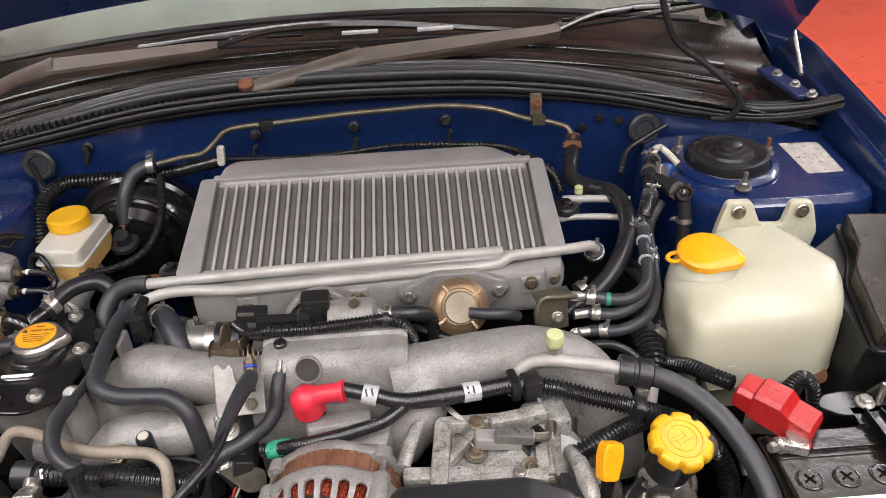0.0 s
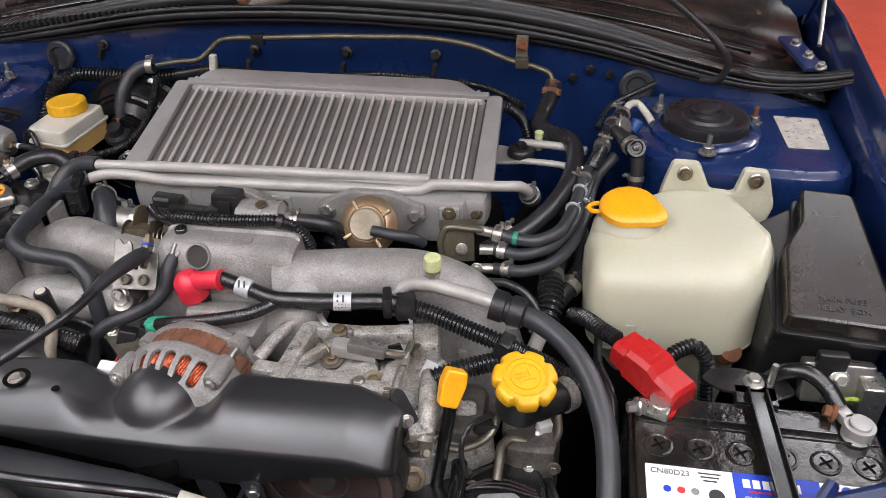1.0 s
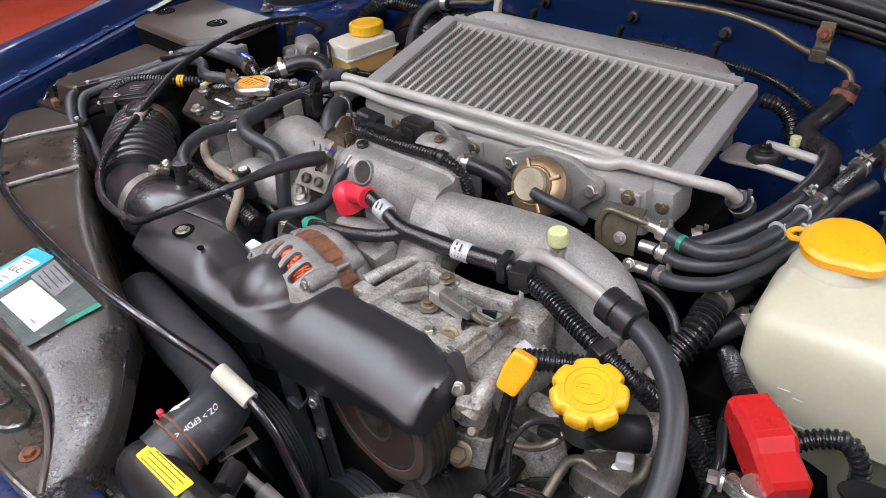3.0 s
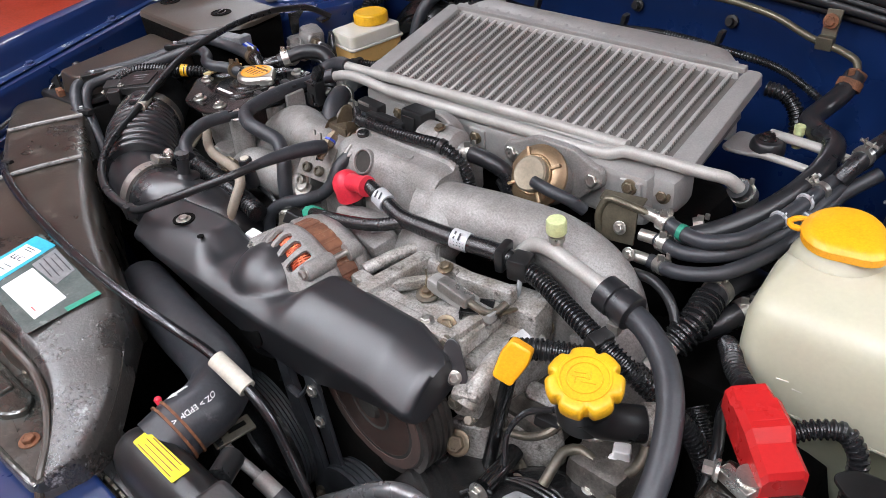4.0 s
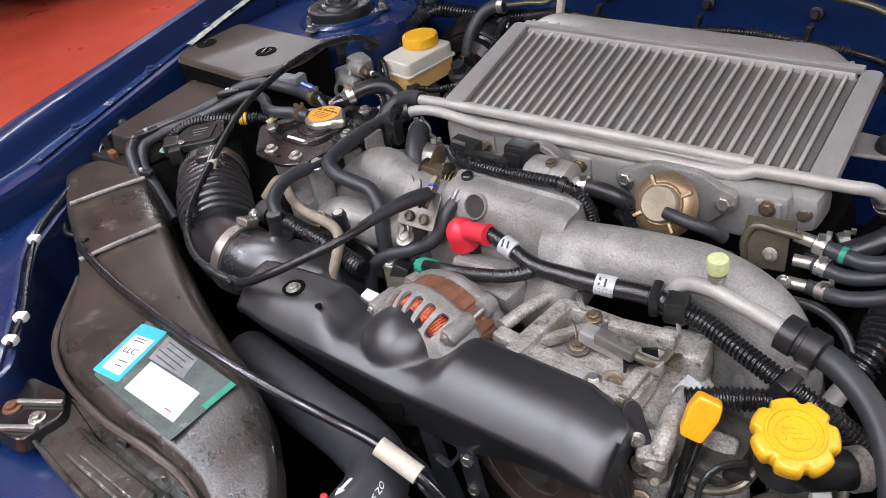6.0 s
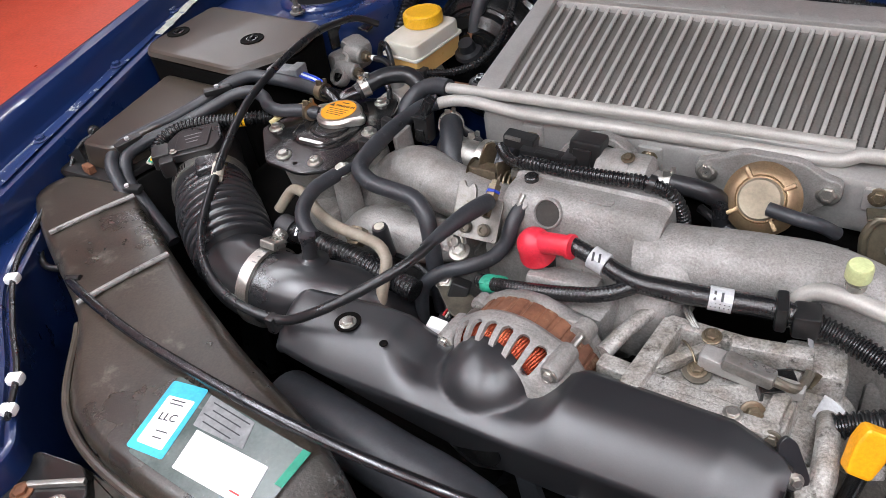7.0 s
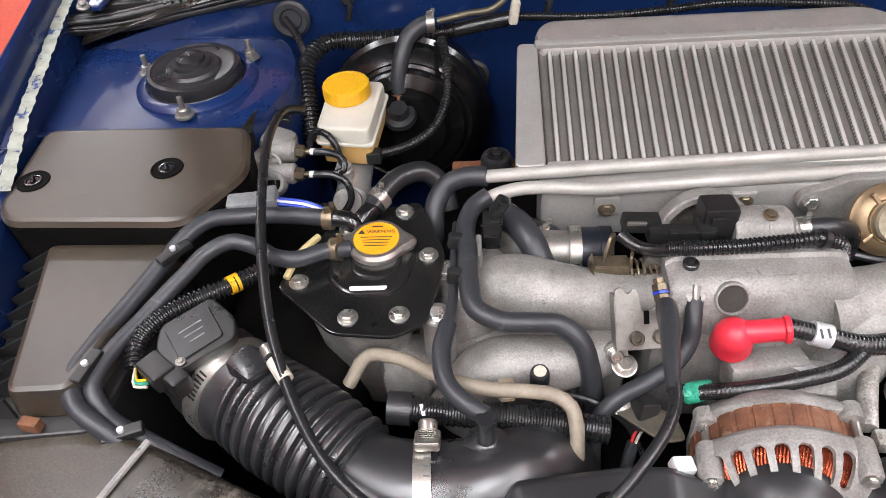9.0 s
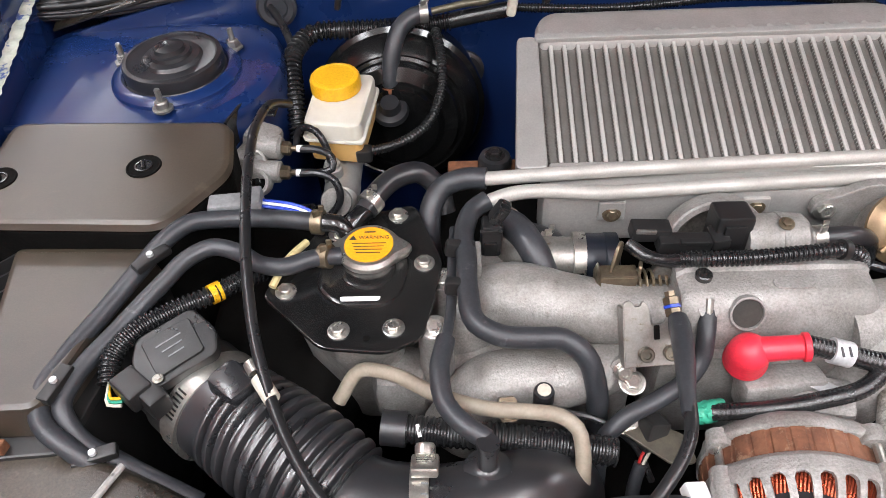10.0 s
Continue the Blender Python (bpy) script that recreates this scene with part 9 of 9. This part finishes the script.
red = part("cover", moved(loft([[(x, y * w, z) for y, z in ((-1, lo), (-1, hi - 0.006), (-0.75, hi), (0.75, hi), (1, hi - 0.006), (1, lo))] for x, w, lo, hi in ((-0.052, 0.020, 0.002, 0.024), (-0.049, 0.022, 0.0, 0.028), (-0.028, 0.023, -0.002, 0.029), (-0.025, 0.0235, -0.006, 0.034), (0.010, 0.0235, -0.008, 0.035), (0.022, 0.0215, -0.012, 0.027), (0.052, 0.022, -0.014, 0.024), (0.056, 0.020, -0.013, 0.018))]), RM), RED, ps, "", 25)
part("cover_rib", moved(boxy((-0.004, 0.0, 0.0335), (0.012, 0.034, 0.003), 0.001), RM), RED, red)
part("clamp", add(boxy((0.480, 0.512, 0.782), (0.03, 0.012, 0.012), 0.002, (0, 0, -20)), lathe([(0.011, 0.774), (0.011, 0.79)], 20, (0.487, 0.519, 0)), bolt_geo((0.466, 0.512, 0.785), (-1, -0.3, 0), 0.006, 0.012)), STEEL, ps)
part("red_washer", lathe([(0.014, 0.775), (0.014, 0.779)], 22, (0.489, 0.520, 0)), RED, ps)
hose("battery_lead", [(0.40, 0.665, 0.765), (0.415, 0.635, 0.785), (0.428, 0.612, 0.793), (0.446, 0.592, 0.797)], 0.0085, SLEEVE, "black ribbed lead into the red terminal cover", "cable", 14, (0.0045, 0.002))
hose("battery_lead", [(0.488, 0.566, 0.792), (0.506, 0.582, 0.798), (0.524, 0.592, 0.798), (0.536, 0.592, 0.785), (0.541, 0.585, 0.755), (0.545, 0.575, 0.70)], 0.0072, SLEEVE, "black ribbed lead out of the red terminal cover", "cable", 14, (0.0045, 0.002))
# cables low by the filler
hose("wiring_loom", [(0.405, 0.60, 0.74), (0.425, 0.585, 0.72), (0.445, 0.565, 0.69), (0.45, 0.54, 0.65)], 0.011, SLEEVE, "black ribbed loom low beside the tank", "wiring", 14, (0.005, 0.003))
hose("wire_lead", [(0.43, 0.64, 0.76), (0.43, 0.60, 0.755), (0.445, 0.56, 0.745), (0.45, 0.53, 0.72)], 0.005, CABLE, "black cable between tank and battery", "cable")

# grommet and wire on the bay wall
gw = thing("wing_clip", (-0.676, 0.56, 0.834), "black plastic clip with a thin wire on the wing", "clip")
part("knob", lathe([(0.008, 0), (0.008, 0.010), (0.006, 0.012), (0.006, 0.02), (0.004, 0.021)], 16, (-0.664, 0.564, 0.834), (1, -0.3, 0.2)), PLASTIC, gw)
part("knob", lathe([(0.007, 0), (0.007, 0.006), (0.005, 0.010), (0.001, 0.0105)], 16, (-0.65, 0.50, 0.815), (1, -0.2, 0.1)), PLASTIC, gw)
part("wire", sweep([(-0.652, 0.560, 0.834), (-0.648, 0.535, 0.835), (-0.642, 0.51, 0.825), (-0.636, 0.49, 0.80), (-0.63, 0.47, 0.76)], 0.0032, 8), CABLE, gw)
hose("bonnet_cable", [(-0.645, 0.52, 0.80), (-0.64, 0.47, 0.79), (-0.61, 0.42, 0.785), (-0.56, 0.385, 0.775), (-0.52, 0.40, 0.775)], 0.004, CABLE, "black bonnet release cable along the duct", "cable")

# thin leads and ties in the gaps between the hoses
hose("wire_lead", [(-0.395, 0.80, 0.80), (-0.405, 0.77, 0.825), (-0.400, 0.745, 0.842), (-0.380, 0.725, 0.845), (-0.365, 0.712, 0.838)], 0.0028, CABLE, "thin black wire beside the coolant header", "wire", 8)
hose("wire_lead", [(-0.20, 0.565, 0.775), (-0.165, 0.555, 0.785), (-0.13, 0.548, 0.782), (-0.10, 0.535, 0.765), (-0.085, 0.515, 0.74)], 0.003, CABLE, "thin black wire below the manifold", "wire", 8)
hose("vacuum_hose", [(0.10, 0.70, 0.82), (0.13, 0.685, 0.815), (0.16, 0.678, 0.812), (0.20, 0.676, 0.815), (0.235, 0.68, 0.822)], 0.0045, RUBBER, "thin black vacuum hose under the bypass valve", "hose", 10)
for p, q in (((0.3985, 0.80, 0.852), (0.2, 0.9, 0.1)), ((0.391, 0.76, 0.8495), (0.2, 0.9, 0.05)), ((0.404, 0.79, 0.8388), (0.2, 0.9, 0.1))):
    tie = solo("cable_tie", lathe([(0.0086, -0.0014), (0.0093, -0.0014), (0.0093, 0.0014), (0.0086, 0.0014)], 18, p, q), SILVERTAPE, "small pale cable tie round a heater hose", "cable tie")
    part("tail", boxy((p[0] + 0.006, p[1] - 0.005, p[2] + 0.010), (0.0015, 0.002, 0.008), 0.0004, (20, 20, 0)), SILVERTAPE, tie)
